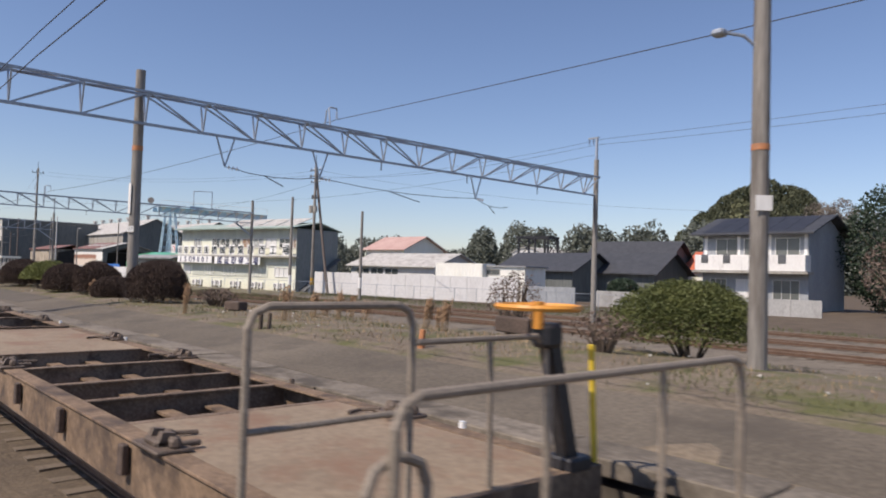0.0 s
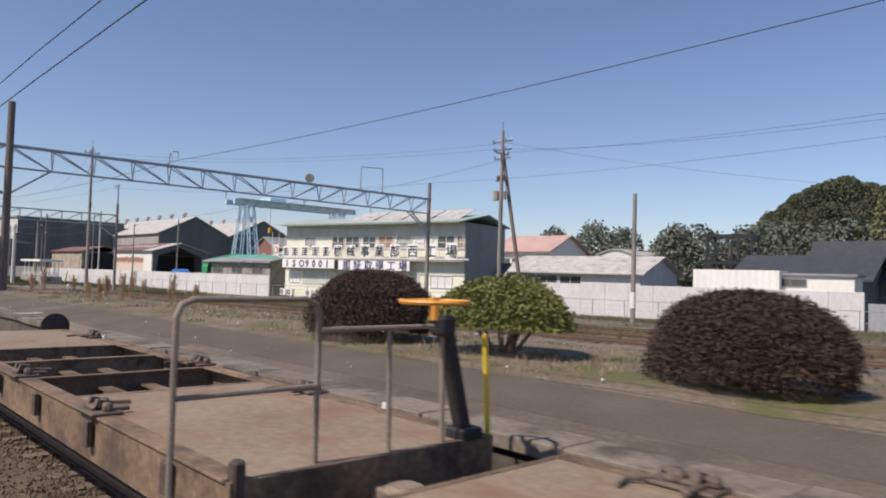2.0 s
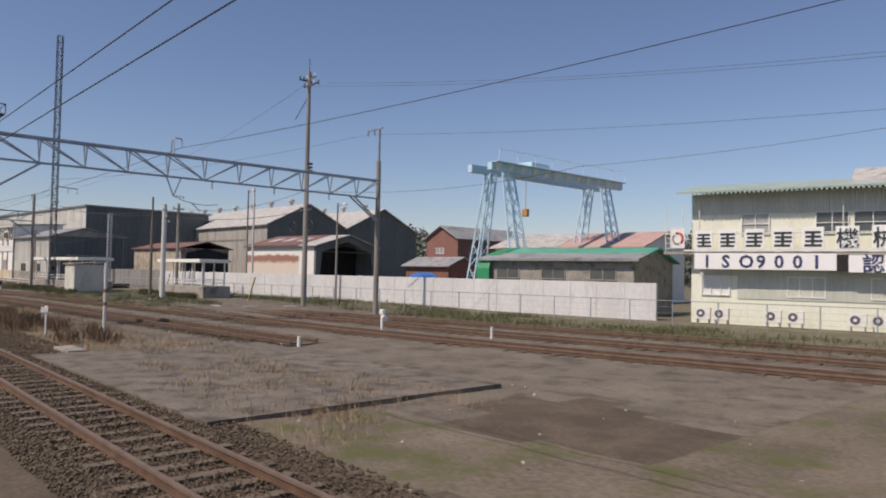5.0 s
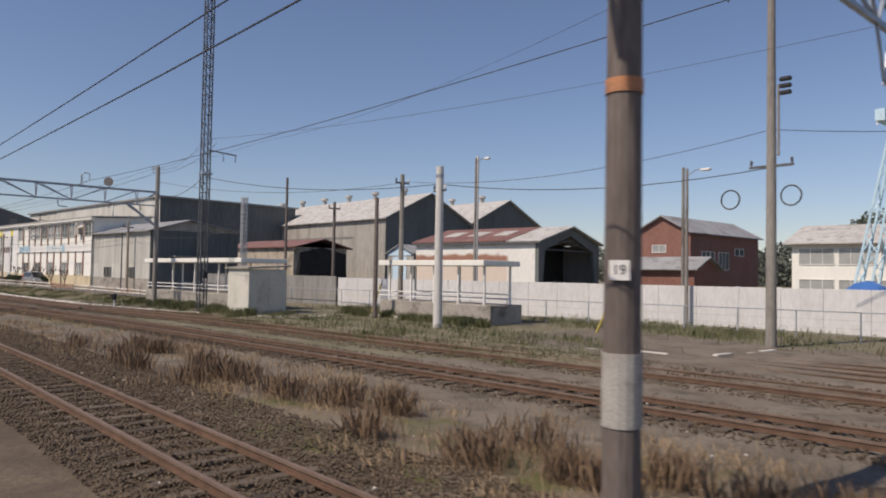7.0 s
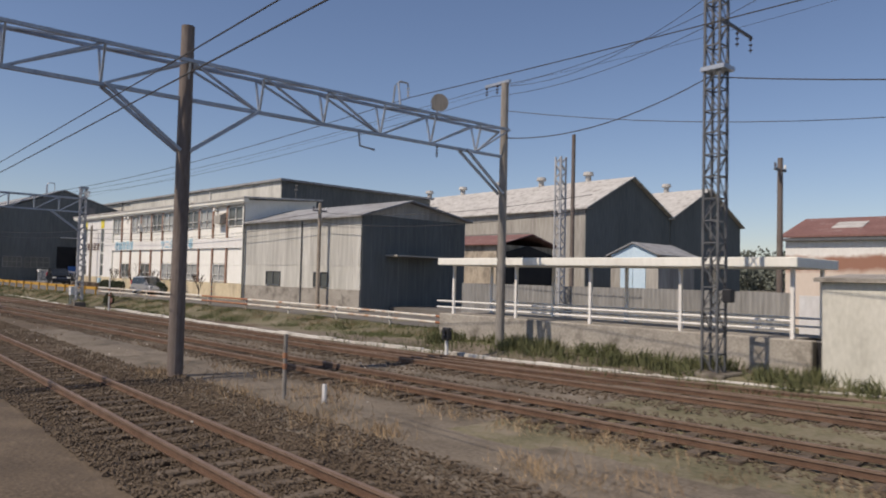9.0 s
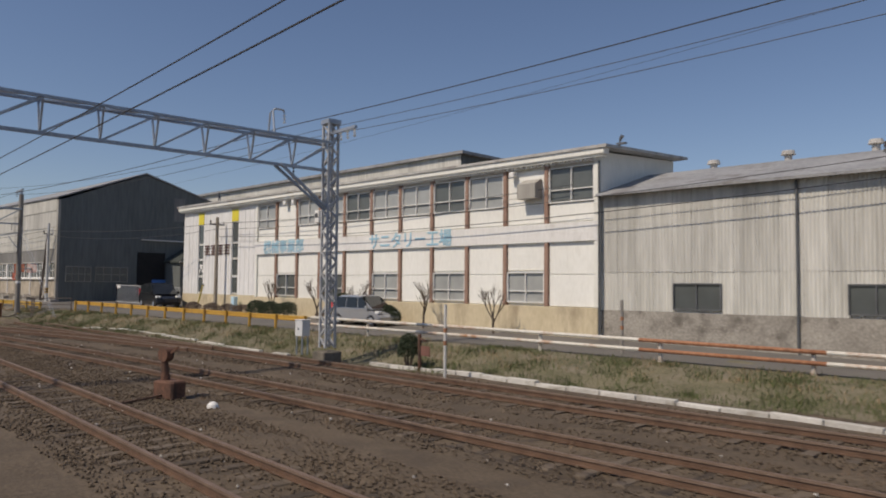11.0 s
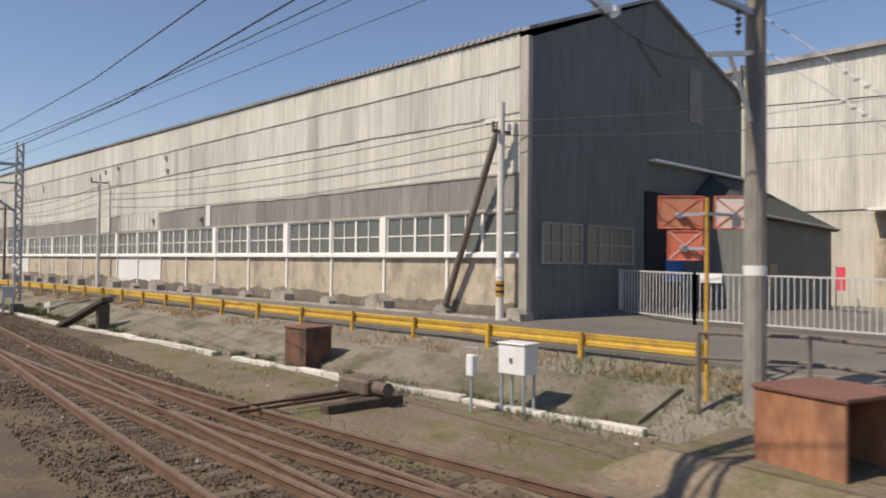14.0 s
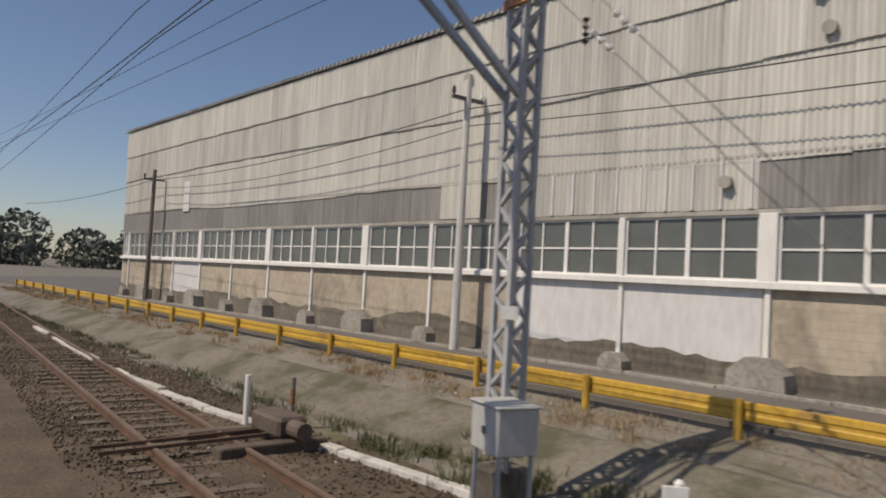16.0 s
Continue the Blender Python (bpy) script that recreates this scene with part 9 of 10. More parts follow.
t = thing("bar_gate", "pale grey steel gate of upright bars across the works entrance", "gate")
GP = [(-226.75, 19.6, 1.0), (-223.4, 18.6, 0.95), (-216.75, 19.7, 0.86), (-215.15, 20.5, 0.8)]
for (xa, ya, za), (xb, yb, zb) in zip(GP, GP[1:]):
    leaf = part("gate_leaf", Geo().bar((xa, ya, za), (xb, yb, zb), 0.05).bar((xa, ya, za + 1.32), (xb, yb, zb + 1.32), 0.05), M_GATE, t)
    for x, y, z in ((xa, ya, za), (xb, yb, zb)):
        part("gate_post", Geo().box(x - 0.04, x + 0.04, y - 0.04, y + 0.04, z - 0.45, z + 1.37), M_GATE, leaf)
    n = round(math.hypot(xb - xa, yb - ya) / 0.155)
    bar = Geo().box(-0.013, 0.013, -0.013, 0.013, 0.01, 1.31).mesh("bar", M_GATE)
    for i in range(1, n):
        f = i / n
        part("bar", bar, None, leaf, m=pose(xa + (xb - xa) * f, ya + (yb - ya) * f, za + (zb - za) * f))
gl = part("notice", Geo().box(-0.3, 0.3, -0.01, 0.01, -0.13, 0.13), M_WHITE, t, "small white notice plate", m=pose(-222.9, 18.6, 2.15, 0, 0, 10))

# behind the gate: a white canopy with stored goods and red banners
t = thing("yard_canopy", "white canopy over stored goods in the works yard", "canopy", pose(-232.0, 38.6, 0.55, 0, 0, 4))
part("roof", Geo().box(-2.2, 2.2, -0.8, 0.8, 2.35, 2.75, bev=0.03), M_WHITE, t, "white fascia board")
for x in (-2.1, 2.1):
    part("post", Geo().box(x - 0.05, x + 0.05, -0.75, -0.65, -0.1, 2.4), M_WHITE, t)
part("goods", Geo().box(-1.9, 1.9, -0.3, 0.7, 0, 1.5, bev=0.05), M_DARKCORR, t, "dark stored goods")
for x, y, h in ((-229.2, 33.0, 2.3), (-226.5, 35.5, 2.0)):
    t = thing("banner_post", "slim post with a bright red upright banner", "banner", pose(x, y, 0.57), "red banners")
    part("post", Geo().tube((0, 0, -0.1), (0, 0, h), 0.03), M_STEEL, t)
    part("banner", Geo().box(0.03, 0.42, -0.008, 0.008, h - 1.15, h - 0.05), M_PINKRED, t)

# three red boards on an orange post
t = thing("red_signpost", "thin yellow post carrying faded red and pale square boards", "sign")
part("post", Geo().tube((-218.32, 10.71, 0.3), (-218.32, 10.71, 3.6), 0.035), M_YELLOW, t)
for cx, cy, z, w, h, material, lab in ((-218.88, 10.83, 3.39, 0.36, 0.27, M_SIGNFADED, "faded orange-brown square board"), (-218.25, 11.45, 3.39, 0.33, 0.27, M_SIGNPALE, "faded pale square board"), (-218.67, 10.63, 2.82, 0.27, 0.24, M_SIGNRED, "red square board")):
    b = part("board", Geo().box(-w, w, -0.012, 0.012, -h, h, bev=0.006), material, t, lab, m=pose(cx, cy, z, 0, 0, 44.5))
    part("rim", Geo().path([(-w, -0.015, -h), (w, -0.015, -h), (w, -0.015, h), (-w, -0.015, h), (-w, -0.015, -h)], 0.016, 5), M_SIGNRED, b)
    part("cross_mark", Geo().bar((-w * 0.92, -0.016, -h * 0.92), (w * 0.92, -0.016, h * 0.92), 0.016).bar((-w * 0.92, -0.018, h * 0.92), (w * 0.92, -0.018, -h * 0.92), 0.016), M_SIGNPALE if material == M_SIGNRED else M_SIGNRED, b)
    part("bracket", Geo().bar((-218.32, 10.71, z - 0.05), (cx, cy, z - 0.05), 0.05).tube((cx - 0.03, cy - 0.03, z - 0.05), (cx + 0.05, cy - 0.07, z - 0.05), 0.06, n=8), M_STEEL, t)


# ---------------------------------------------------------------- trackside things
def trough(label, pts, keep=0.96, z=-0.04, w=0.19):
    t = thing("cable_trough", label, "cable trough", kind="structure", group="cable troughs")
    rng = random.Random(len(pts))
    for (x0, y0), (x1, y1) in zip(pts, pts[1:]):
        L = math.hypot(x1 - x0, y1 - y0)
        n = max(1, round(L / 1.0))
        a = math.degrees(math.atan2(y1 - y0, x1 - x0))
        lid = Geo().box(-L / n / 2 + 0.012, L / n / 2 - 0.012, -w / 2, w / 2, -0.3, 0, bev=0.012).mesh("lid", M_TROUGH)
        for i in range(n):
            f = (i + 0.5) / n
            x, y = x0 + (x1 - x0) * f, y0 + (y1 - y0) * f
            if rng.random() < keep:
                part("lid", lid, None, t, m=pose(x, y, max(z, ground_z(x, y) + 0.035) + rng.uniform(-0.04, 0.02), rng.uniform(-2, 2), rng.uniform(-1, 1), a + rng.uniform(-1, 1)))


trough("half-buried pale cable trough lids in the weeds", [(-109, 25.5), (-109.4, 21.0), (-114, 19.9)], 0.55)
trough("pale cable trough lids among the weeds before the shelter", [(-124.8, 24.55), (-128.0, 24.4), (-131.2, 24.3)], 0.85, z=0.17)
trough("line of white concrete cable trough lids in the grass", [(-133.0, 24.8), (-131.9, 19.2), (-136.9, 17.95), (-144.4, 17.0), (-153, 15.8), (-160, 15.2), (-167.4, 14.85), (-171.5, 14.7), (-177.6, 14.6), (-182.2, 14.0)], 1.0)
trough("scattered pale cable trough lids at the foot of the bank", [(-186, 13.1), (-191.2, 13.0), (-194.8, 12.95), (-200.2, 12.65), (-206, 11.6)], 0.9)
trough("a few pale cable trough lids in the ballast", [(-206.5, 11.4), (-213, 9.6), (-216, 8.6)], 0.15)
trough("line of pale cable trough lids at the foot of the slope", [(-218.6, 9.5), (-223.3, 8.9), (-226.5, 8.38), (-230.4, 7.85), (-234.6, 7.4), (-238, 7.05), (-243, 6.25), (-249.2, 5.9), (-252, 5.75), (-255.3, 5.1), (-258, 4.6), (-262, 4.1), (-275, 3.9)], 0.93)


def legged_box(name, label, x, y, z, w, d, h, leg, material, turn=0, group=""):
    t = thing(name, label, "cabinet", pose(x, y, z, 0, 0, turn), group)
    part("case", Geo().box(-w / 2, w / 2, -d / 2, d / 2, leg, leg + h, bev=0.012), material, t)
    part("lid", Geo().box(-w / 2 - 0.025, w / 2 + 0.025, -d / 2 - 0.025, d / 2 + 0.025, leg + h, leg + h + 0.03, bev=0.01), material, t)
    for sx in (-1, 1):
        for sy in (-1, 1):
            part("leg", Geo().box(sx * (w / 2 - 0.05) - 0.02, sx * (w / 2 - 0.05) + 0.02, sy * (d / 2 - 0.05) - 0.02, sy * (d / 2 - 0.05) + 0.02, -0.15, leg), M_STEEL, t)
    part("latch", Geo().box(-0.03, 0.03, -d / 2 - 0.02, -d / 2, leg + h * 0.4, leg + h * 0.55), M_DARKSTEEL, t)


legged_box("relay_box", "white steel relay box on four legs beside the trough", -221.0, 9.1, 0.05, 0.58, 0.4, 0.52, 0.5, M_CABINET, 8, "relay boxes")
legged_box("relay_box", "white steel relay box on thin legs by the lattice mast", -185.25, 13.2, 0.15, 0.42, 0.34, 0.55, 0.5, M_CABINET, 5, "relay boxes")
legged_box("relay_box", "grey steel relay box on legs by the lattice mast", -250.85, 5.45, 0.1, 0.62, 0.5, 0.5, 0.55, M_GREYBOX, -12, "relay boxes")
t = thing("telephone_post", "small grey telephone box on a thin post", "post")
part("post", Geo().tube((-221.5, 8.45, -0.2), (-221.5, 8.45, 0.55), 0.025), M_STEEL, t)
part("box", Geo().box(-221.59, -221.41, 8.38, 8.52, 0.5, 0.88, bev=0.02), M_CABINET, t)
part("hood", Geo().path([(-221.61, 8.36, 0.88), (-221.59, 8.36, 1.0), (-221.41, 8.52, 1.0), (-221.39, 8.54, 0.88)], 0.013), M_STEEL, t)

# gravelly mound where the loop track ends
g, rng = Geo(), random.Random(77)
for i in range(19):
    for k in range(19):
        a, b = (i - 9) / 9, (k - 9) / 9
        r = max(0.0, 1 - max(abs(a), abs(b)) ** 2.2)
        g.v.append((-215.7 + 2.2 * a, 8.75 + 1.5 * b, -0.22 + 0.44 * min(1, r * 1.9) + (rng.uniform(-0.025, 0.025) if 0 < r < 0.5 else 0)))
g.f = [(i * 19 + k, (i + 1) * 19 + k, (i + 1) * 19 + k + 1, i * 19 + k + 1) for i in range(18) for k in range(18)]
g.add([(-217.9, 7.25, -0.22), (-213.5, 7.25, -0.22), (-213.5, 10.25, -0.22), (-217.9, 10.25, -0.22)], [(0, 3, 2, 1)])
solid("earth_mound", g, M_SOIL, "low gravelly mound at the end of the loop track", "mound", "structure")

for x, y, w, d, h, a in ((-215.58, 8.72, 1.12, 1.15, 0.86, -11), (-228.0, 8.75, 0.82, 0.8, 1.02, 10)):
    t = thing("rusty_box", "rusty steel box with one end open" if x > -220 else "rust-brown steel box with a dull red lid", "box", pose(x, y, 0.2 if x > -220 else ground_z(x, y) - 0.05, 0, 0, a), "rusty boxes")
    part("side", Geo().box(-w / 2, w / 2, -d / 2, -d / 2 + 0.05, 0, h), M_RUST if x > -220 else M_RUSTDARK, t)
    part("side", Geo().box(-w / 2, w / 2, d / 2 - 0.05, d / 2, 0, h), M_RUST if x > -220 else M_RUSTDARK, t)
    part("end", Geo().box(-w / 2, -w / 2 + 0.05, -d / 2 + 0.05, d / 2 - 0.05, 0, h), M_RUST if x > -220 else M_RUSTDARK, t)
    if x < -220:
        part("end", Geo().box(w / 2 - 0.05, w / 2, -d / 2 + 0.05, d / 2 - 0.05, 0, h), M_RUST if x > -220 else M_RUSTDARK, t)
    part("lid", Geo().box(-w / 2 - 0.03, w / 2 + 0.03, -d / 2 - 0.03, d / 2 + 0.03, h, h + 0.05, bev=0.01), M_LIDRED, t, "dull red lid")

for x, y in ((-223.5, 7.45), (-255.2, 4.75)):
    t = thing("point_machine", "dark rusty point machine with rods on sleepers", "point machine", pose(x, y, -0.1, 0, 0, 4), "point machines")
    part("case", Geo().box(-0.45, 0.45, -0.25, 0.25, 0.12, 0.42, bev=0.05), M_LOCK, t)
    part("motor", Geo().tube((0.42, 0, 0.27), (0.8, 0, 0.27), 0.13, n=12), M_LOCK, t)
    part("rod", Geo().bar((-0.2, -0.25, 0.14), (-0.25, -2.6, 0.1), 0.05), M_RAIL, t)
    part("rod", Geo().bar((0.15, -0.25, 0.14), (0.1, -2.6, 0.1), 0.05), M_RAIL, t)
    part("bearer", Geo().box(-0.75, -0.5, -1.2, 0.5, -0.1, 0.12, bev=0.02), M_SLEEPER, t)
    part("bearer", Geo().box(0.4, 0.65, -1.2, 0.5, -0.1, 0.12, bev=0.02), M_SLEEPER, t)
    part("lever", Geo().bar((-0.5, 0.1, 0.3), (-0.95, 0.15, 0.36), 0.06), M_LOCK, t)

t = thing("concrete_ramp", "leaning dark concrete slab on a post beside the trough", "slab")
part("slab", Geo().bar((-242.75, 6.15, -0.08), (-240.9, 7.3, 0.98), 0.6, 0.12), M_RAMP, t)
part("post", Geo().box(-241.35, -241.0, 7.0, 7.4, -0.2, 0.78), M_RAMP, t)


def marker(label, x, y, h, kind, r=0.05):
    t = thing("marker_post", label, "post", group="trackside posts")
    z = ground_z(x, y)
    part("post", Geo().tube((x, y, z - 0.2), (x, y, z + h), r, n=10), M_WHITE if kind != 2 else M_WHITEPOLE if h > 2 else M_POLE, t)
    if kind == 1:
        part("plate", Geo().box(-0.14, 0.14, -0.015, 0.015, -0.1, 0.1, bev=0.006), M_WHITE, t, m=pose(x, y - 0.06, z + h - 0.05, 0, 0, 48))
        part("cap", Geo().ball((x, y, z + h + 0.06), 0.06, 8, 5), M_WHITE, t)
    elif kind == 2:
        for k in (0.45, 0.62):
            band(t, x, y, z + h * k, z + h * k + 0.12, r + 0.006, M_RUST, "rusty band")
    elif kind == 3:
        part("head", Geo().box(x - 0.16, x + 0.16, y - 0.1, y + 0.1, z + h, z + h + 0.42, bev=0.03), M_BLACK, t, "black signal head")
        for dz in (0.12, 0.3):
            part("hood", Geo().tube((x + 0.02, y - 0.1, z + h + dz), (x + 0.05, y - 0.24, z + h + dz), 0.055, n=10), M_BLACK, t)


marker("short white signpost in the dry grass", -97.35, 7.46, 0.95, 1, 0.035)
marker("tall pale post with rusty clamps", -93.39, 8.36, 2.75, 2, 0.06)
marker("slim banded post beside the siding", -144.1, 7.5, 1.35, 2, 0.045)
marker("short white stub post beside the siding", -143.3, 8.0, 0.35, 0, 0.05)
marker("dwarf signal on a short post between the tracks", -148.4, 15.8, 0.55, 3, 0.06)
t = thing("point_lever", "rusty hand lever stand on a dark iron base", "lever", pose(-179.4, 6.3, -0.17, 0, 0, 20))
part("base", Geo().box(-0.3, 0.34, -0.2, 0.22, 0, 0.42, bev=0.04), M_RUSTDARK, t)
part("column", Geo().tube((-0.12, 0, 0.4), (-0.16, 0, 0.95), 0.1, 0.075, n=10), M_RUSTDARK, t)
part("weight", Geo().tube((-0.12, -0.1, 1.0), (-0.12, 0.1, 1.0), 0.16, n=14), M_RUSTDARK, t, "round iron counterweight")
part("handle", Geo().bar((-0.16, 0, 0.9), (0.22, 0.05, 1.18), 0.05), M_RUSTDARK, t)
part("rod", Geo().bar((0, -0.2, 0.1), (0.1, -1.5, 0.08), 0.05), M_RAIL, t)
t = thing("board_post", "dark iron post with a small dull red board", "post", pose(-179.95, 14.2, -0.17))
part("post", Geo().tube((0, 0, 0), (0, 0, 1.15), 0.055, n=8), M_RUSTDARK, t)
part("board", Geo().box(0.08, 0.5, -0.03, 0.0, 0.5, 0.8, bev=0.01), M_LIDRED, t, "dull red board")
part("arm", Geo().bar((-0.1, 0, 1.05), (0.3, 0, 0.95), 0.05), M_RUSTDARK, t)
solid("marker_stone", Geo().ball((0, 0, 0.02), 0.13, 10, 6), M_WHITE, "white-painted round marker stone beside the track", "stone", m=pose(-177.45, 6.5, -0.15))
marker("slim pale post at the trough", -178.1, 13.6, 2.1, 2, 0.045)
marker("slim dark post by the guard rail", -176.2, 19.4, 1.7, 2, 0.05)
marker("white-topped post beside the siding end", -255.9, 4.5, 0.95, 0, 0.045)
marker("slim rusty post beside the siding end", -256.15, 5.4, 0.85, 2, 0.045)
marker("short bent post in the weeds", -249.6, 6.9, 0.5, 1, 0.04)
marker("white stub at the end of the siding", -88.3, 13.2, 0.32, 0, 0.06)
marker("short white post in the yard", -86.5, 21.0, 0.5, 0, 0.05)
t = thing("dwarf_signal", "white shunting signal with a horn lamp between tracks", "signal")
part("post", Geo().box(-92.06, -91.94, 19.64, 19.76, -0.2, 0.6, bev=0.02), M_WHITE, t)
part("lamp", Geo().tube((-91.92, 19.65, 0.5), (-91.6, 19.55, 0.42), 0.05, 0.13, n=12), M_WHITE, t, "white flared lamp")
part("head", Geo().box(-92.11, -91.89, 19.6, 19.8, 0.55, 0.8, bev=0.03), M_WHITE, t)
t = thing("broken_stump", "broken brown post stump in the dry grass", "stump")
part("stump", Geo().tube((-0.25, 8.4, 1.0), (-0.22, 8.42, 1.5), 0.07, 0.055, n=7), M_ORANGE, t)
for x, y, h in ((-22.0, 9.2, 0.6), (-5.3, 8.0, 0.35), (-5.1, 8.1, 0.3), (-20.9, 9.3, 0.4)):
    t = thing("broken_stump", "weathered brown broken stake in the ground", "stump", group="broken stakes")
    part("stake", Geo().tube((x, y, 1.0), (x + 0.05, y, 1.2 + h), 0.06, 0.045, n=6), M_BARK, t)
solid("iron_box", Geo().box(-0.3, 0.3, -0.2, 0.2, 0, 0.26, bev=0.03), M_WAGONDARK, "dark iron box lying in the dry grass", "box", m=pose(-11.0, 10.2, 1.2, 0, 0, 20))
solid("iron_box", Geo().box(-0.6, 0.6, -0.2, 0.2, 0, 0.35, bev=0.03), M_WAGONDARK, "dark iron trough lying in the dry grass", "box", m=pose(-1.6, 12.4, 1.2, 0, 0, -10))

# the foot crossing over the near track
t = thing("crossing_slab", "worn concrete crossing slab with yellow paint marks", "pavement", kind="structure")
part("slab", Geo().box(-89.6, -78, 5.2, 12.4, -0.4, -0.085), M_CONC_EDGE, t)
part("slab", Geo().box(-90.6, -88.8, 3.25, 4.05, -0.3, -0.07, bev=0.02), M_CONC_EDGE, t)
for dx in (0.0, 0.5, 1.0):
    part("paint_mark", Geo().box(-90.4 + dx, -90.15 + dx, 3.35, 3.95, -0.068, -0.064), M_YELLOWWORN, t, "worn yellow paint mark")
part("kerb", Geo().box(-91.2, -89.7, 6.2, 6.75, -0.25, -0.04, bev=0.02), M_CONC, t, "pale broken kerb piece")


# ---------------------------------------------------------------- vans on the works road
def van(label, x, y, z, turn, paint, length=3.5, high=1.7, wide=1.48):
    """A small tall van: its nose along local +x."""
    t = thing("minivan", label, "car", pose(x, y, z, 0, 0, turn), "parked cars")
    L, H, W = length, high, wide
    low = [(-L / 2, 0.32), (-L / 2 + 0.02, 0.8), (-L / 2 + 0.08, H * 0.56), (L * 0.22, H * 0.55), (L * 0.40, H * 0.47), (L / 2 - 0.08, H * 0.38), (L / 2, 0.46), (L / 2 - 0.02, 0.26), (L * 0.36, 0.22), (-L * 0.4, 0.22)]
    up = [(-L / 2 + 0.08, H * 0.55), (-L / 2 + 0.2, H * 0.88), (-L * 0.3, H * 0.985), (-L * 0.06, H), (L * 0.07, H * 0.96), (L * 0.36, H * 0.54)]

    def loft(outline, half, tuck, inset):
        k = len(outline)
        cx, cz = sum(p[0] for p in outline) / k, sum(p[1] for p in outline) / k
        vs = []
        for s, e in ((-1, inset), (-1, 0.0), (1, 0.0), (1, inset)):
            for a, b in outline:
                tt = tuck * max(0.0, (b - H * 0.5) / (H * 0.5))
                d = math.hypot(a - cx, b - cz)
                f = 1 - e / d
                vs.append((cx + (a - cx) * f, s * (half - tt - (0.0 if e else inset)), cz + (b - cz) * f))
        fs = [tuple(range(k)), tuple(range(3 * k, 4 * k))]
        fs += [(r * k + i, r * k + (i + 1) % k, (r + 1) * k + (i + 1) % k, (r + 1) * k + i) for r in range(3) for i in range(k)]
        return Geo().add(vs, fs)

    part("body", loft(low, W / 2, 0.0, 0.05), paint, t)
    part("cabin", loft(up, W / 2 - 0.02, 0.12, 0.05), paint, t)
    for s in (-1, 1):
        yy = s * (W / 2 - 0.055)
        for a, b, c, d in ((-L * 0.44, -L * 0.2, -L * 0.43, -L * 0.2), (-L * 0.18, L * 0.05, -L * 0.18, L * 0.03), (L * 0.07, L * 0.29, L * 0.05, L * 0.13)):
            g = Geo().add([(a, s * (W / 2 - 0.012), H * 0.58), (b, s * (W / 2 - 0.012), H * 0.58), (d, s * (W / 2 - 0.10), H * 0.92), (c, s * (W / 2 - 0.10), H * 0.92),
                           (a, s * (W / 2 - 0.06), H * 0.58), (b, s * (W / 2 - 0.06), H * 0.58), (d, s * (W / 2 - 0.15), H * 0.92), (c, s * (W / 2 - 0.15), H * 0.92)],
                          [(0, 1, 2, 3), (7, 6, 5, 4), (0, 4, 5, 1), (1, 5, 6, 2), (2, 6, 7, 3), (3, 7, 4, 0)])
            part("side_window", g, M_CARGLASS, t)
        part("door_handle", Geo().box(-0.1, 0.08, s * W / 2, s * (W / 2 + 0.02), H * 0.5, H * 0.52), paint, t)
        part("mirror", Geo().box(L * 0.25, L * 0.3, s * (W / 2 + 0.0), s * (W / 2 + 0.14), H * 0.57, H * 0.66, bev=0.02), paint, t)
        part("headlight", Geo().box(L * 0.41, L / 2 - 0.03, s * (W / 2 - 0.32), s * (W / 2 - 0.02), H * 0.41, H * 0.49, bev=0.03), M_INSUL, t, "clear headlight")
        part("tail_light", Geo().box(-L / 2 - 0.01, -L / 2 + 0.12, s * (W / 2 - 0.16), s * (W / 2 + 0.004), H * 0.5, H * 0.75, bev=0.02), M_RED, t, "red tail light")
        for wx in (-L * 0.34, L * 0.34):
            w = part("wheel", Geo().tube((wx, s * (W / 2 - 0.17), 0.28), (wx, s * (W / 2 + 0.005), 0.28), 0.28, n=20), M_BLACK, t, "black tyre")
            part("rim", Geo().tube((wx, s * (W / 2 - 0.02), 0.28), (wx, s * (W / 2 + 0.012), 0.28), 0.18, 0.15, n=14), M_STEEL, w, "silver wheel rim")
    ws = Geo().add([(L * 0.35, -W / 2 + 0.1, H * 0.565), (L * 0.35, W / 2 - 0.1, H * 0.565), (L * 0.125, W / 2 - 0.2, H * 0.955), (L * 0.125, -W / 2 + 0.2, H * 0.955),
                    (L * 0.30, -W / 2 + 0.1, H * 0.55), (L * 0.30, W / 2 - 0.1, H * 0.55), (L * 0.08, W / 2 - 0.2, H * 0.94), (L * 0.08, -W / 2 + 0.2, H * 0.94)],
                   [(0, 1, 2, 3), (7, 6, 5, 4), (0, 4, 5, 1), (1, 5, 6, 2), (2, 6, 7, 3), (3, 7, 4, 0)])
    part("windscreen", ws, M_CARGLASS, t)
    part("bumper", Geo().box(L / 2 - 0.1, L / 2 + 0.03, -W / 2 + 0.05, W / 2 - 0.05, 0.25, 0.48, bev=0.04), paint, t)
    part("bumper", Geo().box(-L / 2 - 0.03, -L / 2 + 0.1, -W / 2 + 0.05, W / 2 - 0.05, 0.28, 0.5, bev=0.04), paint, t)


van("silver small hatchback on the works road", -191.9, 20.6, 0.5, 8, M_SILVER, 3.4, 1.5)
van("black minivan on the works road by the gate", -214.8, 18.9, 0.72, -4, M_CARBLACK, 4.4, 1.75, 1.7)


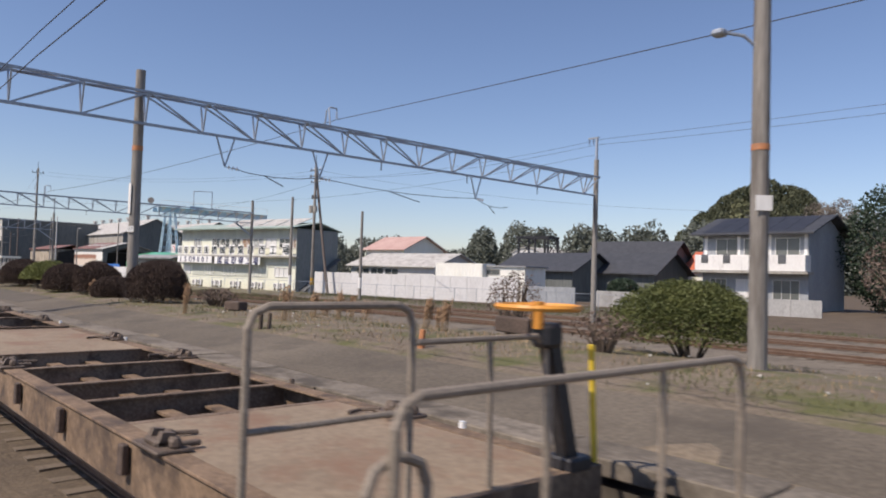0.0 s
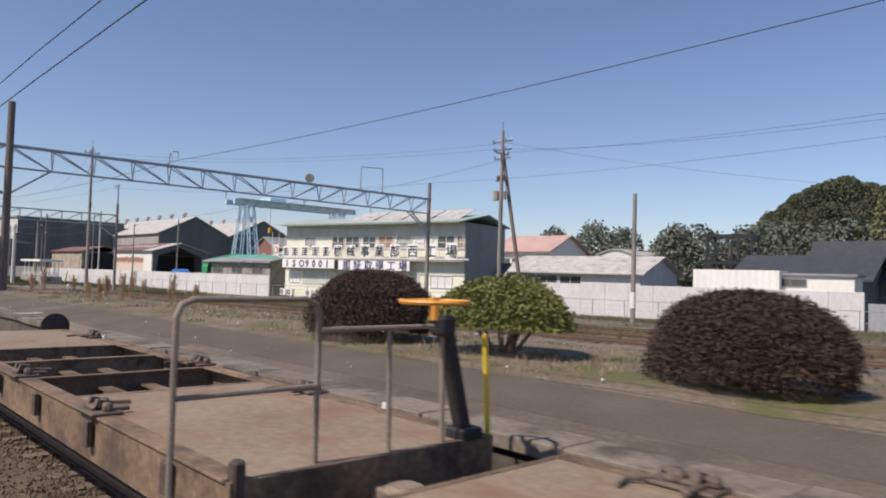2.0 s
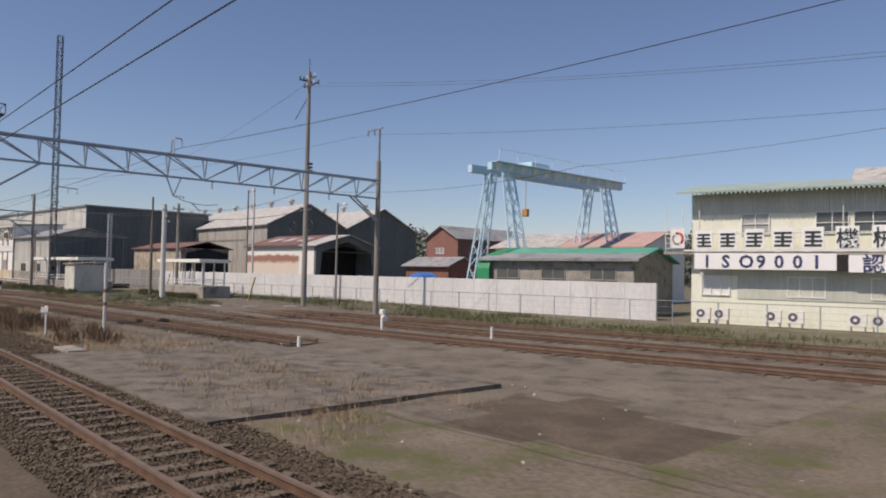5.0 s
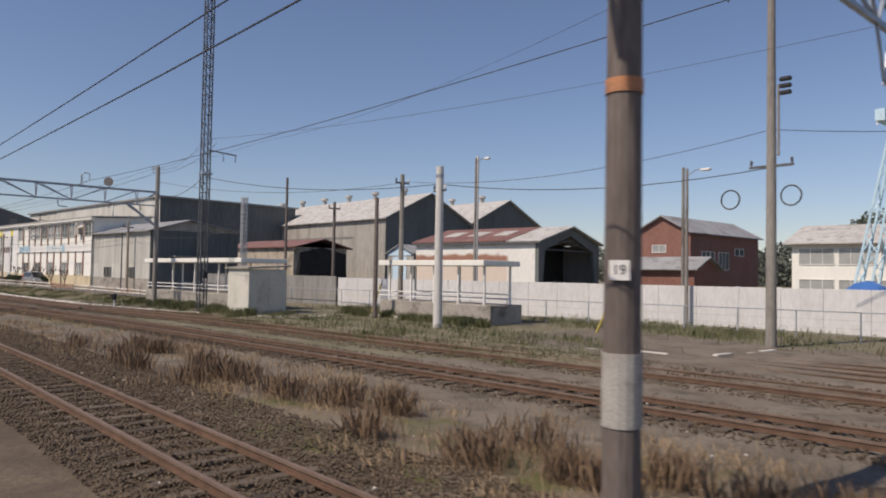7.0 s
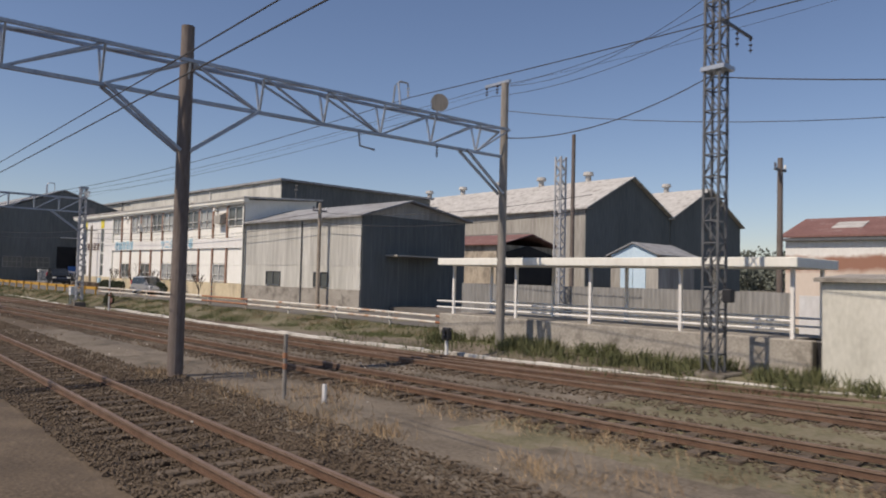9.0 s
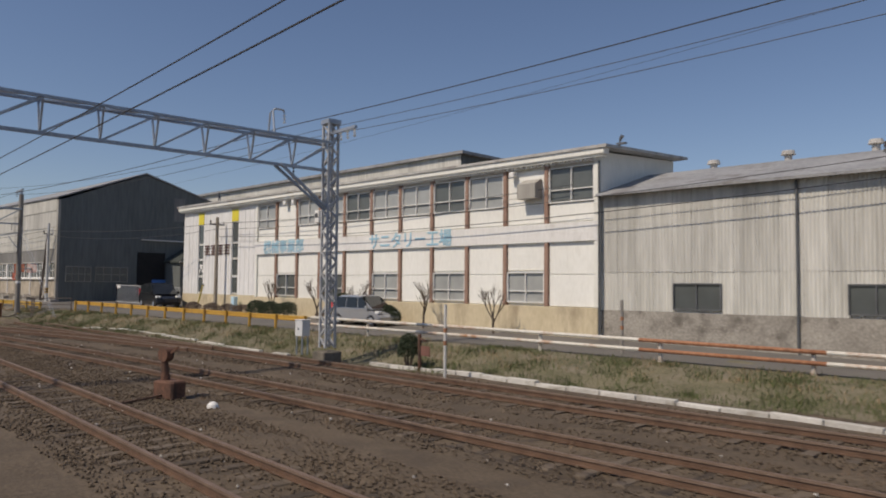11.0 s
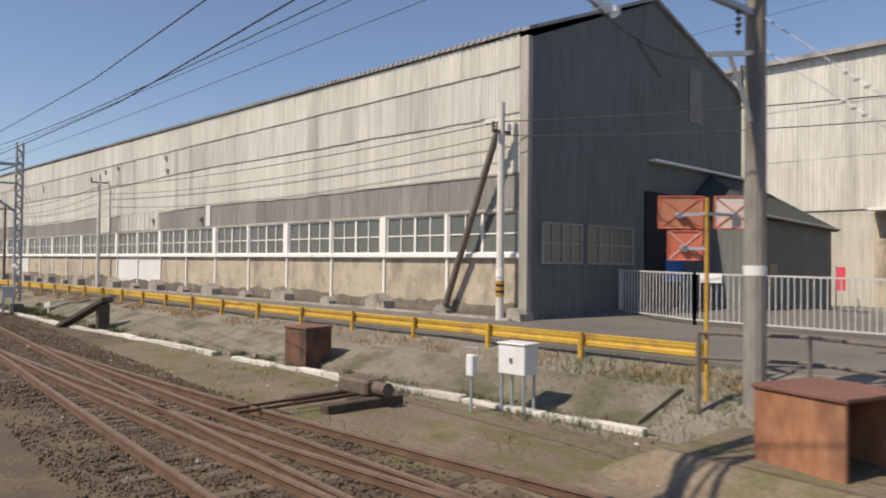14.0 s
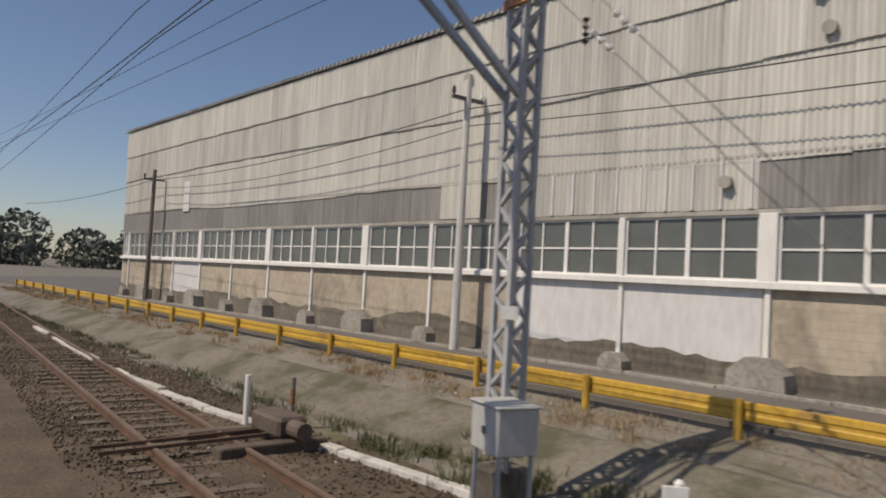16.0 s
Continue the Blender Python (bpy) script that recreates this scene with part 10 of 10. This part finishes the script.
for x, y in ((-117.0, 26.1), (-134.0, 26.4), (-211.0, 20.0)):
    t = thing("yellow_stay", "leaning yellow stay cover at the foot of a pole wire", "stay", group="yellow stays")
    z = ground_z(x, y)
    part("cover", Geo().tube((x, y, z - 0.1), (x + 0.85, y + 0.1, z + 1.75), 0.055, n=10), M_STAY, t)
    part("cap", Geo().tube((x + 0.85, y + 0.1, z + 1.75), (x + 0.88, y + 0.1, z + 1.82), 0.062, 0.03, n=10), M_DARKSTEEL, t, "dark cap")
